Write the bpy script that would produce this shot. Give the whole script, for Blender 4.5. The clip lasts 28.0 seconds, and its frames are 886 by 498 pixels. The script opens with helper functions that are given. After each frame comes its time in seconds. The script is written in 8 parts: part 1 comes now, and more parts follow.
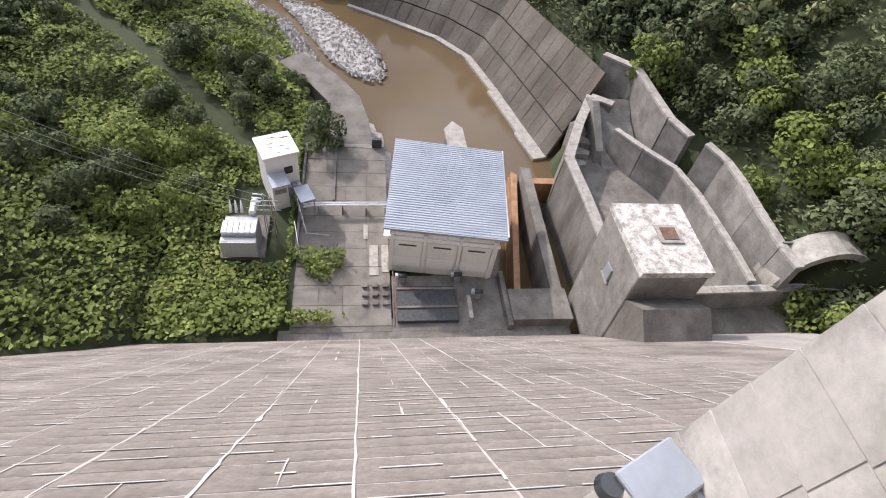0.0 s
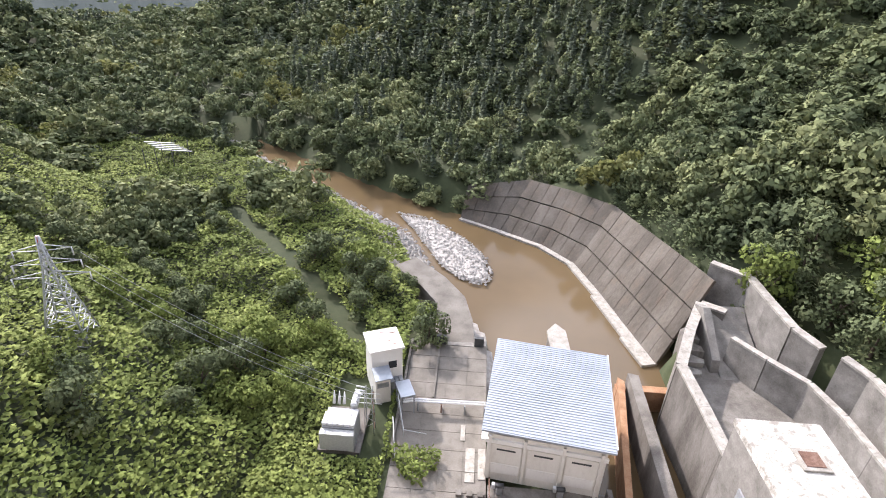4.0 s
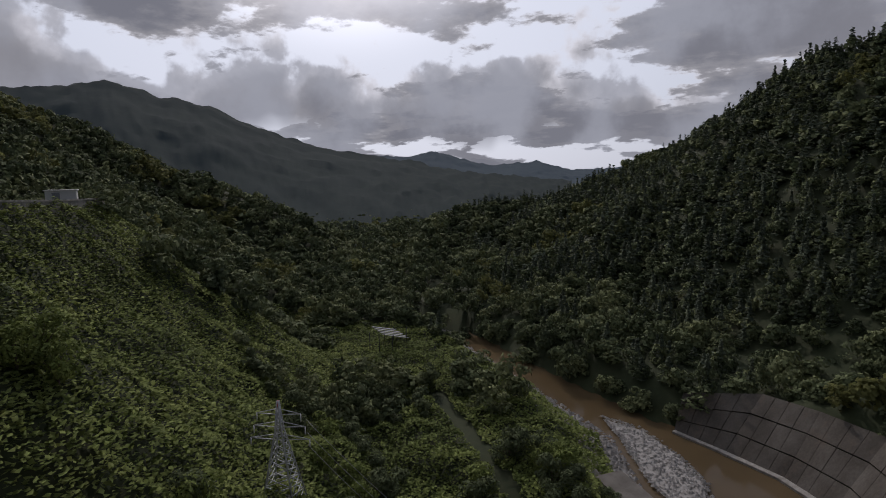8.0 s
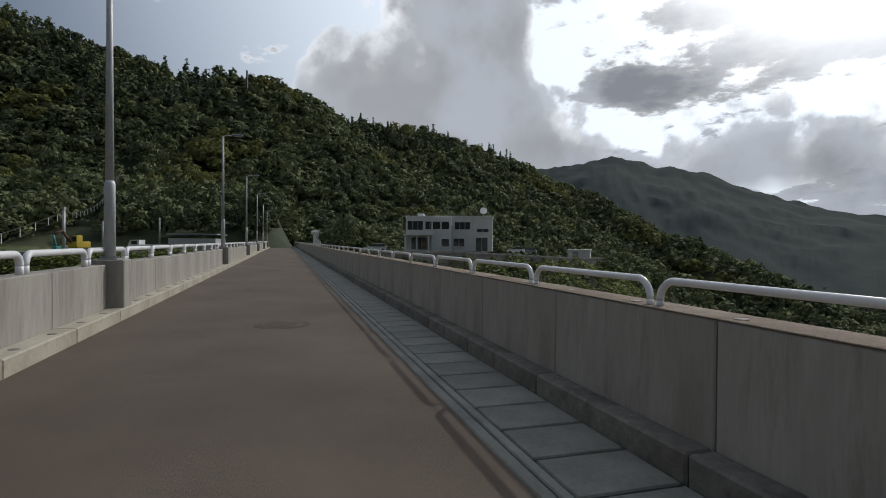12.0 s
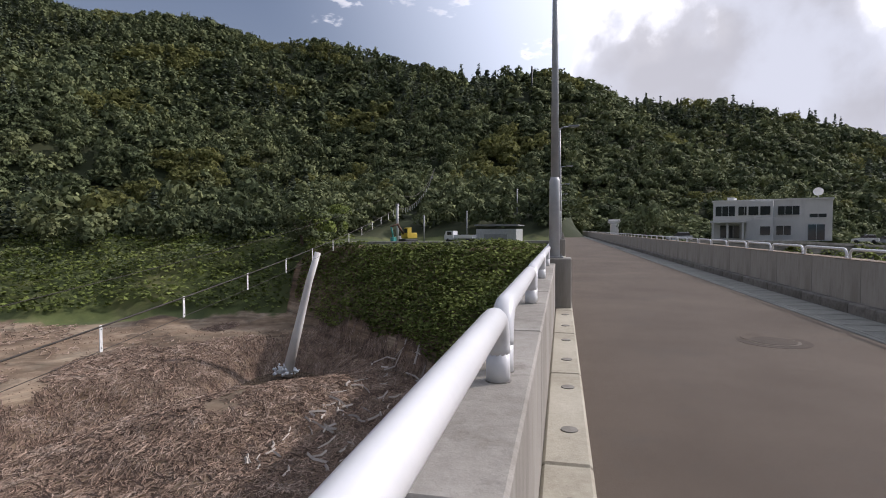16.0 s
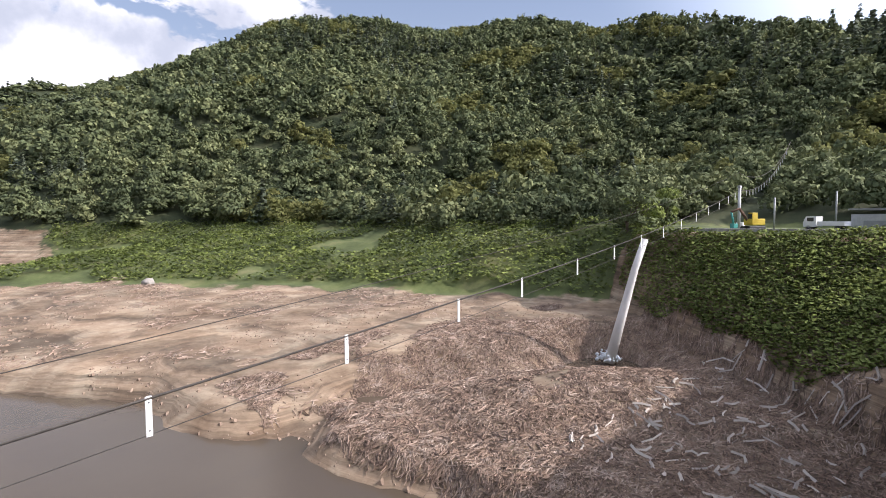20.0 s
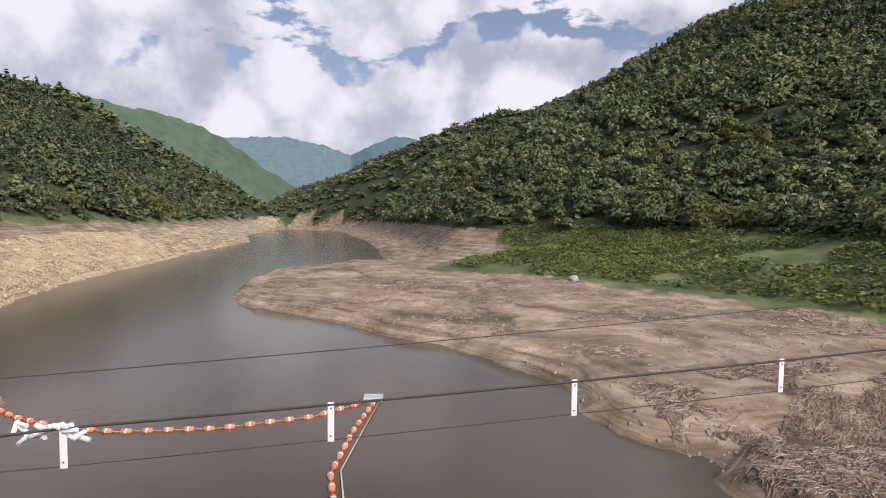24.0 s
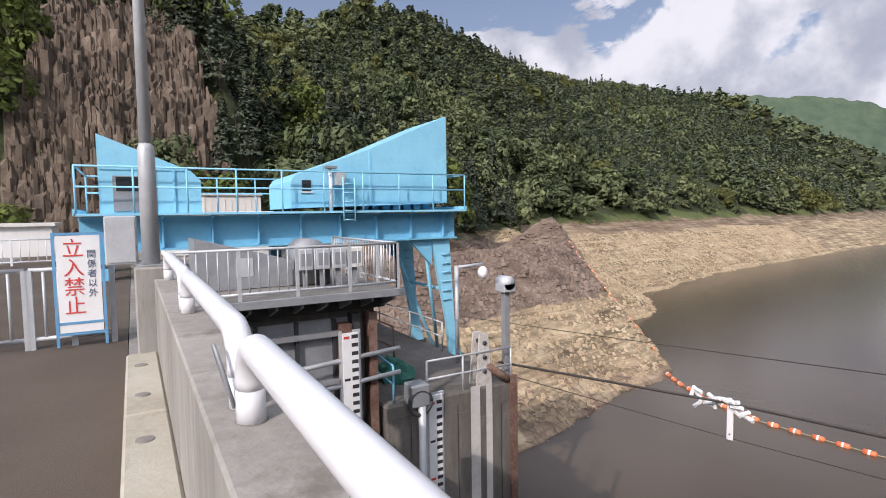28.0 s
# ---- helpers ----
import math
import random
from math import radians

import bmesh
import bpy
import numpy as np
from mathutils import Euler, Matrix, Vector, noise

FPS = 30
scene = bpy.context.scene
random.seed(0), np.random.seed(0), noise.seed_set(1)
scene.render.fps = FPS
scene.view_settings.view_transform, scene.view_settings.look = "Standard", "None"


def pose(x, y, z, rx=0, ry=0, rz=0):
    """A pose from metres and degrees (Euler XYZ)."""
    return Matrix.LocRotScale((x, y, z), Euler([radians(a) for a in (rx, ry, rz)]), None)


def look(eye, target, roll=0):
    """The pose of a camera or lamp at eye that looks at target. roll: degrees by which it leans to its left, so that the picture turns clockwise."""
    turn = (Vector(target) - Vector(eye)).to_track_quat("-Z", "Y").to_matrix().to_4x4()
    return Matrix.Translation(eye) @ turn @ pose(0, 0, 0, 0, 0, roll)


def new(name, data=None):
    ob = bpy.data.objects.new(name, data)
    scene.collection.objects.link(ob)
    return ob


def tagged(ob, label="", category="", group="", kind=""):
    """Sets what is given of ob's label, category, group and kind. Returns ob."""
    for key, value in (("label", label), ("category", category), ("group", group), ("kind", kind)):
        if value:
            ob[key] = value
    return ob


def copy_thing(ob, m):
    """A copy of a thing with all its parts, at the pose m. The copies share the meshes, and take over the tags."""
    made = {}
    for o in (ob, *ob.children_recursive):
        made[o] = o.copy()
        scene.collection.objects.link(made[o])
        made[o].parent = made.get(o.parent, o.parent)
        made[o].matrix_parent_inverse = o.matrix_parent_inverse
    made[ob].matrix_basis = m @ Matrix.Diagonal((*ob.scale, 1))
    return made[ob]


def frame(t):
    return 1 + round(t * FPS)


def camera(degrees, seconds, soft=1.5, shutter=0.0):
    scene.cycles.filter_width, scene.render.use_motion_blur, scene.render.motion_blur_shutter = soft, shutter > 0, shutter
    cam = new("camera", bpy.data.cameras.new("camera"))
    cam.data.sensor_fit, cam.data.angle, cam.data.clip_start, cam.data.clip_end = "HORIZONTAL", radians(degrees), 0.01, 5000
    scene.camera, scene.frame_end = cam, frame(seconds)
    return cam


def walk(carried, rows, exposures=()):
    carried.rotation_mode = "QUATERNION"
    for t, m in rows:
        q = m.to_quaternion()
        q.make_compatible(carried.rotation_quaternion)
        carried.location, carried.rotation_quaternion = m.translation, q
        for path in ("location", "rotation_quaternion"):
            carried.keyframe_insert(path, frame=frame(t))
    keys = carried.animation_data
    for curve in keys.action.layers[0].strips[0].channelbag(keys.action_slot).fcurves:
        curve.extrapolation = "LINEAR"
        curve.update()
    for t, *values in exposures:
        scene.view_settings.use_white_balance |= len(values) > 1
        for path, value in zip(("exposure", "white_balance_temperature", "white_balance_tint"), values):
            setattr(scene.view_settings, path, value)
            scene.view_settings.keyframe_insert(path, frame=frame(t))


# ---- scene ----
cam = camera(78.8, 28.0, soft=1.0)

# seconds, eye, target, roll
PATH = [
    (0, (-0.201, -4.408, 1.447), (-0.502, -5.703, -0.047), 10.0),
    (0.5, (-0.207, -4.357, 1.486), (-0.478, -5.725, 0.052), 8.9),
    (1, (-0.213, -4.304, 1.529), (-0.471, -5.727, 0.147), 8.4),
    (1.5, (-0.217, -4.171, 1.568), (-0.456, -5.658, 0.252), 7.7),
    (2, (-0.226, -4.028, 1.613), (-0.407, -5.603, 0.394), 6.2),
    (2.5, (-0.232, -3.891, 1.653), (-0.354, -5.522, 0.502), 5.3),
    (4.5, (-0.247, -3.505, 1.751), (-0.017, -5.296, 0.892), 0.9),
    (5, (-0.263, -3.367, 1.742), (0.127, -5.177, 0.986), -0.1),
    (5.5, (-0.278, -3.225, 1.72), (0.227, -5.041, 1.052), -0.4),
    (6, (-0.27, -3.101, 1.714), (0.276, -4.938, 1.143), 0.1),
    (6.5, (-0.282, -3.011, 1.693), (0.344, -4.847, 1.205), -0.2),
    (7, (-0.288, -2.97, 1.678), (0.356, -4.811, 1.235), -0.5),
    (7.5, (-0.294, -2.96, 1.664), (0.394, -4.799, 1.284), -0.7),
    (8, (-0.296, -2.98, 1.649), (0.557, -4.768, 1.373), -1.1),
    (8.5, (-0.181, -2.899, 1.458), (0.987, -4.514, 1.295), -1.4),
    (9, (-0.397, -2.683, 1.513), (1.049, -4.063, 1.443), -0.7),
    (9.5, (-0.086, -2.494, 1.497), (1.533, -3.667, 1.463), -1.2),
    (10, (0.125, -2.155, 1.506), (1.842, -3.18, 1.488), -0.0),
    (10.5, (0.415, -1.769, 1.526), (2.202, -2.666, 1.502), -0.1),
    (11, (0.701, -1.327, 1.563), (2.533, -2.129, 1.542), 0.1),
    (11.5, (0.959, -0.81, 1.56), (2.837, -1.497, 1.533), 0.2),
    (12, (1.206, -0.292, 1.541), (3.124, -0.855, 1.514), 0.4),
    (12.5, (1.415, 0.265, 1.558), (3.366, -0.173, 1.527), 0.6),
    (13, (1.602, 0.795, 1.528), (3.579, 0.496, 1.491), 0.7),
    (13.5, (1.798, 1.243, 1.529), (3.791, 1.085, 1.482), 0.8),
    (15.5, (2.501, 2.718, 1.753), (4.478, 3.018, 1.693), -0.3),
    (16, (2.579, 2.858, 1.693), (4.531, 3.289, 1.622), -0.2),
    (16.5, (2.616, 3.066, 1.661), (4.528, 3.645, 1.560), -0.0),
    (17, (2.703, 3.242, 1.588), (4.558, 3.978, 1.446), 0.0),
    (17.5, (2.708, 3.298, 1.597), (4.495, 4.175, 1.404), 0.2),
    (18, (2.681, 3.334, 1.606), (4.392, 4.346, 1.386), 0.0),
    (18.5, (2.661, 3.415, 1.668), (4.295, 4.55, 1.457), -0.3),
    (19, (2.629, 3.426, 1.718), (4.177, 4.677, 1.525), -0.3),
    (19.5, (2.582, 3.438, 1.757), (4.067, 4.768, 1.594), -0.2),
    (20, (2.552, 3.439, 1.764), (3.947, 4.867, 1.644), -0.3),
    (20.5, (2.537, 3.46, 1.772), (3.83, 4.983, 1.684), -0.2),
    (22.5, (2.436, 3.504, 1.758), (3.136, 5.375, 1.666), 0.5),
    (23, (2.371, 3.454, 1.762), (2.875, 5.387, 1.67), 0.7),
    (23.5, (2.321, 3.429, 1.778), (2.616, 5.404, 1.677), 0.6),
    (24, (2.267, 3.329, 1.737), (2.335, 5.325, 1.628), 0.8),
    (24.5, (2.216, 3.277, 1.742), (2.039, 5.265, 1.626), 1.2),
    (25, (2.198, 3.21, 1.754), (1.749, 5.155, 1.635), 1.1),
    (25.5, (2.2, 3.088, 1.76), (1.477, 4.948, 1.638), 1.0),
    (26, (2.197, 3.009, 1.756), (1.204, 4.740, 1.634), 0.9),
    (26.5, (2.200, 2.955, 1.765), (0.962, 4.520, 1.640), 0.5),
    (27, (2.193, 2.942, 1.750), (0.756, 4.325, 1.618), -0.1),
    (27.5, (2.048, 2.905, 1.736), (0.450, 4.099, 1.600), -0.4),
    (28, (2.015, 2.795, 1.760), (0.284, 3.788, 1.628), -0.9),
]
EXPOSURES = [(t, e, 6200, 10 if 8.5 < t < 14 else 19) for t, e in [(0, 0.06), (1, 0.30), (2.5, 0.68), (4.5, 0.66), (5.3, 0.48), (6.5, -1.1), (8, -2.0), (9, -2.15), (10, -2.0), (12, -1.5), (13.5, -0.95),
             (15.5, -1.0), (16, -0.8), (17, 0.0), (18, 0.52), (19, 0.38), (20, 0.14), (22.5, -0.3), (25, -0.48), (28, -0.45)]]
walk(cam, [(t, look(eye, target, roll)) for t, eye, target, roll in PATH], EXPOSURES)

# ------------------------------------------------------------------ light
SUN_AZ, SUN_EL = radians(-145.0), radians(34.0)
SUN_DIR = Vector((-math.sin(SUN_AZ) * math.cos(SUN_EL), math.cos(SUN_AZ) * math.cos(SUN_EL), math.sin(SUN_EL)))
sun_data = bpy.data.lights.new("sun", "SUN")
sun_data.energy, sun_data.angle, sun_data.color = 4.3, radians(0.55), (1.0, 0.92, 0.80)
sun = new("sun", sun_data)
sun.matrix_world = look((0, 0, 300), Vector((0, 0, 300)) - SUN_DIR)


def build_world():
    w = bpy.data.worlds.new("sky")
    scene.world = w
    w.use_nodes = True
    nt = w.node_tree
    nt.nodes.clear()
    N, L = nt.nodes.new, nt.links.new

    def math_node(op, a, b=None, clamp=False):
        n = N("ShaderNodeMath")
        n.operation, n.use_clamp = op, clamp
        for i, v in enumerate((a, b)):
            if v is None:
                continue
            if isinstance(v, (int, float)):
                n.inputs[i].default_value = v
            else:
                L(v, n.inputs[i])
        return n.outputs[0]

    out, bg = N("ShaderNodeOutputWorld"), N("ShaderNodeBackground")
    sky = N("ShaderNodeTexSky")
    sky.sky_type, sky.sun_disc = "NISHITA", False
    sky.sun_elevation, sky.sun_rotation = SUN_EL, math.pi * 2 - SUN_AZ
    sky.air_density, sky.dust_density, sky.ozone_density = 1.0, 1.6, 1.2
    tc = N("ShaderNodeTexCoord")
    sep = N("ShaderNodeSeparateXYZ")
    L(tc.outputs["Generated"], sep.inputs[0])
    # flattened dome: clouds lie in sheets that close up towards the horizon
    zz = math_node("ADD", math_node("MAXIMUM", sep.outputs[2], 0.0), 0.22)
    comb = N("ShaderNodeCombineXYZ")
    L(math_node("DIVIDE", sep.outputs[0], zz), comb.inputs[0])
    L(math_node("DIVIDE", sep.outputs[1], zz), comb.inputs[1])
    L(math_node("MULTIPLY", sep.outputs[2], 2.4), comb.inputs[2])

    def cloud_noise(scale, detail, offset, rough=0.58):
        mp = N("ShaderNodeMapping")
        mp.inputs["Location"].default_value = offset
        L(comb.outputs[0], mp.inputs[0])
        n = N("ShaderNodeTexNoise")
        n.inputs["Scale"].default_value, n.inputs["Detail"].default_value = scale, detail
        n.inputs["Roughness"].default_value = rough
        L(mp.outputs[0], n.inputs["Vector"])
        return n.outputs["Fac"]

    def ramp(src, a, b):
        r = N("ShaderNodeMapRange")
        r.interpolation_type = "SMOOTHSTEP"
        r.inputs["From Min"].default_value, r.inputs["From Max"].default_value = a, b
        L(src, r.inputs["Value"])
        return r.outputs["Result"]

    shape = cloud_noise(1.05, 12, CLOUD_SHIFT, 0.60)
    veil = cloud_noise(0.35, 5, (9.0, 2.0, 0.0))

    def towards_dir(v, a, b):
        d = N("ShaderNodeVectorMath")
        d.operation = "DOT_PRODUCT"
        L(tc.outputs["Generated"], d.inputs[0])
        d.inputs[1].default_value = Vector(v).normalized()
        return ramp(d.outputs["Value"], a, b)

    def dome_noise(scale, detail, offset, rough=0.6):
        mp = N("ShaderNodeMapping")
        mp.inputs["Location"].default_value = offset
        L(tc.outputs["Generated"], mp.inputs[0])
        n = N("ShaderNodeTexNoise")
        n.inputs["Scale"].default_value, n.inputs["Detail"].default_value = scale, detail
        n.inputs["Roughness"].default_value = rough
        L(mp.outputs[0], n.inputs["Vector"])
        return n

    flat = N("ShaderNodeVectorMath")
    flat.operation = "MULTIPLY"
    L(tc.outputs["Generated"], flat.inputs[0])
    flat.inputs[1].default_value = (1, 1, 0)
    unit = N("ShaderNodeVectorMath")
    unit.operation = "NORMALIZE"
    L(flat.outputs[0], unit.inputs[0])

    def bearing(x, y, a, b):
        d = N("ShaderNodeVectorMath")
        d.operation = "DOT_PRODUCT"
        L(unit.outputs[0], d.inputs[0])
        d.inputs[1].default_value = Vector((x, y, 0)).normalized()
        return ramp(d.outputs["Value"], a, b)

    # heaped cumulus over the head of the valley: a billowing top edge above the hills
    warp = dome_noise(5.0, 5, (2.0, 0.3, 0.7))
    wadd = N("ShaderNodeVectorMath")
    wadd.operation = "MULTIPLY_ADD"
    L(warp.outputs["Color"], wadd.inputs[0])
    wadd.inputs[1].default_value = (0.16, 0.16, 0.16)
    L(tc.outputs["Generated"], wadd.inputs[2])

    def puffs(scale):
        v = N("ShaderNodeTexVoronoi")
        v.feature, v.inputs["Smoothness"].default_value = "SMOOTH_F1", 0.35
        v.inputs["Scale"].default_value = scale
        L(wadd.outputs[0], v.inputs["Vector"])
        return v.outputs["Distance"]

    billow = math_node("ADD", math_node("MULTIPLY", math_node("SUBTRACT", 0.45, puffs(7.0)), 0.20), math_node("MULTIPLY", math_node("SUBTRACT", 0.45, puffs(19.0)), 0.085))
    broad_lumps = math_node("MULTIPLY", math_node("SUBTRACT", dome_noise(2.6, 4, HEAP_SHIFT).outputs["Fac"], 0.5), 0.45)
    fine_lumps = math_node("MULTIPLY", math_node("SUBTRACT", dome_noise(22, 8, (4.0, 1.0, 0.0)).outputs["Fac"], 0.5), 0.10)
    edge = math_node("MULTIPLY", towards_dir((-0.24, 0.95, 0.0), 0.40, 0.90), 0.50)
    edge = math_node("SUBTRACT", math_node("SUBTRACT", edge, 0.16), sep.outputs[2])
    heap_amount = math_node("ADD", math_node("ADD", edge, billow), math_node("ADD", broad_lumps, fine_lumps))
    heap = ramp(heap_amount, 0.0, 0.035)
    # backlit cumulus towards the east
    east_band = math_node("MULTIPLY", bearing(0.60, -0.80, 0.62, 0.90), 0.235)
    east_tower = math_node("MULTIPLY", bearing(0.976, -0.218, 0.962, 0.992), 0.42)
    east_edge = math_node("SUBTRACT", math_node("ADD", east_band, east_tower), sep.outputs[2])
    east_amount = math_node("ADD", math_node("ADD", east_edge, billow), math_node("ADD", math_node("MULTIPLY", broad_lumps, 0.9), fine_lumps))
    base = math_node("MAXIMUM", ramp(math_node("ADD", sep.outputs[2], math_node("MULTIPLY", broad_lumps, 0.5)), 0.055, 0.10), bearing(0.966, -0.259, 0.93, 0.98))
    east_heap = math_node("MULTIPLY", ramp(east_amount, 0.0, 0.03), base)
    sunside = math_node("MULTIPLY", towards_dir((0.60, -0.78, 0.15), 0.35, 0.90), 0.055)
    amount = math_node("ADD", math_node("ADD", shape, sunside), math_node("MULTIPLY", veil, 0.16))
    scattered = ramp(amount, 0.600, 0.628)
    mask = math_node("MAXIMUM", math_node("MAXIMUM", heap, east_heap), scattered)
    body = math_node("MAXIMUM", ramp(amount, 0.612, 0.70), math_node("MULTIPLY", ramp(east_amount, 0.03, 0.17), math_node("SUBTRACT", 0.78, math_node("MULTIPLY", bearing(0.966, -0.259, 0.955, 0.985), 0.34))))
    sdot = N("ShaderNodeVectorMath")
    sdot.operation = "DOT_PRODUCT"
    L(tc.outputs["Generated"], sdot.inputs[0])
    sdot.inputs[1].default_value = SUN_DIR
    towards = ramp(sdot.outputs["Value"], 0.1, 0.95)
    glow = ramp(sdot.outputs["Value"], 0.90, 0.995)
    lit = N("ShaderNodeMix")
    lit.data_type = "RGBA"
    lit.inputs[6].default_value, lit.inputs[7].default_value = (8.2, 8.25, 8.3, 1), (4.8, 5.0, 5.5, 1)
    L(math_node("MULTIPLY", towards, body), lit.inputs[0])
    shade = N("ShaderNodeMix")
    shade.data_type = "RGBA"
    dim = N("ShaderNodeMix")
    dim.data_type = "RGBA"
    dim.inputs[6].default_value, dim.inputs[7].default_value = (3.2, 3.6, 4.3, 1), (9.0, 9.5, 10.2, 1)
    sun_half = ramp(sdot.outputs["Value"], 0.0, 0.6)
    L(sun_half, dim.inputs[0])
    L(dim.outputs[2], shade.inputs[7])
    hollow = math_node("ADD", dome_noise(4.5, 7, (1.3, 0.4, 0.9)).outputs["Fac"], math_node("MULTIPLY", math_node("SUBTRACT", puffs(8.0), 0.4), 0.55))
    L(math_node("MULTIPLY", ramp(hollow, 0.42, 0.74), 0.80), shade.inputs[0])
    # silver edges where the sun stands behind the cloud
    rim = N("ShaderNodeMix")
    rim.data_type = "RGBA"
    rim.inputs[7].default_value = (19.0, 19.2, 19.4, 1)
    edge_on = math_node("SUBTRACT", 1.0, math_node("MAXIMUM", ramp(east_amount, 0.0, 0.09), ramp(amount, 0.60, 0.64)), True)
    L(math_node("MULTIPLY", edge_on, sun_half), rim.inputs[0])
    L(lit.outputs[2], rim.inputs[6])
    L(rim.outputs[2], shade.inputs[6])
    veiled = N("ShaderNodeMix")
    veiled.data_type = "RGBA"
    veiled.inputs[7].default_value = (4.3, 4.7, 5.2, 1)
    L(sky.outputs[0], veiled.inputs[6])
    low = N("ShaderNodeMapRange")
    low.inputs["From Min"].default_value, low.inputs["From Max"].default_value = 0.62, 0.0
    L(sep.outputs[2], low.inputs["Value"])
    L(math_node("MULTIPLY", low.outputs[0], 0.62, True), veiled.inputs[0])
    # the air towards the sun is milky and bright
    milky = N("ShaderNodeMix")
    milky.data_type = "RGBA"
    milky.inputs[7].default_value = (22.0, 23.4, 24.8, 1)
    L(math_node("MULTIPLY", ramp(sdot.outputs["Value"], 0.25, 1.0), 0.85), milky.inputs[0])
    L(veiled.outputs[2], milky.inputs[6])
    mix = N("ShaderNodeMix")
    mix.data_type = "RGBA"
    L(mask, mix.inputs[0])
    L(milky.outputs[2], mix.inputs[6])
    L(shade.outputs[2], mix.inputs[7])
    add = N("ShaderNodeMix")
    add.data_type, add.blend_type = "RGBA", "ADD"
    add.inputs[7].default_value = (34.0, 33.2, 32.0, 1)
    L(math_node("MULTIPLY", math_node("MULTIPLY", glow, glow), 0.9), add.inputs[0])
    L(mix.outputs[2], add.inputs[6])
    L(add.outputs[2], bg.inputs[0])
    bg.inputs[1].default_value = 0.145
    L(bg.outputs[0], out.inputs[0])


CLOUD_SHIFT = (3.1, 1.7, 0.0)
HEAP_SHIFT = (0.6, 0.0, 0.2)
build_world()


# ------------------------------------------------------------------ materials
def material(name, colours, scale=1.0, fine=12.0, rough=0.8, metal=0.0, bump=0.0, bump_scale=30.0, spots=None, streak=1.0,
             per_piece=0.0, per_island=0.0, translucent=0.0, spec=0.4, contrast=1.0):
    """Two-scale procedural surface: colours are blended by a coarse and a fine noise; spots adds stains (colour, scale, amount)."""
    m = bpy.data.materials.new(name)
    m.use_nodes = True
    nt = m.node_tree
    N, L = nt.nodes.new, nt.links.new
    p = nt.nodes["Principled BSDF"]
    tc = N("ShaderNodeTexCoord")
    mp = N("ShaderNodeMapping")
    mp.inputs["Scale"].default_value = (1, 1, streak)
    L(tc.outputs["Object"], mp.inputs[0])

    def noise_node(s, d, r=0.6):
        n = N("ShaderNodeTexNoise")
        n.inputs["Scale"].default_value, n.inputs["Detail"].default_value, n.inputs["Roughness"].default_value = s, d, r
        L(mp.outputs[0], n.inputs["Vector"])
        return n

    coarse, grain = noise_node(scale, 6), noise_node(fine, 4, 0.7)
    add = N("ShaderNodeMath")
    add.operation = "MULTIPLY_ADD"
    L(grain.outputs["Fac"], add.inputs[0])
    add.inputs[1].default_value = 0.45
    L(coarse.outputs["Fac"], add.inputs[2])
    rng = N("ShaderNodeMapRange")
    rng.inputs["From Min"].default_value = 0.72 - 0.26 / contrast
    rng.inputs["From Max"].default_value = 0.72 + 0.26 / contrast
    L(add.outputs[0], rng.inputs["Value"])
    cr = N("ShaderNodeValToRGB")
    els = cr.color_ramp.elements
    while len(els) < len(colours):
        els.new(0.5)
    for i, c in enumerate(colours):
        els[i].position, els[i].color = i / max(1, len(colours) - 1), (*c, 1)
    L(rng.outputs[0], cr.inputs[0])
    col = cr.outputs[0]
    if spots:
        colour, sc, amount = spots
        sp = noise_node(sc, 7, 0.7)
        sr = N("ShaderNodeMapRange")
        sr.interpolation_type = "SMOOTHSTEP"
        sr.inputs["From Min"].default_value, sr.inputs["From Max"].default_value = 0.52, 0.70
        sr.inputs["To Max"].default_value = amount
        L(sp.outputs["Fac"], sr.inputs["Value"])
        mx = N("ShaderNodeMix")
        mx.data_type = "RGBA"
        mx.inputs[7].default_value = (*colour, 1)
        L(sr.outputs[0], mx.inputs[0])
        L(col, mx.inputs[6])
        col = mx.outputs[2]
    if per_piece or per_island:
        if per_piece:
            src = N("ShaderNodeObjectInfo").outputs["Random"]
        else:
            src = N("ShaderNodeNewGeometry").outputs["Random Per Island"]
        rr = N("ShaderNodeMapRange")
        amount = per_piece or per_island
        rr.inputs["To Min"].default_value, rr.inputs["To Max"].default_value = 1 - amount, 1 + amount
        L(src, rr.inputs["Value"])
        hs = N("ShaderNodeHueSaturation")
        L(rr.outputs[0], hs.inputs["Value"])
        L(col, hs.inputs["Color"])
        col = hs.outputs[0]
    L(col, p.inputs["Base Color"])
    p.inputs["Roughness"].default_value, p.inputs["Metallic"].default_value = rough, metal
    p.inputs["Specular IOR Level"].default_value = spec
    if bump:
        b = N("ShaderNodeBump")
        b.inputs["Strength"].default_value, b.inputs["Distance"].default_value = min(1.0, bump * 4), 0.02
        bn = noise_node(bump_scale, 8, 0.65)
        L(bn.outputs["Fac"], b.inputs["Height"])
        L(b.outputs[0], p.inputs["Normal"])
    if translucent:
        t = N("ShaderNodeBsdfTranslucent")
        mixs = N("ShaderNodeMixShader")
        mixs.inputs[0].default_value = translucent
        hs = N("ShaderNodeHueSaturation")
        hs.inputs["Value"].default_value = 1.3
        L(col, hs.inputs["Color"])
        L(hs.outputs[0], t.inputs[0])
        L(p.outputs[0], mixs.inputs[1])
        L(t.outputs[0], mixs.inputs[2])
        L(mixs.outputs[0], nt.nodes["Material Output"].inputs[0])
    return m


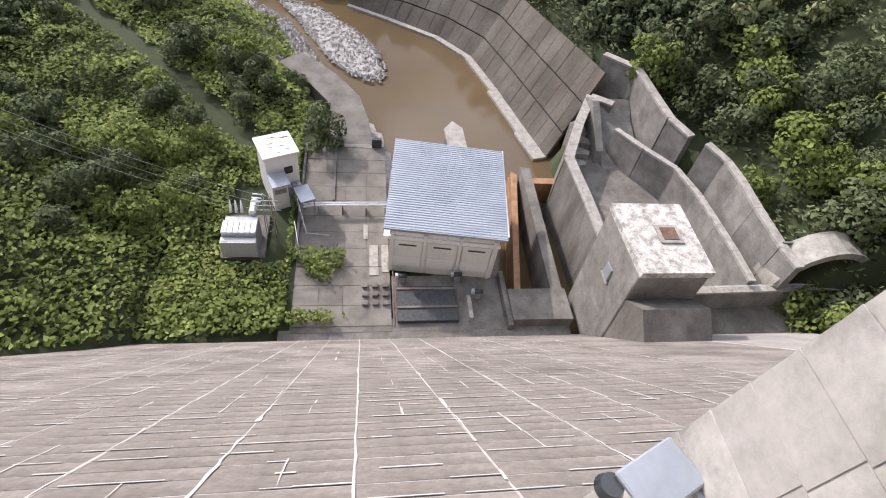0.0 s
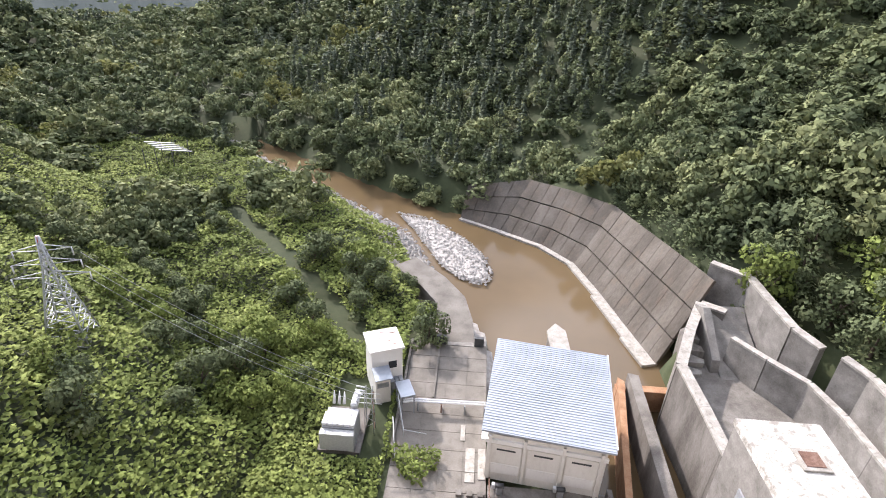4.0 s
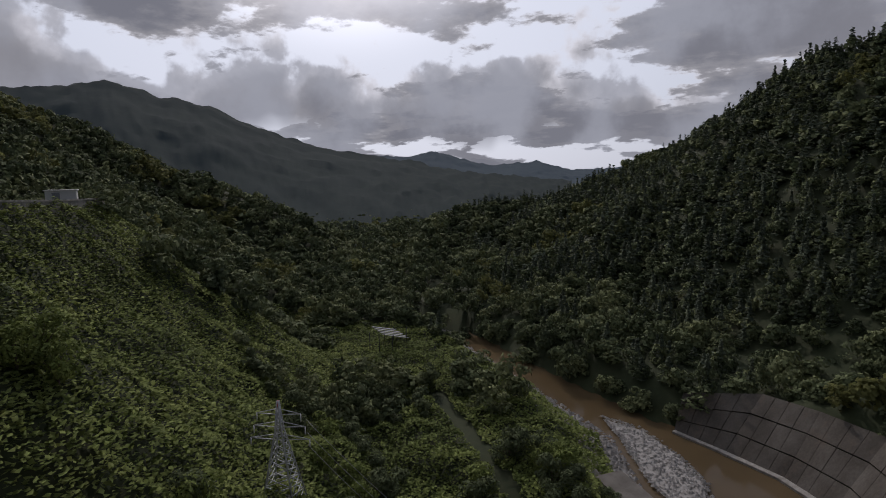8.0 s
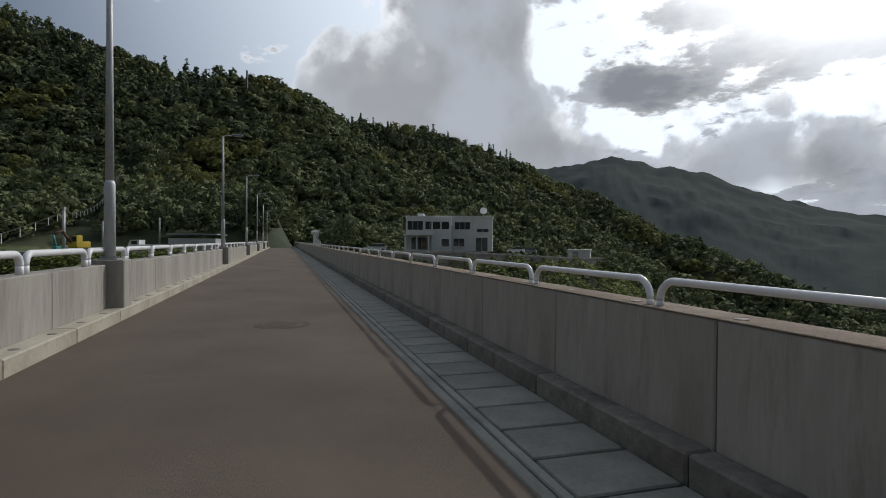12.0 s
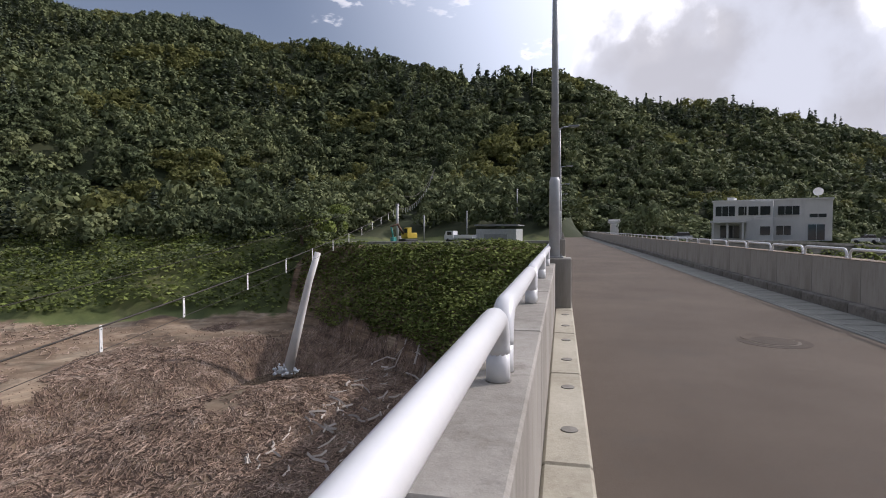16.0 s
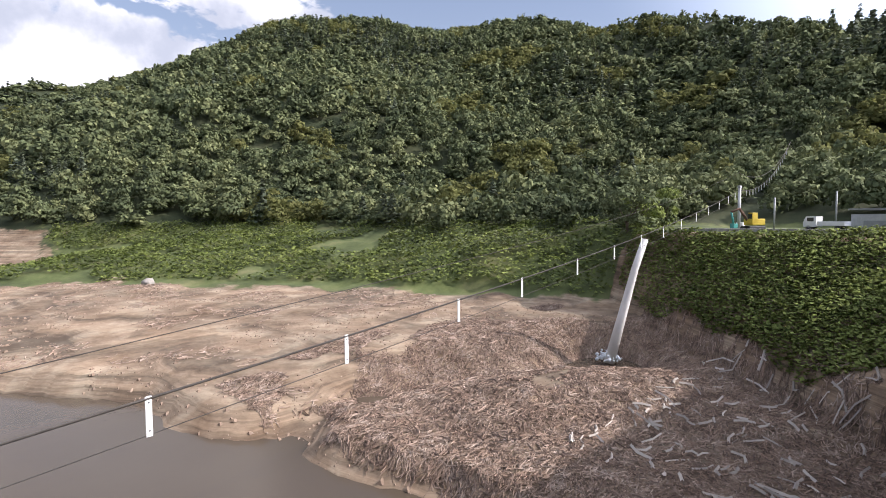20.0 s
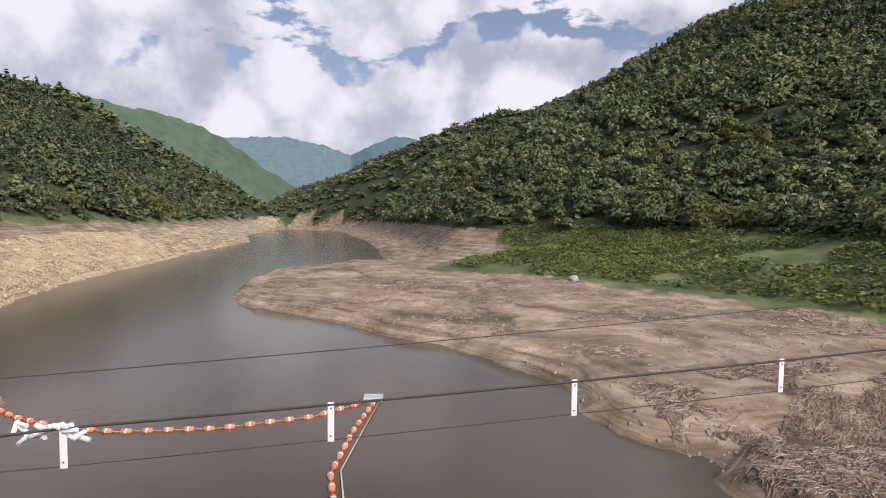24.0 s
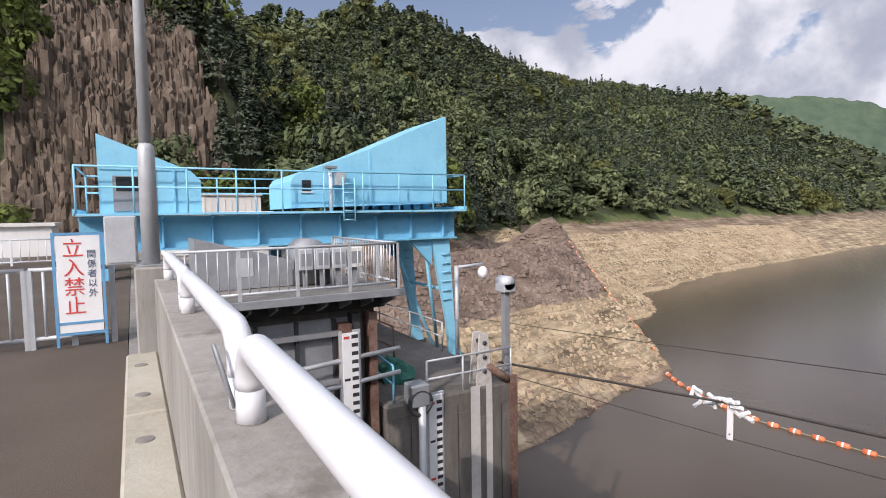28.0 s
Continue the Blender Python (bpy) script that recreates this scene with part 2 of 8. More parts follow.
CONCRETE = material("concrete", [(0.13, 0.122, 0.108), (0.225, 0.212, 0.19), (0.32, 0.305, 0.28)], 0.5, 9, 0.88, bump=0.08, spots=((0.13, 0.125, 0.11), 0.8, 0.55), streak=0.4)
DAM_FACE = material("dam_concrete", [(0.20, 0.185, 0.17), (0.29, 0.27, 0.25), (0.37, 0.345, 0.32)], 0.14, 2.5, 0.9, bump=0.1, bump_scale=6, spots=((0.15, 0.135, 0.12), 0.3, 0.6), streak=0.5)
OLD_CONCRETE = material("old_concrete", [(0.080, 0.070, 0.060), (0.155, 0.142, 0.126), (0.245, 0.228, 0.206)], 0.3, 5, 0.9, bump=0.12, bump_scale=9, spots=((0.10, 0.09, 0.075), 0.5, 0.7), streak=0.3)
PALE_CONCRETE = material("pale_concrete", [(0.20, 0.182, 0.155), (0.325, 0.305, 0.272), (0.43, 0.408, 0.372)], 0.8, 10, 0.88, bump=0.08, spots=((0.13, 0.115, 0.092), 1.7, 0.7), streak=0.16)
KERB_CONCRETE = material("kerb_concrete", [(0.30, 0.272, 0.21), (0.41, 0.38, 0.305), (0.49, 0.46, 0.38)], 1.2, 16, 0.88, bump=0.08, spots=((0.22, 0.20, 0.155), 2.2, 0.6))
DRAIN_CONCRETE = material("drain_concrete", [(0.13, 0.135, 0.120), (0.195, 0.198, 0.178), (0.26, 0.258, 0.234)], 1.5, 20, 0.85, bump=0.06, per_piece=0.12)
ASPHALT = material("asphalt", [(0.072, 0.054, 0.040), (0.102, 0.079, 0.060), (0.135, 0.107, 0.083)], 0.35, 60, 0.9, bump=0.1, bump_scale=140, spots=((0.075, 0.066, 0.057), 0.5, 0.5))
DARK_PATCH = material("patched_asphalt", [(0.058, 0.045, 0.034), (0.088, 0.069, 0.053)], 2, 50, 0.9, bump=0.1, bump_scale=120)
WHITE_STEEL = material("white_paint_on_steel", [(0.70, 0.71, 0.73), (0.80, 0.80, 0.81)], 2, 30, 0.32, spec=0.5)
IRON = material("cast_iron", [(0.11, 0.09, 0.074), (0.16, 0.135, 0.112)], 3, 30, 0.8)
WORN_WHITE = material("worn_white_paint", [(0.30, 0.25, 0.21), (0.52, 0.49, 0.45), (0.66, 0.64, 0.61)], 2.5, 14, 0.7, spots=((0.22, 0.13, 0.09), 3, 0.8))
GALV = material("galvanised_steel", [(0.42, 0.435, 0.445), (0.56, 0.575, 0.585)], 3, 30, 0.5, metal=0.25)
GREY_STEEL = material("grey_steel", [(0.24, 0.25, 0.26), (0.36, 0.37, 0.38)], 2, 25, 0.55, metal=0.3)
DARK_STEEL = material("dark_steel", [(0.035, 0.04, 0.045), (0.09, 0.09, 0.09)], 2, 20, 0.6, metal=0.3)
RUST = material("rusty_steel", [(0.080, 0.042, 0.030), (0.155, 0.088, 0.064), (0.24, 0.165, 0.13)], 1.5, 12, 0.9, bump=0.06)
SKY_BLUE = material("sky_blue_paint", [(0.21, 0.52, 0.70), (0.27, 0.60, 0.77), (0.31, 0.65, 0.81)], 0.7, 9, 0.42, bump=0.01, spots=((0.15, 0.40, 0.60), 1.5, 0.35))
# darker version of the sky blue, for girder, brackets, knees and inner legs
BLUE_SHADE = material("darker_sky_blue", [(0.16, 0.44, 0.63), (0.21, 0.52, 0.71)], 0.8, 9, 0.45, spots=((0.10, 0.28, 0.42), 2, 0.4))
ROOF_METAL = material("ribbed_roof_metal", [(0.26, 0.29, 0.33), (0.32, 0.35, 0.39), (0.37, 0.40, 0.44)], 0.2, 3, 0.42, metal=0.25)
CREAM_WALL = material("cream_wall_paint", [(0.58, 0.56, 0.51), (0.68, 0.66, 0.61), (0.74, 0.72, 0.68)], 0.4, 6, 0.8, spots=((0.42, 0.39, 0.33), 0.8, 0.35), streak=0.3)
WHITE_WALL = material("white_wall_paint", [(0.66, 0.65, 0.62), (0.78, 0.77, 0.74)], 0.4, 6, 0.8, spots=((0.5, 0.49, 0.46), 0.7, 0.35), streak=0.3)
GLASS_DARK = material("window_glass", [(0.02, 0.025, 0.03), (0.05, 0.055, 0.06)], 1, 5, 0.08, spec=0.8)
RED_PAINT = material("red_paint", [(0.55, 0.05, 0.05), (0.66, 0.09, 0.07)], 3, 30, 0.5)
BLUE_PAINT = material("blue_paint", [(0.10, 0.28, 0.50), (0.16, 0.36, 0.56)], 3, 30, 0.5)
BLACK_PAINT = material("black_paint", [(0.02, 0.02, 0.022), (0.05, 0.05, 0.05)], 3, 30, 0.6)
NAVY_PAINT = material("navy_paint", [(0.06, 0.08, 0.16), (0.10, 0.12, 0.20)], 3, 30, 0.6)
WHITE_BOARD = material("white_board", [(0.74, 0.74, 0.73), (0.84, 0.84, 0.83)], 3, 30, 0.5)
ORANGE_FLOAT = material("orange_plastic", [(0.62, 0.14, 0.05), (0.80, 0.24, 0.10)], 2, 18, 0.5, per_piece=0.2)
CABLE = material("steel_cable", [(0.045, 0.04, 0.035), (0.09, 0.08, 0.07)], 3, 30, 0.7, metal=0.4)
BARK = material("bark", [(0.06, 0.045, 0.032), (0.14, 0.11, 0.085)], 3, 20, 0.95, bump=0.1)
LEAF = material("broad_leaf", [(0.064, 0.082, 0.043), (0.116, 0.140, 0.068), (0.190, 0.210, 0.100)], 0.05, 0.35, 0.85, per_island=0.35, translucent=0.16, spec=0.12, contrast=1.7)
LEAF_BRIGHT = material("kudzu_leaf", [(0.080, 0.106, 0.030), (0.155, 0.192, 0.052), (0.245, 0.282, 0.088)], 0.06, 0.5, 0.8, per_island=0.35, translucent=0.22, spec=0.12, contrast=1.1)
LEAF_CONIFER = material("conifer_needles", [(0.056, 0.070, 0.048), (0.090, 0.110, 0.074), (0.132, 0.152, 0.096)], 0.06, 0.4, 0.85, per_island=0.3, translucent=0.14, spec=0.1)
LEAF_AUTUMN = material("yellowing_leaf", [(0.115, 0.130, 0.048), (0.19, 0.19, 0.070)], 0.2, 1.0, 0.8, per_island=0.3, translucent=0.4, spec=0.1)
DRIFTWOOD = material("driftwood", [(0.165, 0.105, 0.075), (0.255, 0.185, 0.14), (0.385, 0.315, 0.26)], 0.5, 10, 0.95, per_island=0.45)
ROCK = material("rock", [(0.22, 0.155, 0.092), (0.37, 0.285, 0.178), (0.52, 0.425, 0.285)], 0.25, 3, 0.95, bump=0.2, bump_scale=4, spots=((0.10, 0.08, 0.065), 0.5, 0.6), per_island=0.12)
GRAVEL = material("river_gravel", [(0.24, 0.22, 0.20), (0.36, 0.34, 0.315), (0.46, 0.44, 0.41)], 1.2, 9, 0.95, bump=0.2, bump_scale=10, per_island=0.25)


def water_material(name, colour, rough, wave):
    m = bpy.data.materials.new(name)
    m.use_nodes = True
    nt = m.node_tree
    N, L = nt.nodes.new, nt.links.new
    p = nt.nodes["Principled BSDF"]
    p.inputs["Roughness"].default_value = rough
    p.inputs["IOR"].default_value = 1.33
    tc = N("ShaderNodeTexCoord")
    n = N("ShaderNodeTexNoise")
    n.inputs["Scale"].default_value, n.inputs["Detail"].default_value = 0.9, 5
    L(tc.outputs["Object"], n.inputs["Vector"])
    b = N("ShaderNodeBump")
    b.inputs["Strength"].default_value, b.inputs["Distance"].default_value = wave, 0.05
    L(n.outputs["Fac"], b.inputs["Height"])
    L(b.outputs[0], p.inputs["Normal"])
    silt = N("ShaderNodeTexNoise")
    silt.inputs["Scale"].default_value, silt.inputs["Detail"].default_value = 0.035, 5
    L(tc.outputs["Object"], silt.inputs["Vector"])
    cr = N("ShaderNodeValToRGB")
    cr.color_ramp.elements[0].position, cr.color_ramp.elements[1].position = 0.35, 0.7
    cr.color_ramp.elements[0].color = (*[c * 0.86 for c in colour], 1)
    cr.color_ramp.elements[1].color = (*[c * 1.14 for c in colour], 1)
    L(silt.outputs["Fac"], cr.inputs[0])
    L(cr.outputs[0], p.inputs["Base Color"])
    return m


LAKE_WATER = water_material("silty_lake_water", (0.092, 0.071, 0.050), 0.17, 0.3)
RIVER_WATER = water_material("muddy_river_water", (0.122, 0.086, 0.046), 0.10, 0.15)


# ------------------------------------------------------------------ mesh helpers
def finish(name, verts, faces, mat, parent=None, label="", smooth=False):
    me = bpy.data.meshes.new(name)
    me.from_pydata(verts, [], faces)
    me.materials.append(mat)
    if smooth:
        me.shade_smooth()
    ob = new(name, me)
    if parent is not None:
        ob.parent = parent
    if label:
        ob["label"] = label
    return ob


def thing(name, label, category, x=0, y=0, z=0, rz=0, group="", kind=""):
    ob = new(name)
    ob.empty_display_size = 0.2
    ob.matrix_basis = pose(x, y, z, 0, 0, rz)
    return tagged(ob, label, category, group, kind)


def part(name, bm, mat, parent=None, label="", smooth=False):
    me = bpy.data.meshes.new(name)
    bm.to_mesh(me)
    bm.free()
    me.materials.append(mat)
    if smooth:
        me.shade_smooth()
    ob = new(name, me)
    ob.parent = parent
    if label:
        ob["label"] = label
    return ob


def add_box(bm, x0, x1, y0, y1, z0, z1, bevel=0.0, m=None):
    r = bmesh.ops.create_cube(bm, size=1.0)
    vs = r["verts"]
    bmesh.ops.scale(bm, vec=(x1 - x0, y1 - y0, z1 - z0), verts=vs)
    bmesh.ops.translate(bm, vec=((x0 + x1) / 2, (y0 + y1) / 2, (z0 + z1) / 2), verts=vs)
    if bevel:
        es = list({e for v in vs for e in v.link_edges})
        r = bmesh.ops.bevel(bm, geom=es, offset=bevel, segments=1, affect="EDGES")
        vs = r["verts"]
    if m is not None:
        bmesh.ops.transform(bm, matrix=m, verts=list({v for v in vs}))
    return vs


def box(name, x0, x1, y0, y1, z0, z1, mat, parent=None, bevel=0.0, label="", m=None):
    bm = bmesh.new()
    add_box(bm, x0, x1, y0, y1, z0, z1, bevel, m)
    return part(name, bm, mat, parent, label)


def add_tube(bm, pts, radius, n=10, closed_ends=True, radii=None):
    """A round tube along points."""
    pts = [Vector(p) for p in pts]
    rings, up = [], None
    for i, p in enumerate(pts):
        d = (pts[min(i + 1, len(pts) - 1)] - pts[max(i - 1, 0)]).normalized()
        a = d.orthogonal().normalized() if up is None else (up - d * up.dot(d)).normalized()
        up = a
        b = d.cross(a)
        r = radii[i] if radii else radius
        rings.append([bm.verts.new(p + r * (math.cos(k * 2 * math.pi / n) * a + math.sin(k * 2 * math.pi / n) * b)) for k in range(n)])
    for r0, r1 in zip(rings, rings[1:]):
        for k in range(n):
            bm.faces.new((r0[k], r0[(k + 1) % n], r1[(k + 1) % n], r1[k]))
    if closed_ends:
        bm.faces.new(list(reversed(rings[0])))
        bm.faces.new(rings[-1])


def tube(name, pts, radius, mat, parent=None, n=10, label="", radii=None):
    bm = bmesh.new()
    add_tube(bm, pts, radius, n, True, radii)
    return part(name, bm, mat, parent, label, smooth=True)


def prism(name, outline, z0, z1, mat, parent=None, label="", axis="z"):
    """Outline extruded along an axis. axis x: outline is (y, z); axis y: outline is (x, z)."""
    n = len(outline)
    put = {"z": lambda a, b, c: (a, b, c), "x": lambda a, b, c: (c, a, b), "y": lambda a, b, c: (a, c, b)}[axis]
    bm = bmesh.new()
    lo = [bm.verts.new(put(a, b, z0)) for a, b in outline]
    hi = [bm.verts.new(put(a, b, z1)) for a, b in outline]
    bm.faces.new(lo)
    bm.faces.new(hi)
    for i in range(n):
        bm.faces.new((lo[i], lo[(i + 1) % n], hi[(i + 1) % n], hi[i]))
    bmesh.ops.recalc_face_normals(bm, faces=bm.faces)
    return part(name, bm, mat, parent, label)


# ------------------------------------------------------------------ ground
LAKE_Z, RIVER_Z, YARD_Z = -17.5, -70.0, -64.0


def lattice(ix, iy, seed):
    h = (ix.astype(np.int64) * 374761393 + iy.astype(np.int64) * 668265263 + seed * 144665) & 0x7FFFFFFF
    h = ((h ^ (h >> 13)) * 1274126177) & 0x7FFFFFFF
    return ((h ^ (h >> 16)) & 0xFFFF) / 65535.0


def value_noise(x, y, size, seed=0):
    u, v = x / size, y / size
    ix, iy = np.floor(u), np.floor(v)
    fx, fy = u - ix, v - iy
    fx, fy = fx * fx * (3 - 2 * fx), fy * fy * (3 - 2 * fy)
    a, b = lattice(ix, iy, seed), lattice(ix + 1, iy, seed)
    c, d = lattice(ix, iy + 1, seed), lattice(ix + 1, iy + 1, seed)
    return (a + (b - a) * fx) * (1 - fy) + (c + (d - c) * fx) * fy - 0.5


def fbm(x, y, size, octaves=4, seed=0):
    total, amp = 0.0, 1.0
    for k in range(octaves):
        total = total + amp * value_noise(x + 37.7 * k, y - 11.3 * k, size / 2**k, seed + k)
        amp *= 0.5
    return total


def along(x, y, line):
    """Nearest distance to a polyline, the height of the polyline there, and the side (positive: right of its way)."""
    best = np.full(np.shape(x), 1e18)
    high, side = np.zeros(np.shape(x)), np.zeros(np.shape(x))
    for a, b in zip(line, line[1:]):
        dx, dy = b[0] - a[0], b[1] - a[1]
        ll = dx * dx + dy * dy
        t = np.clip(((x - a[0]) * dx + (y - a[1]) * dy) / ll, 0, 1)
        d = (x - a[0] - t * dx) ** 2 + (y - a[1] - t * dy) ** 2
        s = np.sign((x - a[0]) * dy - (y - a[1]) * dx)
        near = d < best
        best = np.where(near, d, best)
        if len(a) > 2:
            high = np.where(near, a[2] + t * (b[2] - a[2]), high)
        side = np.where(near, s, side)
    return np.sqrt(best), high, side


def crest_line(rows):
    """Ridge points from bearing (degrees left of +y), elevation and distance, less the height of the trees on it."""
    out = []
    for az, el, d in rows:
        a = radians(az)
        out.append((-math.sin(a) * d, math.cos(a) * d, 1.7 + d * math.tan(radians(el)) - 8))
    return out


RIDGES = [
    (crest_line([(-147, -9.8, 318), (-143.8, -6.9, 366), (-141.3, -5.2, 398), (-138.9, -3.5, 420), (-135.2, -1.1, 440), (-131, 0.7, 450), (-127, 2.0, 465), (-123.5, 3.5, 485), (-118.8, 6.0, 520), (-114.6, 7.8, 540), (-106, 10.1, 480), (-101.6, 12.0, 440), (-96, 12.9, 420), (-89.7, 14.6, 385), (-82.6, 15.5, 380), (-75, 17.0, 400), (-69, 17.6, 440), (-60.7, 19.4, 470)]), 0.55),
    (crest_line([(-60, 17.6, 640), (-53, 19.8, 600), (-44.5, 19.5, 620), (-36, 20.0, 620), (-30, 19.2, 640), (-23, 16.2, 690), (-18, 13.8, 760),
                 (-14.3, 12.3, 820), (-8.9, 12.2, 900), (-3, 10.2, 1000), (6.3, 6.0, 1200), (12, 3.3, 1350), (15.5, 1.6, 1450)]), 0.52),
    (crest_line([(120, 16, 330), (100, 20, 300), (86, 21, 310), (73.8, 20.2, 330), (68.1, 20.8, 340), (64, 19.8, 360), (59, 18.4, 400), (52.6, 17.0, 460), (47.2, 14.6, 530), (41.9, 13.3, 600),
                 (36.6, 12.0, 680), (31.9, 10.4, 760), (29.5, 8.6, 810), (27, 7.3, 860), (24.4, 6.0, 910), (21.7, 4.6, 970), (18.4, 2.2, 1060), (16.6, 1.0, 1120)]), 0.60),
    (crest_line([(120, 16, 330), (140, 14, 350), (160, 11.5, 390), (167, 9.8, 420), (171.5, 8.8, 450), (174, 7.0, 490), (176.2, 6.0, 510)]), 0.70),
    (crest_line([(176.2, 5.9, 510), (-179, 3.0, 530), (-174.4, 0.5, 540), (-170, -1.3, 540), (-164.2, -2.1, 530), (-160.1, -2.6, 500), (-156, -3.5, 455), (-153, -4.3, 415), (-150.6, -6.6, 365), (-148.6, -9.4, 325)]), 0.42),
    ([(-75, 95, 4), (-85, 45, 20), (-88, 5, 30), (-92, -40, 25), (-100, -75, 5)], 1.1),
]
SHOULDER = [(84, -4, -2.6), (96, -32, -3.4), (118, -62, -5.2), (146, -96, -6.6), (186, -136, -27), (194, -182, -48), (180, -214, -62), (150, -236, -68)]
EAST_SHORE = [(27, -5), (26.5, 31), (25.1, 35.2), (24.7, 40.8), (27.2, 43.7), (29, 47), (26.9, 48.2), (23.1, 47.7), (20.9, 49.5), (19.5, 54), (19.4, 59.5), (18.8, 65.7), (15.5, 71), (9.5, 80), (5.3, 85.8), (-3.9, 92.3),
              (-15.8, 105.5), (-30, 116), (-37.2, 122.7), (-44, 135.6), (-48.6, 157), (-49, 182), (-43, 198.6), (-35, 213), (-13, 229), (-25.6, 340), (-46, 463), (-102, 715), (-185, 988), (-440, 1950), (-650, 2300)]
WEST_SHORE = [(-27, 2), (-36.8, 32), (-38.2, 43), (-40, 53), (-43, 59.5), (-51, 65.5), (-62, 76.5), (-64.3, 86.5), (-82, 104), (-90, 130), (-98, 156), (-106, 210), (-119.8, 297), (-133, 420), (-183, 568), (-255, 1000), (-445, 1650), (-700, 2300)]
WEST_NOSE = [(-42.5, 59.0, -17.4), (-47.7, 60.6, -14.8), (-54.9, 62.9, -12.2), (-59.9, 64.5, -9.4), (-62.7, 65.4, -6.1), (-66.7, 66.6, -3.2), (-74, 69, 1.0)]
WEST_TOP = [(-56, 26, -3.0), (-60, 42, -3.6), (-62.5, 54, -3.4), (-66.7, 66.6, -3.2)]
VALLEY = [(0, -150), (78, -205), (175, -262), (262, -410), (330, -640), (330, -1000)]
RIVER_WEST = [(-39, -60), (-40, -94), (-36, -112), (-28, -132), (-20, -141), (3, -156), (40, -182), (78, -212), (112, -238), (166, -272), (246, -414), (318, -646), (318, -1000)]
RIVER_EAST = [(-22.4, -60), (-22.4, -76), (-8, -80), (-5.5, -97), (4, -115), (10, -126), (17, -143), (40, -165), (74, -196), (116, -226), (180, -254), (274, -406), (342, -640), (342, -1000)]


def smax(a, b, k):
    return 0.5 * (a + b + np.sqrt((a - b) ** 2 + k * k))


def ground(x, y):
    """Height of the bare ground, and cover weights: mud, grass, rock, gravel."""
    x, y = np.asarray(x, float), np.asarray(y, float)
    hills = np.full(x.shape, -400.0)
    for line, slope in RIDGES:
        for a, b in zip(line, line[1:]):
            d, h, _ = along(x, y, (a, b))
            hills = np.maximum(hills, h - slope * np.minimum(d, 600) - 0.3 * np.maximum(d - 600, 0))
    rough = fbm(x, y, 150, 4, 3)
    hills = hills + rough * 26 * np.clip((hills + 10) / 60, 0, 1)
    # the reservoir's shores
    dE, _, sE = along(x, y, EAST_SHORE)
    dE = dE * np.where(sE >= 0, 1, -1) + 1.6 * fbm(x, y, 7, 3, 9) * (y > 25)
    dW, _, sW = along(x, y, WEST_SHORE)
    dW = dW * np.where(sW >= 0, -1, 1) + 2.2 * fbm(x, y, 9, 3, 5)
    away = np.maximum(dE, dW)
    hills = np.where(y > 10, np.minimum(hills, 0.85 * (away - 36) + 0.8 * np.maximum(y - 800, 0)), hills)
    dV, _, _ = along(x, y, VALLEY)
    hills = np.where(y < -140, np.minimum(hills, -72 + 0.72 * dV), hills)
    # a cut bank, a flat of mud, then the overgrown upper slope
    reach = np.interp(y, [60, 95, 150, 400], [22, 30, 58, 60])
    upper = np.clip((dE - 56) / reach, 0, 4)
    east = np.interp(dE, [-30, -3, 0, 0.9, 2.6, 9, 32, 56], [-24, -18.6, LAKE_Z, -16.5, -15.4, -14.7, -13.7, -12.5])
    east = np.where(dE > 56, -12.5 + 11.7 * np.minimum(upper, 1) + 4 * np.maximum(upper - 1, 0), east)
    near_west = np.interp(dW, [-30, -3, 0, 8, 20, 30, 60], [-24, -19, LAKE_Z, -12.5, -5.6, -1.6, 8])
    near_west = near_west + 0.5 * np.clip(1 - np.abs(dW - 12.2) / 0.9, 0, 1)
    far_west_bank = np.interp(dW, [-30, -3, 0, 5, 26, 46, 75], [-24, -19, LAKE_Z, -14.2, -5.0, -1.0, 5])
    west = near_west + (far_west_bank - near_west) * np.clip((y - 74) / 22, 0, 1)
    lake = np.where(dE > -12, np.maximum(east, -24), -24)
    lake = np.maximum(lake, np.where(dW > -12, west, -24))
    for a, b in zip(WEST_NOSE, WEST_NOSE[1:]):
        d, h, side = along(x, y, (a, b))
        lake = np.maximum(lake, h - np.where(side >= 0, 1.5, 0.72) * np.maximum(d - 0.4, 0) + 0.5 * fbm(x, y, 6, 3, 46))
    d, h, _ = along(x, y, WEST_TOP)
    lake = np.maximum(lake, h - 0.60 * d - 1.4 * np.maximum(y - 59 + 0.31 * (x + 42.5), 0) + 0.5 * fbm(x, y, 6, 3, 49))
    lake = lake - 4.6 * np.exp(-((x - 65.5) ** 2 + (y - 37.5) ** 2) / 45) - 2.2 * np.exp(-((x - 52) ** 2 / 500 + (y - 14) ** 2 / 300))
    gully, _, _ = along(x, y, [(64, 37), (52, 42), (44, 47), (37, 49)])
    lake = lake - 2.9 * np.exp(-(gully / 4.6) ** 2)
    lake = np.maximum(lake, -17.6 + 0.9 * (1 - ((x - 27) / 6.2) ** 2 - ((y - 56.5) / 11) ** 2))
    lake = lake + 1.3 * fbm(x, y, 11, 5, 21) * np.clip((dE + 1) / 4, 0, 1)
    lake = lake + 0.16 * np.sin(lake * 7.4 + 1.5 * fbm(x, y, 20, 2, 13)) * (lake > LAKE_Z - 0.3)
    # overgrown fill slope up to the platform beside the east end of the dam
    foot = 54 + 0.78 * np.maximum(y - 8.7, 0)
    fill = np.clip((x - foot) / np.maximum(86 - foot, 6), 0, 1)
    lake = np.where((y < 50) & (x > foot), np.maximum(lake, -13.6 + 13.0 * fill ** 0.68 + 0.8 * fbm(x, y, 9, 3, 24)), lake)
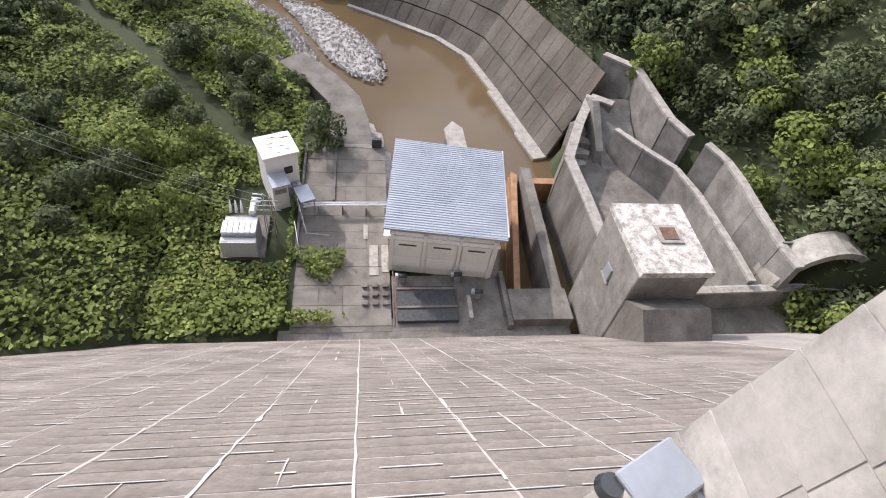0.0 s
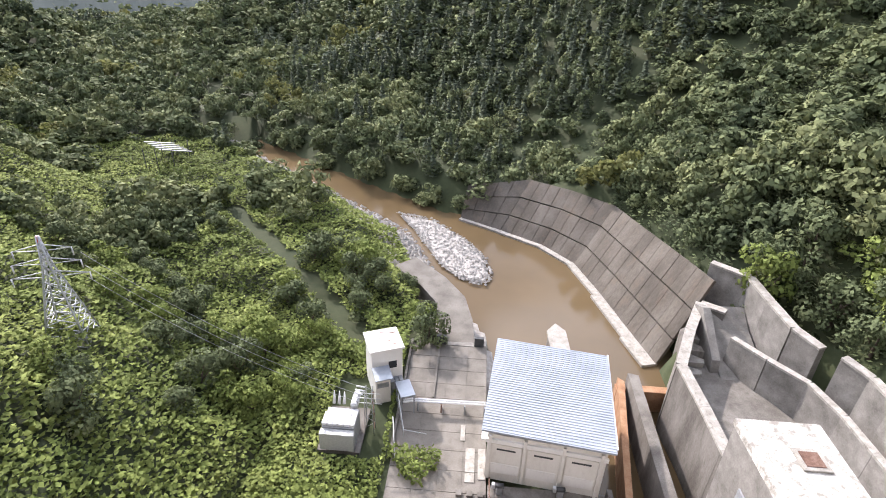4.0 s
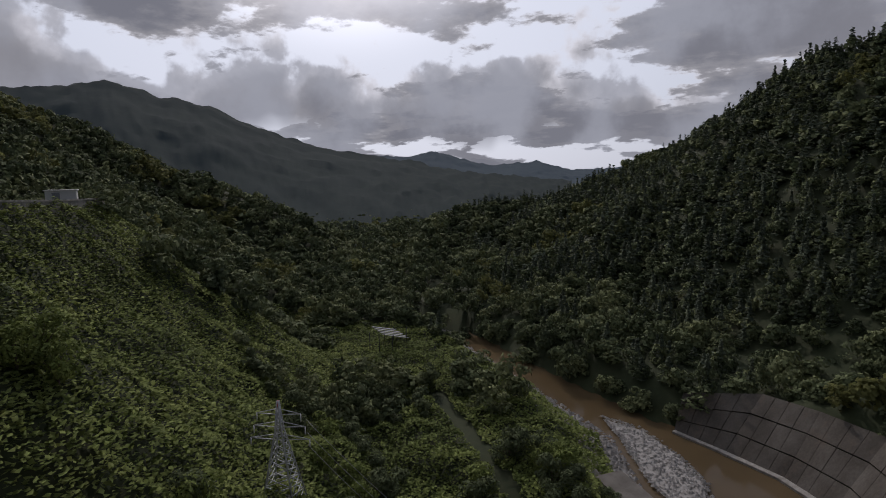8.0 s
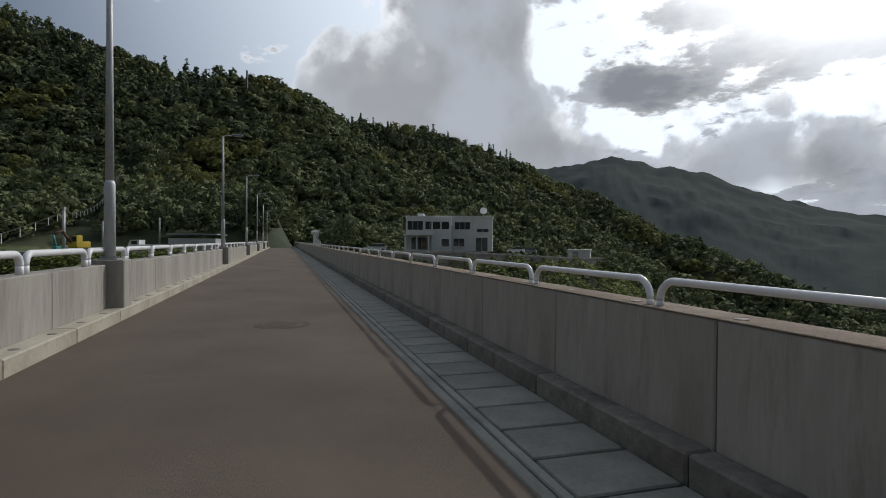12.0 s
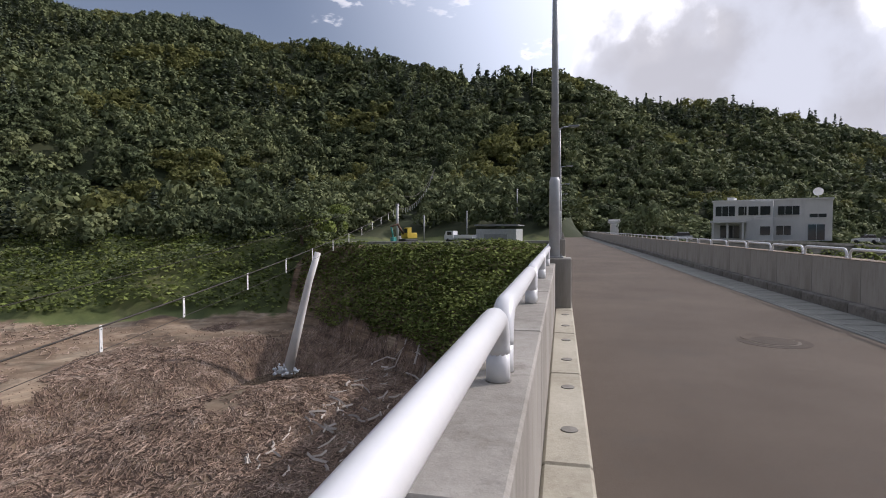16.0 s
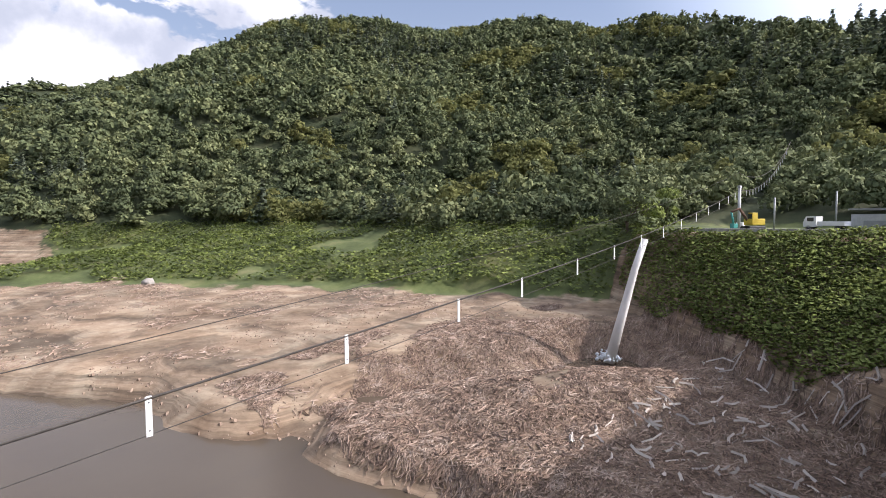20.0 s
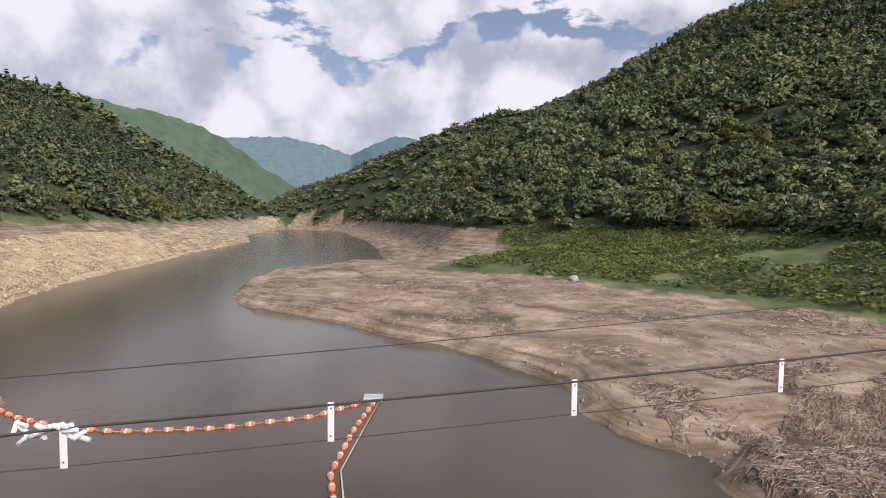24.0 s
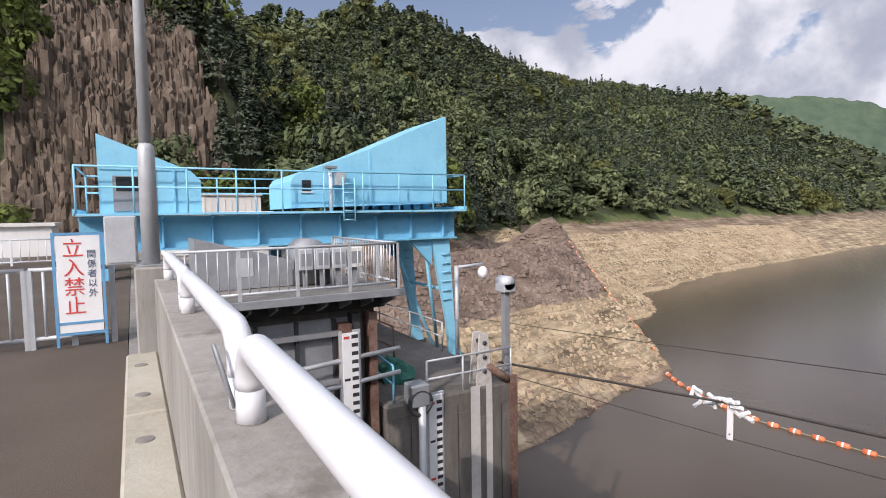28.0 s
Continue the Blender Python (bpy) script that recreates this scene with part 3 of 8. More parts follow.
    platform = np.clip((x - 79 - 0.25 * np.maximum(y - 20, 0)) / 9, 0, 1) * np.clip((52 - y) / 9, 0, 1)
    lake = lake + (np.maximum(lake, -0.6) - lake) * platform
    up = smax(lake, np.where(y > -3, hills, -400), 3.0)
    up = np.where((x > 60) & (x < 130) & (y < 48), np.minimum(up, -0.6 + np.maximum(x - 118, 0) * 0.4 + np.maximum(y - 40, 0) * 0.7), up)
    # below the dam
    dS, hS, sS = along(x, y, SHOULDER)
    sS = np.where(x < 80, 1, sS)
    bank = np.where(sS > 0, hS - 0.80 * dS - 5 * np.clip(dS / 22, 0, 1), hS + 2.2 * np.clip(dS / 3, 0, 1) - 0.5 * np.maximum(dS - 45, 0) * (y < -100))
    bank = np.where(y < -250, -400, bank)
    bank = bank + 7 * fbm(x, y, 45, 4, 12) * np.clip((bank + 62) / 12, 0, 1) * (sS > 0)
    floor = YARD_Z + 0.02 * (np.minimum(-y, 300) - 45) * (y < -100)
    # west bank: low apron by the chutes, high behind the revetment
    dR, _, sR = along(x, y, RIVER_WEST)
    wall_top = np.interp(dR, [0, 3, 8, 13, 24, 40, 120, 400], [-74, -73.5, -66, -55.5, -48, -35, 35, 230])
    low_top = np.interp(dR, [0, 4, 30, 120, 400], [-71, -68, -44, 30, 230])
    far_west = np.clip((-y - 150) / 14, 0, 1)
    west_cap = wall_top * (1 - far_west) + low_top * far_west
    west_side = np.where((sR > 0) & (y > -175), np.minimum(west_cap, -50 - np.maximum(-y - 150, 0)), -400)
    rise = YARD_Z + 4 + 1.05 * np.maximum(-61 - x, 0)
    near_w = np.clip((y + 100) / 12, 0, 1)
    cap = west_cap * (1 - near_w) + rise * near_w
    hills = np.where((sR > 0) & (y < -44), np.minimum(hills, cap), hills)
    west_side = np.minimum(west_side, np.where(sR > 0, cap, 400))
    near_dam = (y > -90) & (x > -61)
    west_side = np.where(near_dam & (sR > 0), -64 + 4 * (y < -70), west_side)
    dn = smax(smax(np.maximum(floor + 0 * x, west_side), bank, 3.0), hills, 4.0)
    dn = np.where((sR > 0) & ~near_dam, np.minimum(dn, west_cap), dn)
    dn = np.where(near_dam & (x < 30) & (x > -61), np.minimum(dn, YARD_Z + 0.25), dn)
    dL, _, sL = along(x, y, RIVER_EAST)
    inside = (sR < 0) & (sL > 0) & (y < -58) & (y > -222)
    depth = np.minimum(dR, dL)
    bed = RIVER_Z - 0.4 - 1.2 * np.clip(depth / 4, 0, 1)
    shore = np.where((sL < 0) & (y < -76) & (y > -222), np.interp(dL, [0, 5, 11, 16], [RIVER_Z + 0.05, RIVER_Z + 1.2, -66.5, -63]), 400)
    dn = np.where(inside, bed, np.minimum(dn, np.where(dL < 16, shore, 400)))
    face = -5.2 - (-3.35 - y) / 0.70 - 1.5
    dn = np.where((x < 12) & (x > -76) & (y > -46) & (y < -3), np.minimum(dn, np.minimum(face, YARD_Z + 4 + 40 * np.clip((-58 - x) / 10, 0, 1))), dn)
    dn = np.where((x < -3) & (x > -45) & (y > -80) & (y < -44), np.minimum(dn, -73), dn)
    w = np.clip((y + 3) / 6, 0, 1)
    z = dn * (1 - w) + up * w
    # columnar cliff above the end of the dam
    edge = np.maximum(np.abs(y - 1.5 + 2 * fbm(x, y, 8, 3, 47)) - 12.5, 0)
    crag = np.interp(-x, [58, 63, 67, 72, 78, 90, 112, 130], [-40, -6, 4, 15, 23, 29, 32, 10]) - 2.2 * edge + 3 * fbm(x, y, 7, 4, 48)
    z = np.where((x < -58) & (x > -130) & (y > -16) & (y < 26), np.maximum(z, crag), z)
    # cover
    mud = np.where(y > 2, np.clip((57 - dE) / 9 + 1.5 * fbm(x, y, 16, 3, 31), 0, 1), 0) * np.clip((-1.0 - z) / 2, 0, 1)
    grass = np.where(y > 2, np.clip((dE - 46) / 8 + 1.2 * fbm(x, y, 16, 3, 35), 0, 1) * np.clip((1.5 - z) / 3, 0, 1), 0)
    grass = np.where((x < 0) & (y > 84) & (dE < 0), np.clip((dW - 25) / 4 + fbm(x, y, 14, 3, 37), 0, 1) * (z < 1) * (y < 420), grass)
    beside = (x > 50) & (x < 88) & (y < 47) & (y > 2)
    grass = np.where(beside, 0, grass)
    mud = np.where(beside & (z < -0.8), 1.0, mud)
    rock = np.where((y > 0) & (dW > -2) & (x < 0), np.clip((29 - 3 * (y > 84) - dW) / 4 + fbm(x, y, 14, 3, 8), 0, 1) * (dW < 60) * (z < 4), 0)
    cliff = 2.2 * np.exp(-(((x + 75) / 13) ** 4 + ((y - 2.0) / (14.0 - 0.22 * np.clip(z, 0, 30))) ** 4)) - 0.6 + 0.8 * fbm(x, y, 9, 3, 44)
    rock = np.maximum(rock, np.clip(cliff, 0, 1))
    upper_rock = rock * np.clip((z + 10.3) / 0.8, 0, 1) * (y < 84) * (y > 4) * (x > -80)
    gravel = np.where((y < -76) & (y > -215) & (sL < 0) & (dL < 11), 1.0, 0.0)
    return z, mud, grass, rock, gravel, upper_rock


def graded(core0, core1, step, lim0, lim1, grow):
    mid = list(np.arange(core0, core1 + step, step))
    lo, hi, s = [core0], [mid[-1]], step
    while lo[-1] > lim0:
        s *= grow
        lo.append(lo[-1] - s)
    s = step
    while hi[-1] < lim1:
        s *= grow
        hi.append(hi[-1] + s)
    return np.array(lo[:0:-1] + mid + hi[1:])


def ground_material():
    m = material("ground", [(0.022, 0.030, 0.012), (0.036, 0.047, 0.018), (0.055, 0.058, 0.027)], 0.05, 0.8, 0.95, bump=0.15, bump_scale=3)
    nt = m.node_tree
    N, L = nt.nodes.new, nt.links.new
    p = nt.nodes["Principled BSDF"]
    col = p.inputs["Base Color"].links[0].from_socket
    tc = N("ShaderNodeTexCoord")

    def surf(colours, scale, detail):
        n = N("ShaderNodeTexNoise")
        n.inputs["Scale"].default_value, n.inputs["Detail"].default_value, n.inputs["Roughness"].default_value = scale, detail, 0.68
        L(tc.outputs["Object"], n.inputs["Vector"])
        cr = N("ShaderNodeValToRGB")
        els = cr.color_ramp.elements
        while len(els) < len(colours):
            els.new(0.5)
        for i, c in enumerate(colours):
            els[i].position, els[i].color = 0.34 + 0.34 * i / (len(colours) - 1), (*c, 1)
        L(n.outputs["Fac"], cr.inputs[0])
        return cr.outputs[0]

    for name, colours, scale in (
        ("grass", [(0.055, 0.072, 0.024), (0.095, 0.118, 0.038), (0.165, 0.165, 0.07)], 0.10),
        ("mud", [(0.142, 0.094, 0.058), (0.235, 0.172, 0.116), (0.345, 0.28, 0.20)], 0.16),
        ("rock", [(0.18, 0.128, 0.078), (0.335, 0.258, 0.162), (0.49, 0.40, 0.265)], 0.22),
        ("upper_rock", [(0.105, 0.074, 0.055), (0.175, 0.13, 0.099), (0.26, 0.20, 0.155)], 0.3),
        ("gravel", [(0.22, 0.20, 0.18), (0.34, 0.32, 0.295), (0.44, 0.42, 0.39)], 0.9),
    ):
        at = N("ShaderNodeAttribute")
        at.attribute_name = name
        n = N("ShaderNodeTexNoise")
        n.inputs["Scale"].default_value, n.inputs["Detail"].default_value = 0.35, 6
        L(tc.outputs["Object"], n.inputs["Vector"])
        a = N("ShaderNodeMath")
        a.operation = "ADD"
        L(at.outputs["Fac"], a.inputs[0])
        L(n.outputs["Fac"], a.inputs[1])
        r = N("ShaderNodeMapRange")
        r.interpolation_type = "SMOOTHSTEP"
        r.inputs["From Min"].default_value, r.inputs["From Max"].default_value = 0.86, 1.12
        L(a.outputs[0], r.inputs["Value"])
        mx = N("ShaderNodeMix")
        mx.data_type = "RGBA"
        L(r.outputs[0], mx.inputs[0])
        L(col, mx.inputs[6])
        tone = surf(colours, scale, 10)
        if name in ("mud", "rock"):
            # levels left by the falling water
            mp = N("ShaderNodeMapping")
            mp.inputs["Scale"].default_value = (0.05, 0.05, 1.9)
            L(tc.outputs["Object"], mp.inputs[0])
            ln = N("ShaderNodeTexNoise")
            ln.inputs["Scale"].default_value, ln.inputs["Detail"].default_value, ln.inputs["Roughness"].default_value = 1.0, 7, 0.7
            L(mp.outputs[0], ln.inputs["Vector"])
            rp = N("ShaderNodeMapRange")
            rp.inputs["From Min"].default_value, rp.inputs["From Max"].default_value = 0.37, 0.63
            rp.inputs["To Min"].default_value, rp.inputs["To Max"].default_value = 0.45, 1.45
            L(ln.outputs["Fac"], rp.inputs["Value"])
            lv = N("ShaderNodeVectorMath")
            lv.operation = "SCALE"
            L(tone, lv.inputs[0])
            L(rp.outputs[0], lv.inputs["Scale"])
            tone = lv.outputs[0]
        L(tone, mx.inputs[7])
        col = mx.outputs[2]
    L(col, p.inputs["Base Color"])
    return m


GRID = {}


def on_ground(x, y, *what):
    """Looks up the built ground sheet."""
    xs, ys = GRID["x"], GRID["y"]
    i = np.clip(np.searchsorted(xs, x) - 1, 0, len(xs) - 2)
    j = np.clip(np.searchsorted(ys, y) - 1, 0, len(ys) - 2)
    u, v = (x - xs[i]) / (xs[i + 1] - xs[i]), (y - ys[j]) / (ys[j + 1] - ys[j])
    out = []
    for w in what or ("z",):
        g = GRID[w]
        out.append((g[j, i] * (1 - u) + g[j, i + 1] * u) * (1 - v) + (g[j + 1, i] * (1 - u) + g[j + 1, i + 1] * u) * v)
    return out[0] if len(out) == 1 else out


def build_ground():
    xs = graded(-70, 110, 1.6, -4300, 4300, 1.055)
    ys = graded(-110, 130, 1.6, -4300, 4300, 1.055)
    gx, gy = np.meshgrid(xs, ys)
    z, mud, grass, rock, gravel, upper_rock = ground(gx, gy)
    # the body of the dam stands in a cut
    GRID.update(x=xs, y=ys, z=z, mud=mud, grass=grass, rock=rock, gravel=gravel, upper_rock=upper_rock)
    nx, ny = len(xs), len(ys)
    co = np.stack([gx, gy, z], -1).reshape(-1, 3)
    idx = np.arange(nx * ny).reshape(ny, nx)
    faces = np.stack([idx[:-1, :-1], idx[:-1, 1:], idx[1:, 1:], idx[1:, :-1]], -1).reshape(-1, 4)
    me = bpy.data.meshes.new("ground")
    me.from_pydata(co.tolist(), [], faces.tolist())
    for name, data in (("mud", mud), ("grass", grass), ("rock", rock), ("gravel", gravel), ("upper_rock", upper_rock)):
        at = me.attributes.new(name, "FLOAT", "POINT")
        at.data.foreach_set("value", data.reshape(-1).astype(np.float32))
    me.materials.append(ground_material())
    me.shade_smooth()
    ob = new("ground", me)
    return tagged(ob, "valley ground of soil, mud banks, grass and rock", "ground", kind="structure")


build_ground()


def sheet(name, outline, z, mat, label):
    ob = finish(name, [(x, y, z) for x, y in outline], [list(range(len(outline)))], mat)
    return tagged(ob, label, "water", kind="structure")


sheet("water", [(-1500, 5.6), (900, 5.6), (900, 3200), (-1500, 3200)], LAKE_Z, LAKE_WATER, "brown silty water of the drawn-down reservoir")
sheet("river", [(-44, -47), (-21.5, -47), (-21.5, -78), (-4, -92), (30, -125), (122, -216), (122, -262), (-44, -170)], RIVER_Z, RIVER_WATER, "muddy orange-brown river below the dam")


def lay(x, y, dz=0.0):
    return float(on_ground(np.array(float(x)), np.array(float(y)))) + dz


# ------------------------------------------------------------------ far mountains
def haze_material(name, colours, glow):
    """Wooded slopes; the haze of kilometres of air is put into colour and glow."""
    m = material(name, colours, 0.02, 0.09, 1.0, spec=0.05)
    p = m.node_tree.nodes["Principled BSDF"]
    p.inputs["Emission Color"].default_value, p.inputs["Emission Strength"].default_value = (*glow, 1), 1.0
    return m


# bluish base colours and emission paint in the haze
FAR_BLUE = haze_material("hazed_mountains", [(0.060, 0.085, 0.080), (0.085, 0.115, 0.105), (0.110, 0.140, 0.125)], (0.075, 0.125, 0.175))
FAR_GREEN = haze_material("hazed_wooded_hills", [(0.040, 0.062, 0.038), (0.066, 0.092, 0.052), (0.096, 0.122, 0.072)], (0.030, 0.046, 0.052))
FAR_DOWN = haze_material("hazed_valley_hills", [(0.024, 0.031, 0.024), (0.030, 0.038, 0.029), (0.038, 0.047, 0.034)], (0.024, 0.033, 0.046))
FAR_DOWN_BLUE = haze_material("hazed_valley_mountains", [(0.040, 0.052, 0.056), (0.058, 0.074, 0.074)], (0.070, 0.092, 0.125))


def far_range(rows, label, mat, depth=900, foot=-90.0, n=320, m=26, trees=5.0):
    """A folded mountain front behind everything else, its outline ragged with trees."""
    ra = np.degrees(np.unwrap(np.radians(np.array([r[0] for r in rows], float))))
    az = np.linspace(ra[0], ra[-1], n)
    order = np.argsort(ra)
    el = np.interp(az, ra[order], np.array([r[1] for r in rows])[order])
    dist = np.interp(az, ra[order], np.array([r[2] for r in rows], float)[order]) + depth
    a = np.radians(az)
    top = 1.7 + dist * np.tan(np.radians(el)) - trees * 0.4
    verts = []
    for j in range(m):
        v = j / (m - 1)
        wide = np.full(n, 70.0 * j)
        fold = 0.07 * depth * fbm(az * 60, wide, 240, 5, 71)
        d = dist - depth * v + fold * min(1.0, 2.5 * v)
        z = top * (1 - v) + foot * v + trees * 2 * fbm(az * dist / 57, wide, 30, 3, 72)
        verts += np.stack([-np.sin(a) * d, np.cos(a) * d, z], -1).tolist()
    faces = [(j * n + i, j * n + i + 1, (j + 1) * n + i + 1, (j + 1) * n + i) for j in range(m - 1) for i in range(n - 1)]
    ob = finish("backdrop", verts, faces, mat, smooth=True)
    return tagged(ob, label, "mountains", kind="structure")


far_range([(-140, 2.2, 2600), (-146.7, 2.1, 2500), (-151, 1.9, 2500), (-153.9, 2.4, 2500), (-156.7, 1.6, 2500), (-159.8, 0.8, 2500), (-164.5, 1.2, 2500), (-167.9, 0.2, 2500), (-171.1, 0.3, 2500), (-174, 0.5, 2500), (176, 1.0, 2500)], "wooded mountains far down the valley, painted blue with haze", FAR_DOWN_BLUE)
far_range([(-108, 7.0, 640), (-114.6, 7.8, 640), (-117.3, 7.6, 640), (-120.5, 8.2, 640), (-124.1, 8.8, 640), (-128, 7.6, 640), (-131.9, 6.9, 640), (-135, 5.4, 620), (-140.5, 3.4, 600), (-146.7, 2.1, 560), (-151.6, 1.4, 560), (-156.6, 0.4, 560), (-162, -0.3, 600), (-168, -0.8, 640)], "dark wooded hill closing the lower valley, haze painted on", FAR_DOWN, 900, -66.0)
far_range([(24, 7.5, 2900), (20.1, 7.7, 2900), (14.4, 8.1, 2900), (10.3, 7.4, 2800), (7.8, 6.5, 2700), (5.6, 7.7, 2500), (3.2, 8.6, 2400), (0.8, 8.3, 2200), (-6, 8.6, 2000)], "wooded mountains at the head of the valley, painted pale blue with haze", FAR_BLUE)
far_range([(42, 10.6, 1500), (32.4, 10.4, 1500), (27, 9.7, 1550), (22.8, 8.9, 1600), (20.1, 7.7, 1650), (16.1, 4.8, 1700), (13.2, 3.1, 1750), (11, 1.2, 1800)], "green wooded hills behind the west shore, with a painted haze glow", FAR_GREEN, 480)

# ------------------------------------------------------------------ the dam
X_WEST, X_EAST = -62.0, 168.0
LIMED_JOINT = material("limed_joint", [(0.24, 0.22, 0.20), (0.40, 0.375, 0.35), (0.56, 0.54, 0.51)], 0.25, 3, 0.9)
dam = thing("dam", "weathered grey concrete gravity dam with lift lines and joints", "dam", kind="structure")
prism("dam_body", [(3.35, -32), (3.35, -0.30), (-3.35, -0.30), (-3.35, -5.2), (-44.55, -64.06), (-47, -68), (0, -68)], X_WEST, X_EAST, DAM_FACE, dam, axis="x")
sheet_top, sheet_foot = -5.45, -63.9
joint_y = [-3.35 - 0.70 * (-z - 5.2) for z in (sheet_top, sheet_foot)]
finish("joint_sheet", [(-41, joint_y[0] - 0.006, sheet_top), (57, joint_y[0] - 0.006, sheet_top), (57, joint_y[1] - 0.006, sheet_foot), (-41, joint_y[1] - 0.006, sheet_foot)], [(0, 3, 2, 1)], LIMED_JOINT, dam, "pale limed joints")
ROAD_Y0, ROAD_Y1 = -1.76, 2.66
tagged(box("road", -48, X_EAST, ROAD_Y0, ROAD_Y1, -0.298, 0.0, ASPHALT), "worn brown-grey asphalt road on the dam crest", "road", kind="structure")


def panels(name, x0, x1, pitch, y0, y1, z0, z1, mat, parent, gap=0.012, bevel=0.012):
    """A row of cast pieces with open joints, all on one mesh."""
    bm = bmesh.new()
    add_box(bm, gap / 2, pitch - gap / 2, y0, y1, z0, z1, bevel)
    first = part(name, bm, mat, parent)
    first.location.x = x0
    n = int((x1 - x0) / pitch)
    for k in range(1, n):
        ob = new(name, first.data)
        ob.parent = parent
        ob.location.x = x0 + k * pitch
    return first


wall_up = thing("parapet_upstream", "pale concrete parapet wall beside the reservoir", "parapet", kind="structure")
panels("wall_panel", -5.0, X_EAST, 2.2, 2.98, 3.35, -0.296, 1.055, PALE_CONCRETE, wall_up)
panels("kerb_stone", -5.0, X_EAST, 2.2, 2.662, 2.977, -0.294, 0.22, KERB_CONCRETE, wall_up, bevel=0.02)
STAINED_TOP = material("stained_coping", [(0.13, 0.095, 0.066), (0.22, 0.172, 0.128), (0.33, 0.28, 0.22)], 1.1, 14, 0.92, bump=0.12, bump_scale=60, spots=((0.09, 0.07, 0.05), 1.8, 0.6), per_piece=0.1)
STAINED_KERB = material("stained_kerb_concrete", [(0.075, 0.066, 0.056), (0.165, 0.155, 0.138), (0.29, 0.275, 0.25)], 0.9, 12, 0.9, bump=0.1, spots=((0.055, 0.048, 0.040), 0.9, 0.8), per_piece=0.12)
wall_dn = thing("parapet_downstream", "pale stained concrete parapet wall on the downstream edge", "parapet", kind="structure")
panels("wall_panel", -4.6, X_EAST, 2.17, -3.35, -3.00, -0.296, 1.04, PALE_CONCRETE, wall_dn)
panels("kerb_stone", -4.6, X_EAST, 2.17, -2.997, -2.78, -0.294, 0.19, STAINED_KERB, wall_dn, bevel=0.02)
panels("coping_stone", -4.6, X_EAST, 2.17, -3.354, -2.996, 1.0405, 1.052, STAINED_TOP, wall_dn, bevel=0.004)
drain = thing("drain_cover", "row of grey concrete drain cover slabs along the road", "drain", kind="structure")
box("drain_edge", -4.6, X_EAST, -1.875, -1.762, -0.29, 0.012, DRAIN_CONCRETE, drain, 0.012)
box("drain_lip", -4.6, X_EAST, -1.985, -1.895, -0.29, 0.006, DRAIN_CONCRETE, drain, 0.012)
# black bed stands in for the shade in the gaps between slabs
box("gap_shade_bed", -4.6, X_EAST, -2.777, -1.876, -0.292, -0.205, BLACK_PAINT, drain)
panels("slab", -4.6, X_EAST, 0.62, -2.765, -2.01, -0.20, -0.008, DRAIN_CONCRETE, drain, gap=0.032, bevel=0.012)


def caps(name, y, z, x0, pitch, n, r, mat, parent):
    bm = bmesh.new()
    bmesh.ops.create_cone(bm, cap_ends=True, segments=16, radius1=r, radius2=r * 0.93, depth=0.012)
    first = part(name, bm, mat, parent)
    first.location = (x0, y, z)
    for k in range(1, n):
        ob = new(name, first.data)
        ob.parent, ob.location = parent, (x0 + k * pitch, y, z)


caps("anchor_cap", 2.80, 0.222, -4.4, 1.1, 60, 0.065, CONCRETE, wall_up)
caps("anchor_cap", -3.12, 1.052, -3.6, 1.085, 50, 0.05, PALE_CONCRETE, wall_dn)


def guard_rail(pitch, r, top):
    """White bent pipe with a leg at each end, along x from 0."""
    a, b = r + 0.03, pitch - r - 0.03
    bend = 0.16
    pts = [(a, 0, 0), (a, 0, top - bend)]
    pts += [(a + bend * (1 - math.cos(t)), 0, top - bend + bend * math.sin(t)) for t in (0.2, 0.4, 0.6, 0.8, 1.0, 1.2, 1.4)]
    pts += [(a + bend, 0, top)]
    pts += [(a + 0.5 * pitch * k, 0, top) for k in (0.6, 1.0, 1.4)]
    pts += [(2 * (pitch / 2) - p[0], 0, p[2]) for p in reversed(pts[:10])]
    t = thing("guard_rail", "white-painted bent steel pipe rail on the parapet", "guard rail", group="rails along the crest")
    bm = bmesh.new()
    add_tube(bm, pts[1:-1], r, 14)
    part("pipe", bm, WHITE_STEEL, t, smooth=True)
    for x in (a, b):
        bm = bmesh.new()
        add_tube(bm, [(x, 0, -0.004), (x, 0, top - bend + 0.001)], r * 0.995, 14)
        leg = part("leg", bm, WHITE_STEEL, t, smooth=True)
        bm = bmesh.new()
        add_tube(bm, [(x, 0, -0.004), (x, 0, 0.004)], r * 1.12, 14)
        part("grout_collar", bm, CONCRETE, leg, "ring of grey grout")
    return t


rail = guard_rail(2.45, 0.051, 0.28)
rail.matrix_basis = pose(0.02, 3.12, 1.055)
for k in range(-2, 68):
    if k:
        copy_thing(rail, pose(0.02 + 2.45 * k, 3.12, 1.055))
rail2 = guard_rail(2.17, 0.029, 0.212)
rail2.matrix_basis = pose(2.67, -3.12, 1.04)
for k in range(-3, 75):
    if k:
        copy_thing(rail2, pose(2.67 + 2.17 * k, -3.12, 1.04))


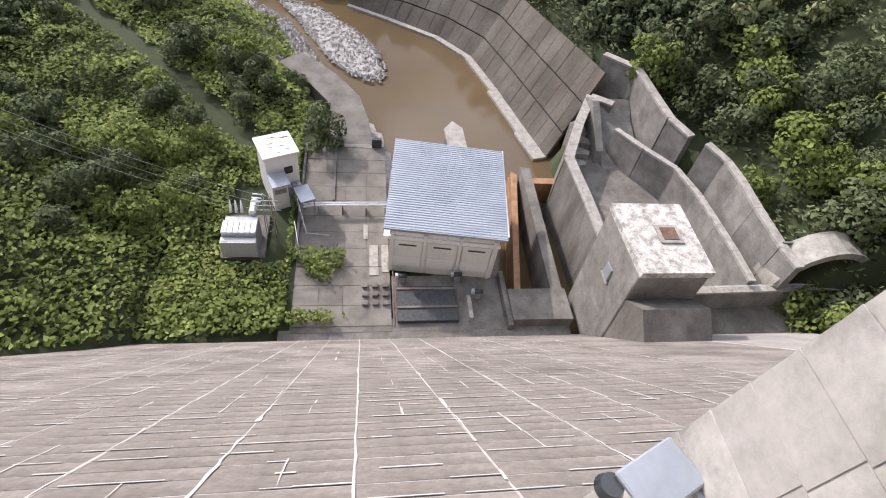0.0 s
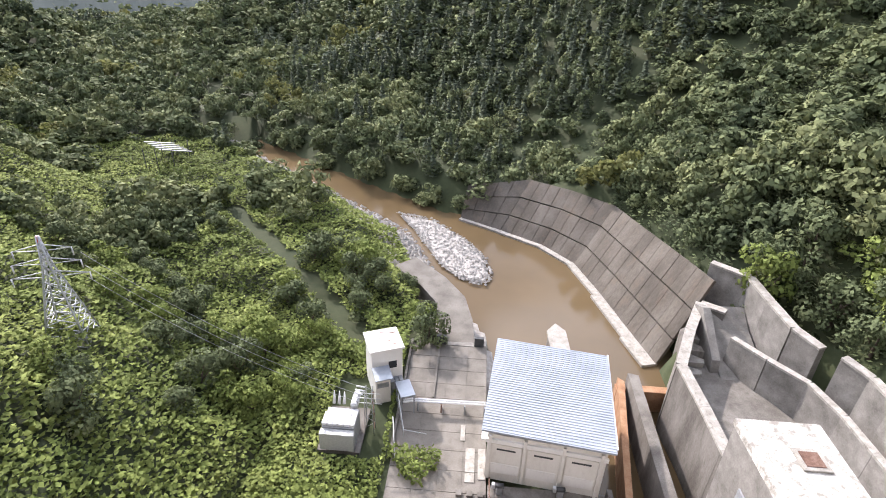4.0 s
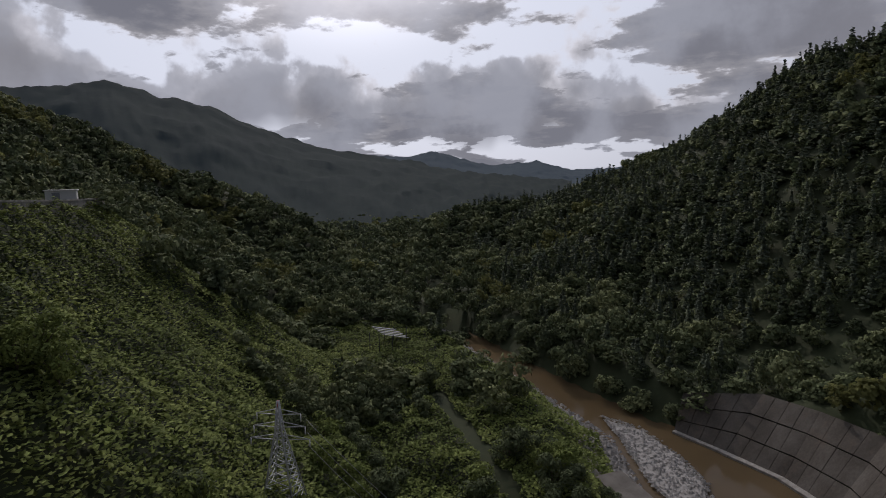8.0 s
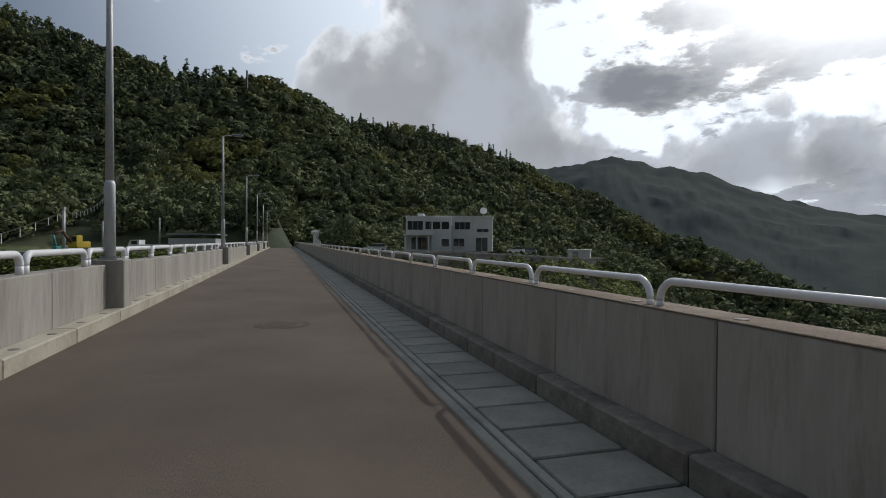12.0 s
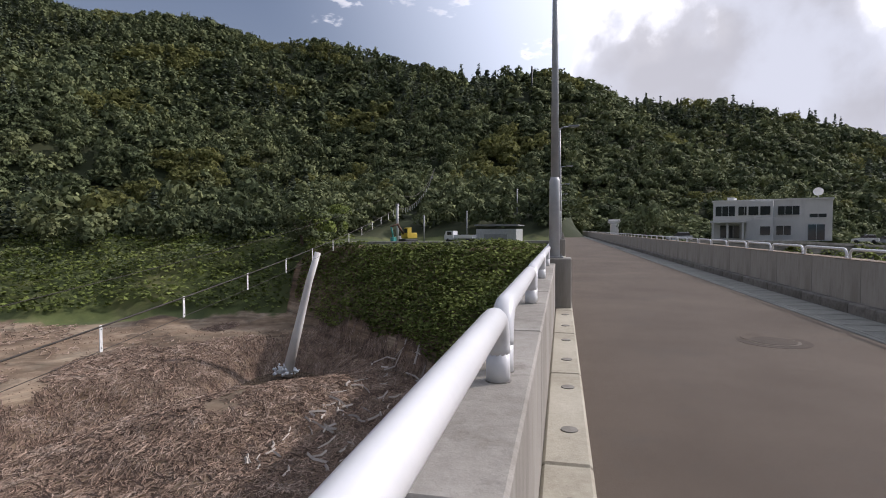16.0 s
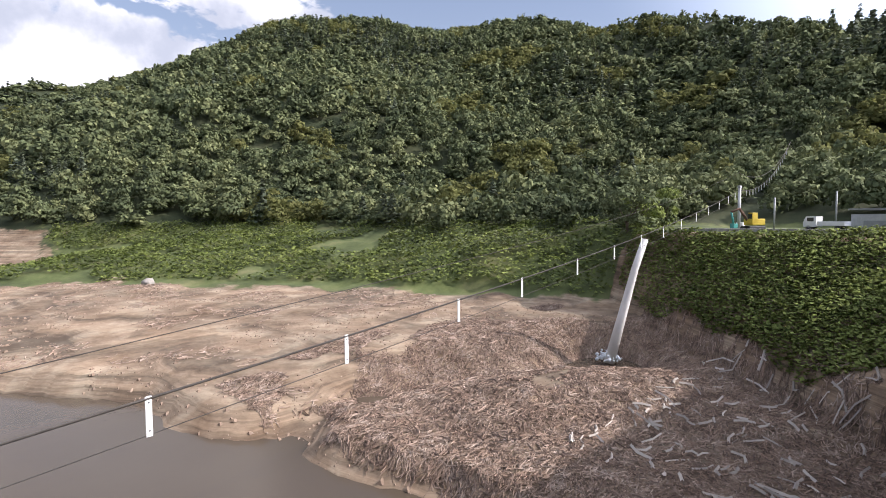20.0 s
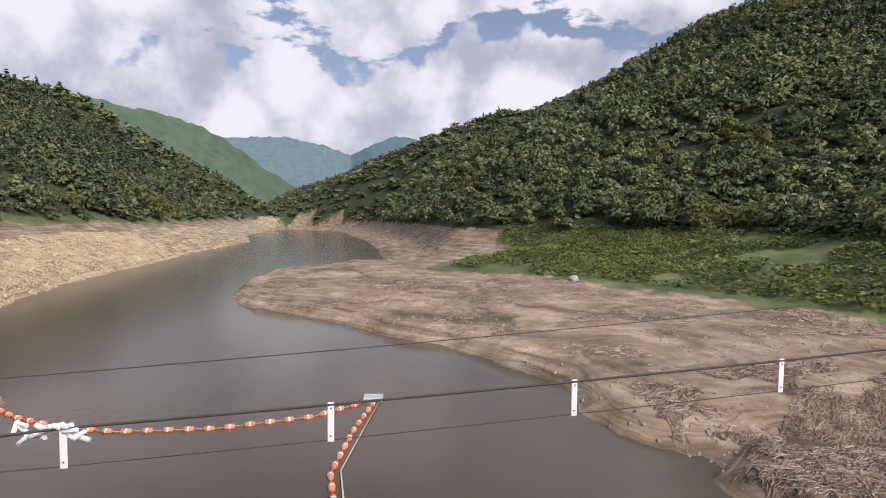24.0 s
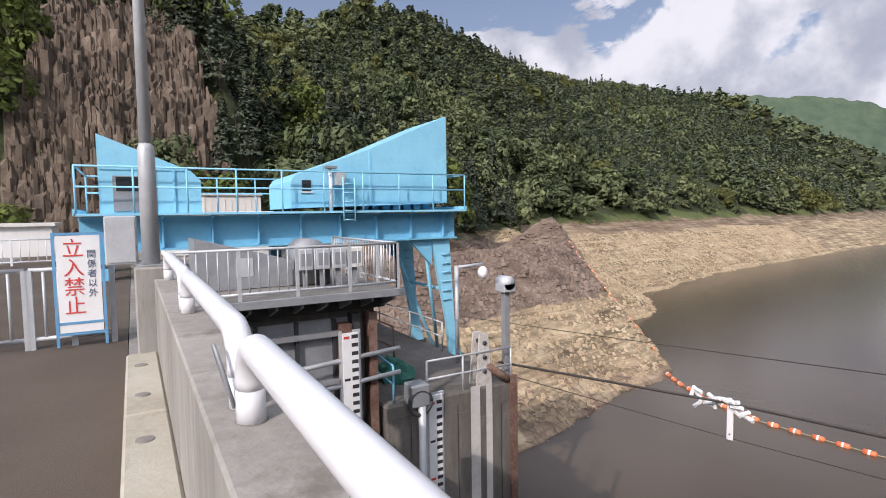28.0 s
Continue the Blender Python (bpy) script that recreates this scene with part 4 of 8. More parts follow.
def street_lamp(x, y=3.0, half=0.32):
    t = thing("street_lamp", "tall two-stage galvanised lamp post on a concrete pilaster of the parapet", "street lamp", x, y, 0, group="lamps along the crest")
    bm = bmesh.new()
    add_box(bm, -0.28, 0.28, -half, half, -0.02, 1.15, 0.02)
    part("pilaster", bm, PALE_CONCRETE, t)
    bm = bmesh.new()
    add_box(bm, -0.17, 0.17, -0.17, 0.17, 1.15, 1.175, 0.004)
    for i in (-1, 1):
        for j in (-1, 1):
            add_box(bm, i * 0.12 - 0.02, i * 0.12 + 0.02, j * 0.12 - 0.02, j * 0.12 + 0.02, 1.175, 1.215)
    part("base_plate", bm, GREY_STEEL, t)
    tube("lower_pole", [(0, 0, 1.17), (0, 0, 2.62), (0, 0, 2.70)], 0.1, GALV, t, 14, radii=[0.105, 0.10, 0.075])
    tube("upper_pole", [(0, 0, 2.62), (0, 0, 5.2), (0, 0, 7.3)], 0.07, GALV, t, 12, radii=[0.078, 0.062, 0.045])
    tube("arm", [(0, 0, 7.2), (0, -0.12, 7.34), (0, -0.6, 7.38)], 0.03, GALV, t, 8)
    bm = bmesh.new()
    add_box(bm, -0.11, 0.11, -1.05, -0.45, 7.34, 7.44, 0.03)
    head = part("lamp_head", bm, GREY_STEEL, t)
    box("lens", -0.08, 0.08, -0.98, -0.6, 7.325, 7.338, WHITE_BOARD, head)
    return t


hoop = thing("wire_hoop", "dark grey wire hoop leaning on a rail leg", "hoop", -0.05, 3.055, 1.058)
tube("ring", [(0.05 * math.sin(a * math.pi / 14), 0.03 * math.cos(a * math.pi / 14), 0.125 - 0.12 * math.cos(a * math.pi / 14)) for a in range(29)], 0.008, GREY_STEEL, hoop, 6)
manhole = thing("manhole_cover", "rusty brown iron manhole cover in a dark patch of asphalt", "manhole", 11.5, -0.25, 0.0)
for part_, r, top, mat in (("patch", 0.5, 0.003, DARK_PATCH), ("rim", 0.36, 0.007, IRON), ("cover", 0.31, 0.011, DARK_PATCH)):
    prism(part_, [(r * math.cos(a * math.pi / 14), r * math.sin(a * math.pi / 14)) for a in range(28)], -0.01, top, mat, manhole)
lamp = street_lamp(13.2)
for x in (33.4, 52.6, 72, 91.5, 111, 130.5, 150):
    copy_thing(lamp, pose(x, 3.0, 0))
street_lamp(-5.8, 2.98, 0.2)


# ------------------------------------------------------------------ below the dam
rnd = random.Random(7)
ROUGH_FORM = material("board_marked_concrete", [(0.11, 0.102, 0.090), (0.20, 0.188, 0.170), (0.30, 0.284, 0.26)], 0.35, 4, 0.9, bump=0.1, bump_scale=8, spots=((0.18, 0.17, 0.15), 0.6, 0.5), per_piece=0.10)
# brighter copy of the board-marked concrete, with the bay's sunlight in its colour
SUNLIT_FORM = material("sunlit_bay_concrete", [(0.28, 0.262, 0.235), (0.43, 0.41, 0.375), (0.57, 0.54, 0.51)], 0.35, 4, 0.9, bump=0.1, bump_scale=8, spots=((0.18, 0.17, 0.15), 0.6, 0.5), per_piece=0.10)
CRUST = material("crusted_concrete", [(0.26, 0.24, 0.21), (0.47, 0.45, 0.41), (0.62, 0.60, 0.56)], 0.8, 3.5, 0.9, bump=0.2, bump_scale=6, spots=((0.20, 0.18, 0.15), 1.1, 0.7), contrast=1.8)
CALCITE = material("calcite_streak", [(0.42, 0.40, 0.37), (0.62, 0.60, 0.57)], 1.0, 6, 0.9)
OCHRE = material("iron_stained_concrete", [(0.20, 0.10, 0.05), (0.32, 0.18, 0.10), (0.40, 0.26, 0.16)], 0.5, 5, 0.9, bump=0.08)
PATH_CONCRETE = material("yard_concrete", [(0.095, 0.085, 0.072), (0.165, 0.150, 0.130), (0.25, 0.23, 0.205)], 0.3, 6, 0.92, bump=0.06, spots=((0.13, 0.12, 0.10), 0.6, 0.55), per_piece=0.1)
REVET = material("revetment_concrete", [(0.052, 0.044, 0.036), (0.098, 0.085, 0.070), (0.160, 0.143, 0.122)], 0.12, 2.0, 0.92, bump=0.1, bump_scale=5, spots=((0.13, 0.10, 0.075), 0.25, 0.65), streak=0.35, per_piece=0.09)

# cast panels of the downstream face: lifts of 1 m, the nearest 288 as pieces, the rest joined
DAM_PANEL = material("dam_panel_concrete", [(0.126, 0.109, 0.094), (0.208, 0.183, 0.160), (0.29, 0.26, 0.232)], 0.2, 3.0, 0.9, bump=0.1, bump_scale=6, spots=((0.13, 0.115, 0.10), 0.4, 0.6), per_piece=0.07, contrast=1.5)
DAM_PANEL_FAR = material("dam_panel_concrete_far", [(0.126, 0.109, 0.094), (0.208, 0.183, 0.160), (0.29, 0.26, 0.232)], 0.2, 3.0, 0.9, bump=0.1, bump_scale=6, spots=((0.13, 0.115, 0.10), 0.4, 0.6), per_island=0.07, contrast=1.5)
face_slope = math.hypot(0.70, 1.0)
bays = [-24.2 + 8.05 * k for k in range(8)]
tilt = Matrix.Rotation(math.atan2(1.0, 0.70), 4, "X")
fn = Vector((0, -1.0, 0.70)).normalized()
bm = bmesh.new()
add_box(bm, 0.045, 3.98, -0.5 * face_slope + 0.04, 0.5 * face_slope - 0.04, -0.08, 0.02, 0.01)
first = part("face_panel", bm, DAM_PANEL, dam)
box_co = np.array([tuple(v.co) for v in first.data.vertices])
box_faces = [tuple(p.vertices) for p in first.data.polygons]
jv, jf = [], []
for i in range(-10, 14):
    for k in range(58):
        z = -5.9 - 1.0 * k
        y = -3.35 - 0.70 * (-z - 5.2)
        at = Vector((-0.05 + 4.025 * i, y, z)) + fn * rnd.uniform(-0.006, 0.01)
        if -6 <= i < 6 and k < 24:
            ob = first if (i, k) == (-6, 0) else new("face_panel", first.data)
            ob.parent = dam
            ob.matrix_basis = Matrix.Translation(at) @ tilt
        else:
            m = Matrix.Translation(at) @ tilt
            o = len(jv)
            jv += [tuple(m @ Vector(c)) for c in box_co]
            jf += [tuple(o + q for q in f) for f in box_faces]
far_panels = finish("far_face_panels", jv, jf, DAM_PANEL_FAR, dam)
far_panels["kind"] = "stuff"
# pale lime streaks along the joints
verts, faces = [], []
nrm = fn * 0.06
def streak(x, s0, s1, w):
    """Ragged strip down the face from slope height s0 to s1."""
    z, i0, n = s0, len(verts), 0
    while z > s1:
        y = -3.35 - 0.70 * (-z - 5.2)
        ww = w * rnd.uniform(0.35, 1.3)
        off = rnd.uniform(-0.04, 0.04)
        verts.append((x - ww + off, y + nrm.y, z + nrm.z))
        verts.append((x + ww + off, y + nrm.y, z + nrm.z))
        n += 1
        z -= rnd.uniform(0.4, 1.1)
    for k in range(n - 1):
        a = i0 + 2 * k
        faces.append((a, a + 1, a + 3, a + 2))
for bx in bays + [bays[-1] + 8.05]:
    streak(bx, -8, -63.5, 0.038)
for _ in range(300):
    x, z = -0.05 + 4.025 * 0.5 * rnd.randint(-12, 20) + rnd.uniform(-0.06, 0.06), rnd.uniform(-12, -54)
    streak(x, z, z - rnd.uniform(0.9, 3.4), rnd.uniform(0.015, 0.055) * (2.0 if rnd.random() < 0.06 else 1))
for _ in range(1000):
    x, z = rnd.uniform(-26, 42), -5.4 - 1.0 * rnd.randint(3, 56)
    y = -3.35 - 0.70 * (-z - 5.2)
    ln, w = rnd.uniform(0.3, 3.0), rnd.uniform(0.03, 0.10)
    i0 = len(verts)
    verts += [(x, y + nrm.y, z + nrm.z), (x + ln, y + nrm.y, z + nrm.z), (x + ln, y + nrm.y - 0.7 * w, z + nrm.z - w), (x, y + nrm.y - 0.7 * w, z + nrm.z - w)]
    faces.append((i0, i0 + 1, i0 + 2, i0 + 3))
lime = finish("lime_streak", verts, faces, CALCITE, dam, "white lime streaks")
lime["kind"] = "stuff"

# bay of the crest that juts out over the face
bay = thing("crest_bay", "pale board-marked concrete bay jutting from the dam crest, sunlight in its colour", "wall", -5.0, -3.35, 0, kind="structure")
prism("core", [(0.0, -0.302), (-3.47, -0.302), (-4.38, -11.8), (-3.2, -11.8), (0.0, -5.2)], -18.0, -0.001, SUNLIT_FORM, bay, axis="x")
for j in range(12):
    z0 = -0.4 - 0.95 * j
    edge, back = -3.46 - 0.079 * (-z0), -0.1 - 0.70 * max(0.0, -z0 - 5.2)
    y0 = edge
    while y0 < back - 0.1:
        y1 = min(y0 + 1.25, back)
        box("form_panel", 0.0, 0.012 + rnd.uniform(0.0, 0.02), y0 + 0.012, y1 - 0.012, z0 - 0.935, z0 - 0.012, SUNLIT_FORM, bay)
        y0 += 1.25
fl = thing("flood_light", "grey metal flood light with a round glass on the wall", "flood light", -4.35, -6.55, -6.0, 25)
box("housing", -0.62, 0.50, -0.40, 0.36, -0.06, 0.06, ROOF_METAL, fl, 0.03)
box("bracket", -0.5, -0.38, 0.05, 0.9, -0.16, -0.062, GREY_STEEL, fl)
bm = bmesh.new()
bmesh.ops.create_cone(bm, cap_ends=True, segments=20, radius1=0.22, radius2=0.17, depth=0.16)
bmesh.ops.translate(bm, vec=(0.60, -0.30, -0.12), verts=bm.verts)
part("glass", bm, GLASS_DARK, fl, "round glass")

# yard slabs
yard = thing("yard_paving", "stained concrete yard slabs beside the powerhouse", "paving", 0, 0, YARD_Z, kind="structure")
box("base", -4.6, 9.5, -86.5, -45.5, 0.0, 0.30, PATH_CONCRETE, yard)
for i in range(4):
    for j in range(11):
        x0, y0 = -4.6 + 3.5 * i, -86.0 + 3.6 * j
        box("slab", x0 + 0.03, x0 + 3.45, y0 + 0.03, y0 + 3.55, 0.30, 0.36 + rnd.uniform(0, 0.02), PATH_CONCRETE, yard)
for x, y, w, d in ((-1.9, -61.5, 1.0, 4.4), (-3.7, -61.5, 0.8, 4.4), (-1.9, -57.0, 1.0, 1.6), (-3.7, -57.2, 0.8, 1.2), (-0.8, -66, 0.5, 3.2)):
    box("duct_cover", x - w, x + w * 0.4, y, y + d, 0.385, 0.50, PALE_CONCRETE, yard, 0.02)
for k in range(9):
    x, y = -0.8 - (k % 3) * 1.5, -50.2 - (k // 3) * 1.6
    box("pedestal", x - 0.4, x + 0.4, y - 0.4, y + 0.4, 0.385, 0.8, OLD_CONCRETE, yard, 0.02)
kerb = thing("yard_kerb", "low concrete kerb wall along the yard", "kerb", 0, 0, YARD_Z, kind="structure")
box("kerb_wall", 9.5, 9.9, -86.5, -60, 0.0, 0.9, OLD_CONCRETE, kerb)
box("kerb_wall", 4.2, 4.5, -86.2, -71.5, 0.36, 0.7, OLD_CONCRETE, kerb)
tube("pipe_rail", [(-5.0, -45.9, 1.2), (-5.0, -56, 1.2)], 0.08, RUST, kerb, 8)
for k in range(6):
    tube("post", [(-5.0, -46.2 - 1.9 * k, 0.2), (-5.0, -46.2 - 1.9 * k, 1.2)], 0.06, RUST, kerb, 8)
gate = thing("yard_gate", "two dark gate walls at the end of the yard", "gate", 0, -86.4, YARD_Z)
box("gate_wall", 3.2, 5.0, -0.35, 0.35, 0.3, 2.2, DARK_STEEL, gate, 0.03)
box("gate_wall", -4.0, -2.2, -0.35, 0.35, 0.3, 2.2, DARK_STEEL, gate, 0.03)
box("threshold", -2.2, 3.2, -0.5, 0.5, 0.3, 0.46, CONCRETE, gate)
# the access road that bends along the bank
road_pts = [(1.0, -87, 0.0), (1.6, -94, 0.3), (3.2, -101, 0.5), (7.5, -107.5, 0.8), (15, -115, 1.2)]
vs, fs = [], []
for i, (x, y, z) in enumerate(road_pts):
    a, b = Vector(road_pts[max(i - 1, 0)]), Vector(road_pts[min(i + 1, 4)])
    d = (b - a).normalized()
    nn = Vector((-d.y, d.x, 0)) * 3.3
    for s in (-1, 1):
        for zz in (-3.0, 0.3):
            vs.append((x + s * nn.x, y + s * nn.y, YARD_Z + z + zz))
for i in range(4):
    a = 4 * i
    fs += [(a + 1, a + 3, a + 7, a + 5), (a, a + 1, a + 5, a + 4), (a + 2, a + 6, a + 7, a + 3)]
ar = finish("access_road", vs, fs, PATH_CONCRETE)
tagged(ar, "narrow pale concrete access road along the river bank", "road", kind="structure")
bm = bmesh.new()
for (x, y, z), (x2, y2, z2) in zip(road_pts, road_pts[1:]):
    d = (Vector((x2, y2, 0)) - Vector((x, y, 0))).normalized()
    nn = Vector((d.y, -d.x, 0)) * -3.45
    add_tube(bm, [(x + nn.x, y + nn.y, YARD_Z + z + 0.5), (x2 + nn.x, y2 + nn.y, YARD_Z + z2 + 0.5)], 0.22, 4)
part("kerb", bm, OLD_CONCRETE, ar)

ta = box("toe_apron", -30.8, 11.0, -47.6, -43.6, YARD_Z - 1.5, YARD_Z + 0.24, OLD_CONCRETE)
tagged(ta, "stained concrete strip along the toe of the dam", "pavement", kind="structure")
# powerhouse
ph = thing("powerhouse", "cream powerhouse with a pale blue ribbed metal roof", "building", -13.35, -65.0, YARD_Z, -7.0)
box("wall", -8.0, 8.0, -9.4, 9.2, 0.0, 8.9, CREAM_WALL, ph)
bm = bmesh.new()
vs = [(-8.9, -10.0, 9.8), (8.9, -10.6, 9.7), (8.9, 9.5, 9.4), (-8.9, 9.9, 9.6)]
lo = [bm.verts.new(v) for v in vs]
hi = [bm.verts.new((a, b, c + 0.32)) for a, b, c in vs]
bm.faces.new(lo)
bm.faces.new(hi)
for i in range(4):
    bm.faces.new((lo[i], lo[(i + 1) % 4], hi[(i + 1) % 4], hi[i]))
bmesh.ops.recalc_face_normals(bm, faces=bm.faces)
roof = part("roof", bm, ROOF_METAL, ph)
rib = None
nrib = 40
for k in range(nrib):
    u = (k + 0.5) / nrib
    a = Vector(vs[0]).lerp(Vector(vs[3]), u) + Vector((0, 0, 0.35))
    b = Vector(vs[1]).lerp(Vector(vs[2]), u) + Vector((0, 0, 0.35))
    bm = bmesh.new()
    add_tube(bm, [a, b], 0.05, 4)
    part("rib", bm, ROOF_METAL, roof)
box("gutter", -9.15, -8.92, -10.6, 9.0, 9.55, 9.8, WHITE_STEEL, ph)
box("ledge", 8.0, 8.9, -9.4, 9.2, 7.4, 7.7, WHITE_WALL, ph)
for i, x in enumerate((-4.9, 0.2, 5.3)):
    d = box("shutter_door", x - 2.15, x + 2.15, 9.2, 9.34, 1.6, 7.2, CREAM_WALL, ph, 0.02)
    box("vent_slot", x - 1.3, x + 1.3, 9.342, 9.38, 6.2, 6.5, DARK_STEEL, d)
    box("lower_panel", x - 2.0, x + 2.0, 9.342, 9.40, 1.7, 3.6, WHITE_WALL, d)
for x in (-7.4, -2.4, 2.8, 7.6):
    box("pilaster", x - 0.22, x + 0.22, 9.2, 9.55, 0.4, 8.8, CREAM_WALL, ph)
box("eave_beam", -8.2, 8.2, 9.2, 9.5, 7.5, 8.2, WHITE_WALL, ph)
box("side_canopy", -0.2, 0.2, -0.2, 0.2, 0, 0.1, GREY_STEEL, ph)
# pit between the powerhouse and the toe
pit = thing("machine_pit", "concrete pit in front of the powerhouse, its shade coloured into the hatches", "pit", -13, -50, YARD_Z, kind="structure")
box("pit_floor", -8.2, 8.2, -5.4, 4.4, 0.0, 0.26, OLD_CONCRETE, pit)
# dark hatch colour stands in for the deep shade of the pit
box("hatch", -1.2, 7.6, -3.0, 3.2, 0.26, 0.9, DARK_STEEL, pit, 0.05)
for k in range(2):
    box("hatch_beam", -1.2, 7.6, -2.6 + 3.3 * k, -2.25 + 3.3 * k, 0.9, 1.1, OLD_CONCRETE, pit)
box("pit_wall", -9.0, -8.3, -5.4, 4.6, 0.0, 1.5, OLD_CONCRETE, pit)
box("pit_wall", -3.4, -2.8, -1.0, 3.0, 0.26, 1.2, PALE_CONCRETE, pit)
for x, y in ((-1.8, -4.4), (6.6, -4.2), (-4.6, -1.2)):
    g = thing("hoist_motor", "small grey hoist machine on a steel stand", "machine", -13 + x, -50 + y, YARD_Z + 0.26, group="machines by the powerhouse")
    box("stand", -0.4, 0.4, -0.3, 0.3, 0, 1.3, GREY_STEEL, g, 0.03)
    tube("drum", [(-0.6, 0, 1.6), (0.6, 0, 1.6)], 0.35, DARK_STEEL, g, 12)
    box("gearbox", 0.65, 1.1, -0.3, 0.3, 1.2, 1.95, GALV, g, 0.05)

# tailrace walls west of the powerhouse
tail = thing("tailrace", "iron-stained concrete walls of the tailrace channel", "channel", 0, 0, 0, kind="structure")
prism("divider", [(-23.6, -51.5), (-24.6, -51.5), (-29.4, -80), (-28.4, -81)], -72, -64.2, OCHRE, tail)
prism("divider", [(-29.0, -50.5), (-30.8, -50.5), (-31.6, -80), (-29.8, -80.5)], -72, -62.6, OLD_CONCRETE, tail)
prism("divider", [(-36.8, -52), (-38.0, -52), (-39.2, -79), (-37.8, -79)], -72, -63.4, OCHRE, tail)
box("sill", -38, -28, -80.6, -79.0, -72, -65.4, OCHRE, tail)
box("end_wall", -31, -22, -51.5, -46.0, -72, -62.0, OLD_CONCRETE, tail)
pier = thing("river_pier", "pointed pale concrete pier standing in the river", "pier", -19.3, -92.5, -72)
prism("shaft", [(-1.6, 3.5), (1.6, 3.5), (1.9, -2.5), (0.2, -5.0), (-1.4, -2.8)], 0, 6.2, OLD_CONCRETE, pier)
prism("cap", [(-1.9, 3.8), (1.9, 3.8), (2.2, -2.6), (0.2, -5.4), (-1.7, -3.0)], 6.2, 6.7, PALE_CONCRETE, pier)
box("sluice_gate", -1.3, 1.3, 3.55, 3.75, 0.5, 6.0, GREY_STEEL, pier)
for k in range(3):
    box("gate_beam", -1.3, 1.3, 3.75, 3.95, 1.4 + 1.6 * k, 1.65 + 1.6 * k, GREY_STEEL, pier)

# concrete block and spillway chute
blk = thing("valve_house", "square weathered concrete block with a crusted flat top", "concrete block", -36.6, -46.0, YARD_Z)
prism("body", [(-4.7, -5.4), (4.5, -5.4), (4.3, 5.6), (-4.6, 5.6)], 0.0, 19.2, ROUGH_FORM, blk)
prism("cap", [(-4.85, -5.6), (4.65, -5.6), (4.45, 5.9), (-4.75, 5.9)], 19.2, 20.1, CRUST, blk, "crusted pale flat top")
box("hatch_frame", -2.6, 0.4, -1.6, 1.4, 20.1, 20.35, PALE_CONCRETE, blk, 0.04)
box("hatch", -2.1, -0.1, -1.1, 0.9, 20.35, 20.42, RUST, blk, label="ochre steel hatch")
box("window", 4.4, 4.62, -0.6, 1.0, 12.2, 14.4, GREY_STEEL, blk)
box("window_frame", 4.45, 4.66, -0.9, 1.3, 11.9, 12.2, PALE_CONCRETE, blk)
prism("buttress", [(5.6, 6.0), (5.6, 14.5), (8.8, 17.0), (12.0, 14.6), (8.0, 6.0)], -4.4, 4.2, OLD_CONCRETE, blk, axis="x")
for k in range(8):
    box("board_strip", 4.31, 4.345 + 0.02 * (k % 2), -5.3 + 1.36 * k, -4.05 + 1.36 * k, 0.5, 19.1, ROUGH_FORM, blk)

chute = thing("spillway_chute", "curved weathered concrete spillway chute with high side walls", "spillway", 0, 0, 0, kind="structure")


def wall_run(name, pts, mat, parent, width, base):
    """Wall along plan points (x, y, top); each stretch is one cast piece."""
    for (x, y, z), (x2, y2, z2) in zip(pts, pts[1:]):
        d = (Vector((x2, y2, 0)) - Vector((x, y, 0))).normalized()
        nn = Vector((-d.y, d.x, 0)) * width / 2
        g = d * 0.03
        bm = bmesh.new()
        ring = []
        for px, py, pz in ((x + g.x, y + g.y, z), (x2 - g.x, y2 - g.y, z2)):
            ring.append([bm.verts.new(v) for v in ((px - nn.x * 1.5, py - nn.y * 1.5, base), (px + nn.x * 1.5, py + nn.y * 1.5, base), (px + nn.x, py + nn.y, pz), (px - nn.x, py - nn.y, pz))])
        a, b = ring
        bm.faces.new(a)
        bm.faces.new(list(reversed(b)))
        for i in range(4):
            bm.faces.new((a[i], b[i], b[(i + 1) % 4], a[(i + 1) % 4]))
        bmesh.ops.recalc_face_normals(bm, faces=bm.faces)
        w = part(name, bm, mat, parent)
        bm = bmesh.new()
        ring = []
        for px, py, pz in ((x + g.x, y + g.y, z), (x2 - g.x, y2 - g.y, z2)):
            ring.append([bm.verts.new(v) for v in ((px - nn.x * 1.25, py - nn.y * 1.25, pz + 0.01), (px + nn.x * 1.25, py + nn.y * 1.25, pz + 0.01), (px + nn.x * 1.25, py + nn.y * 1.25, pz + 0.4), (px - nn.x * 1.25, py - nn.y * 1.25, pz + 0.4))])
        a, b = ring
        bm.faces.new(a)
        bm.faces.new(list(reversed(b)))
        for i in range(4):
            bm.faces.new((a[i], b[i], b[(i + 1) % 4], a[(i + 1) % 4]))
        bmesh.ops.recalc_face_normals(bm, faces=bm.faces)
        part("coping", bm, PALE_CONCRETE, w)


wall_run("outer_wall", [(-59.6, -45.5, -50), (-59.2, -49.2, -50), (-59.4, -57.1, -50), (-59.8, -63, -50), (-59.6, -68, -50), (-57.6, -72.0, -49.6)], ROUGH_FORM, chute, 1.2, -66)
wall_run("outer_wall", [(-56.1, -74.6, -50.2), (-54.1, -79.4, -50), (-53.6, -87, -49.8), (-53.0, -94.4, -49.3), (-47.8, -99.6, -49.5)], ROUGH_FORM, chute, 1.3, -68)
wall_run("inner_wall", [(-55.2, -46.3, -54), (-55.3, -52, -54), (-55.1, -57.3, -54), (-54.8, -64, -54), (-53.4, -70.6, -54), (-49.5, -75.8, -54), (-46.4, -82, -54.6)], ROUGH_FORM, chute, 0.9, -66)
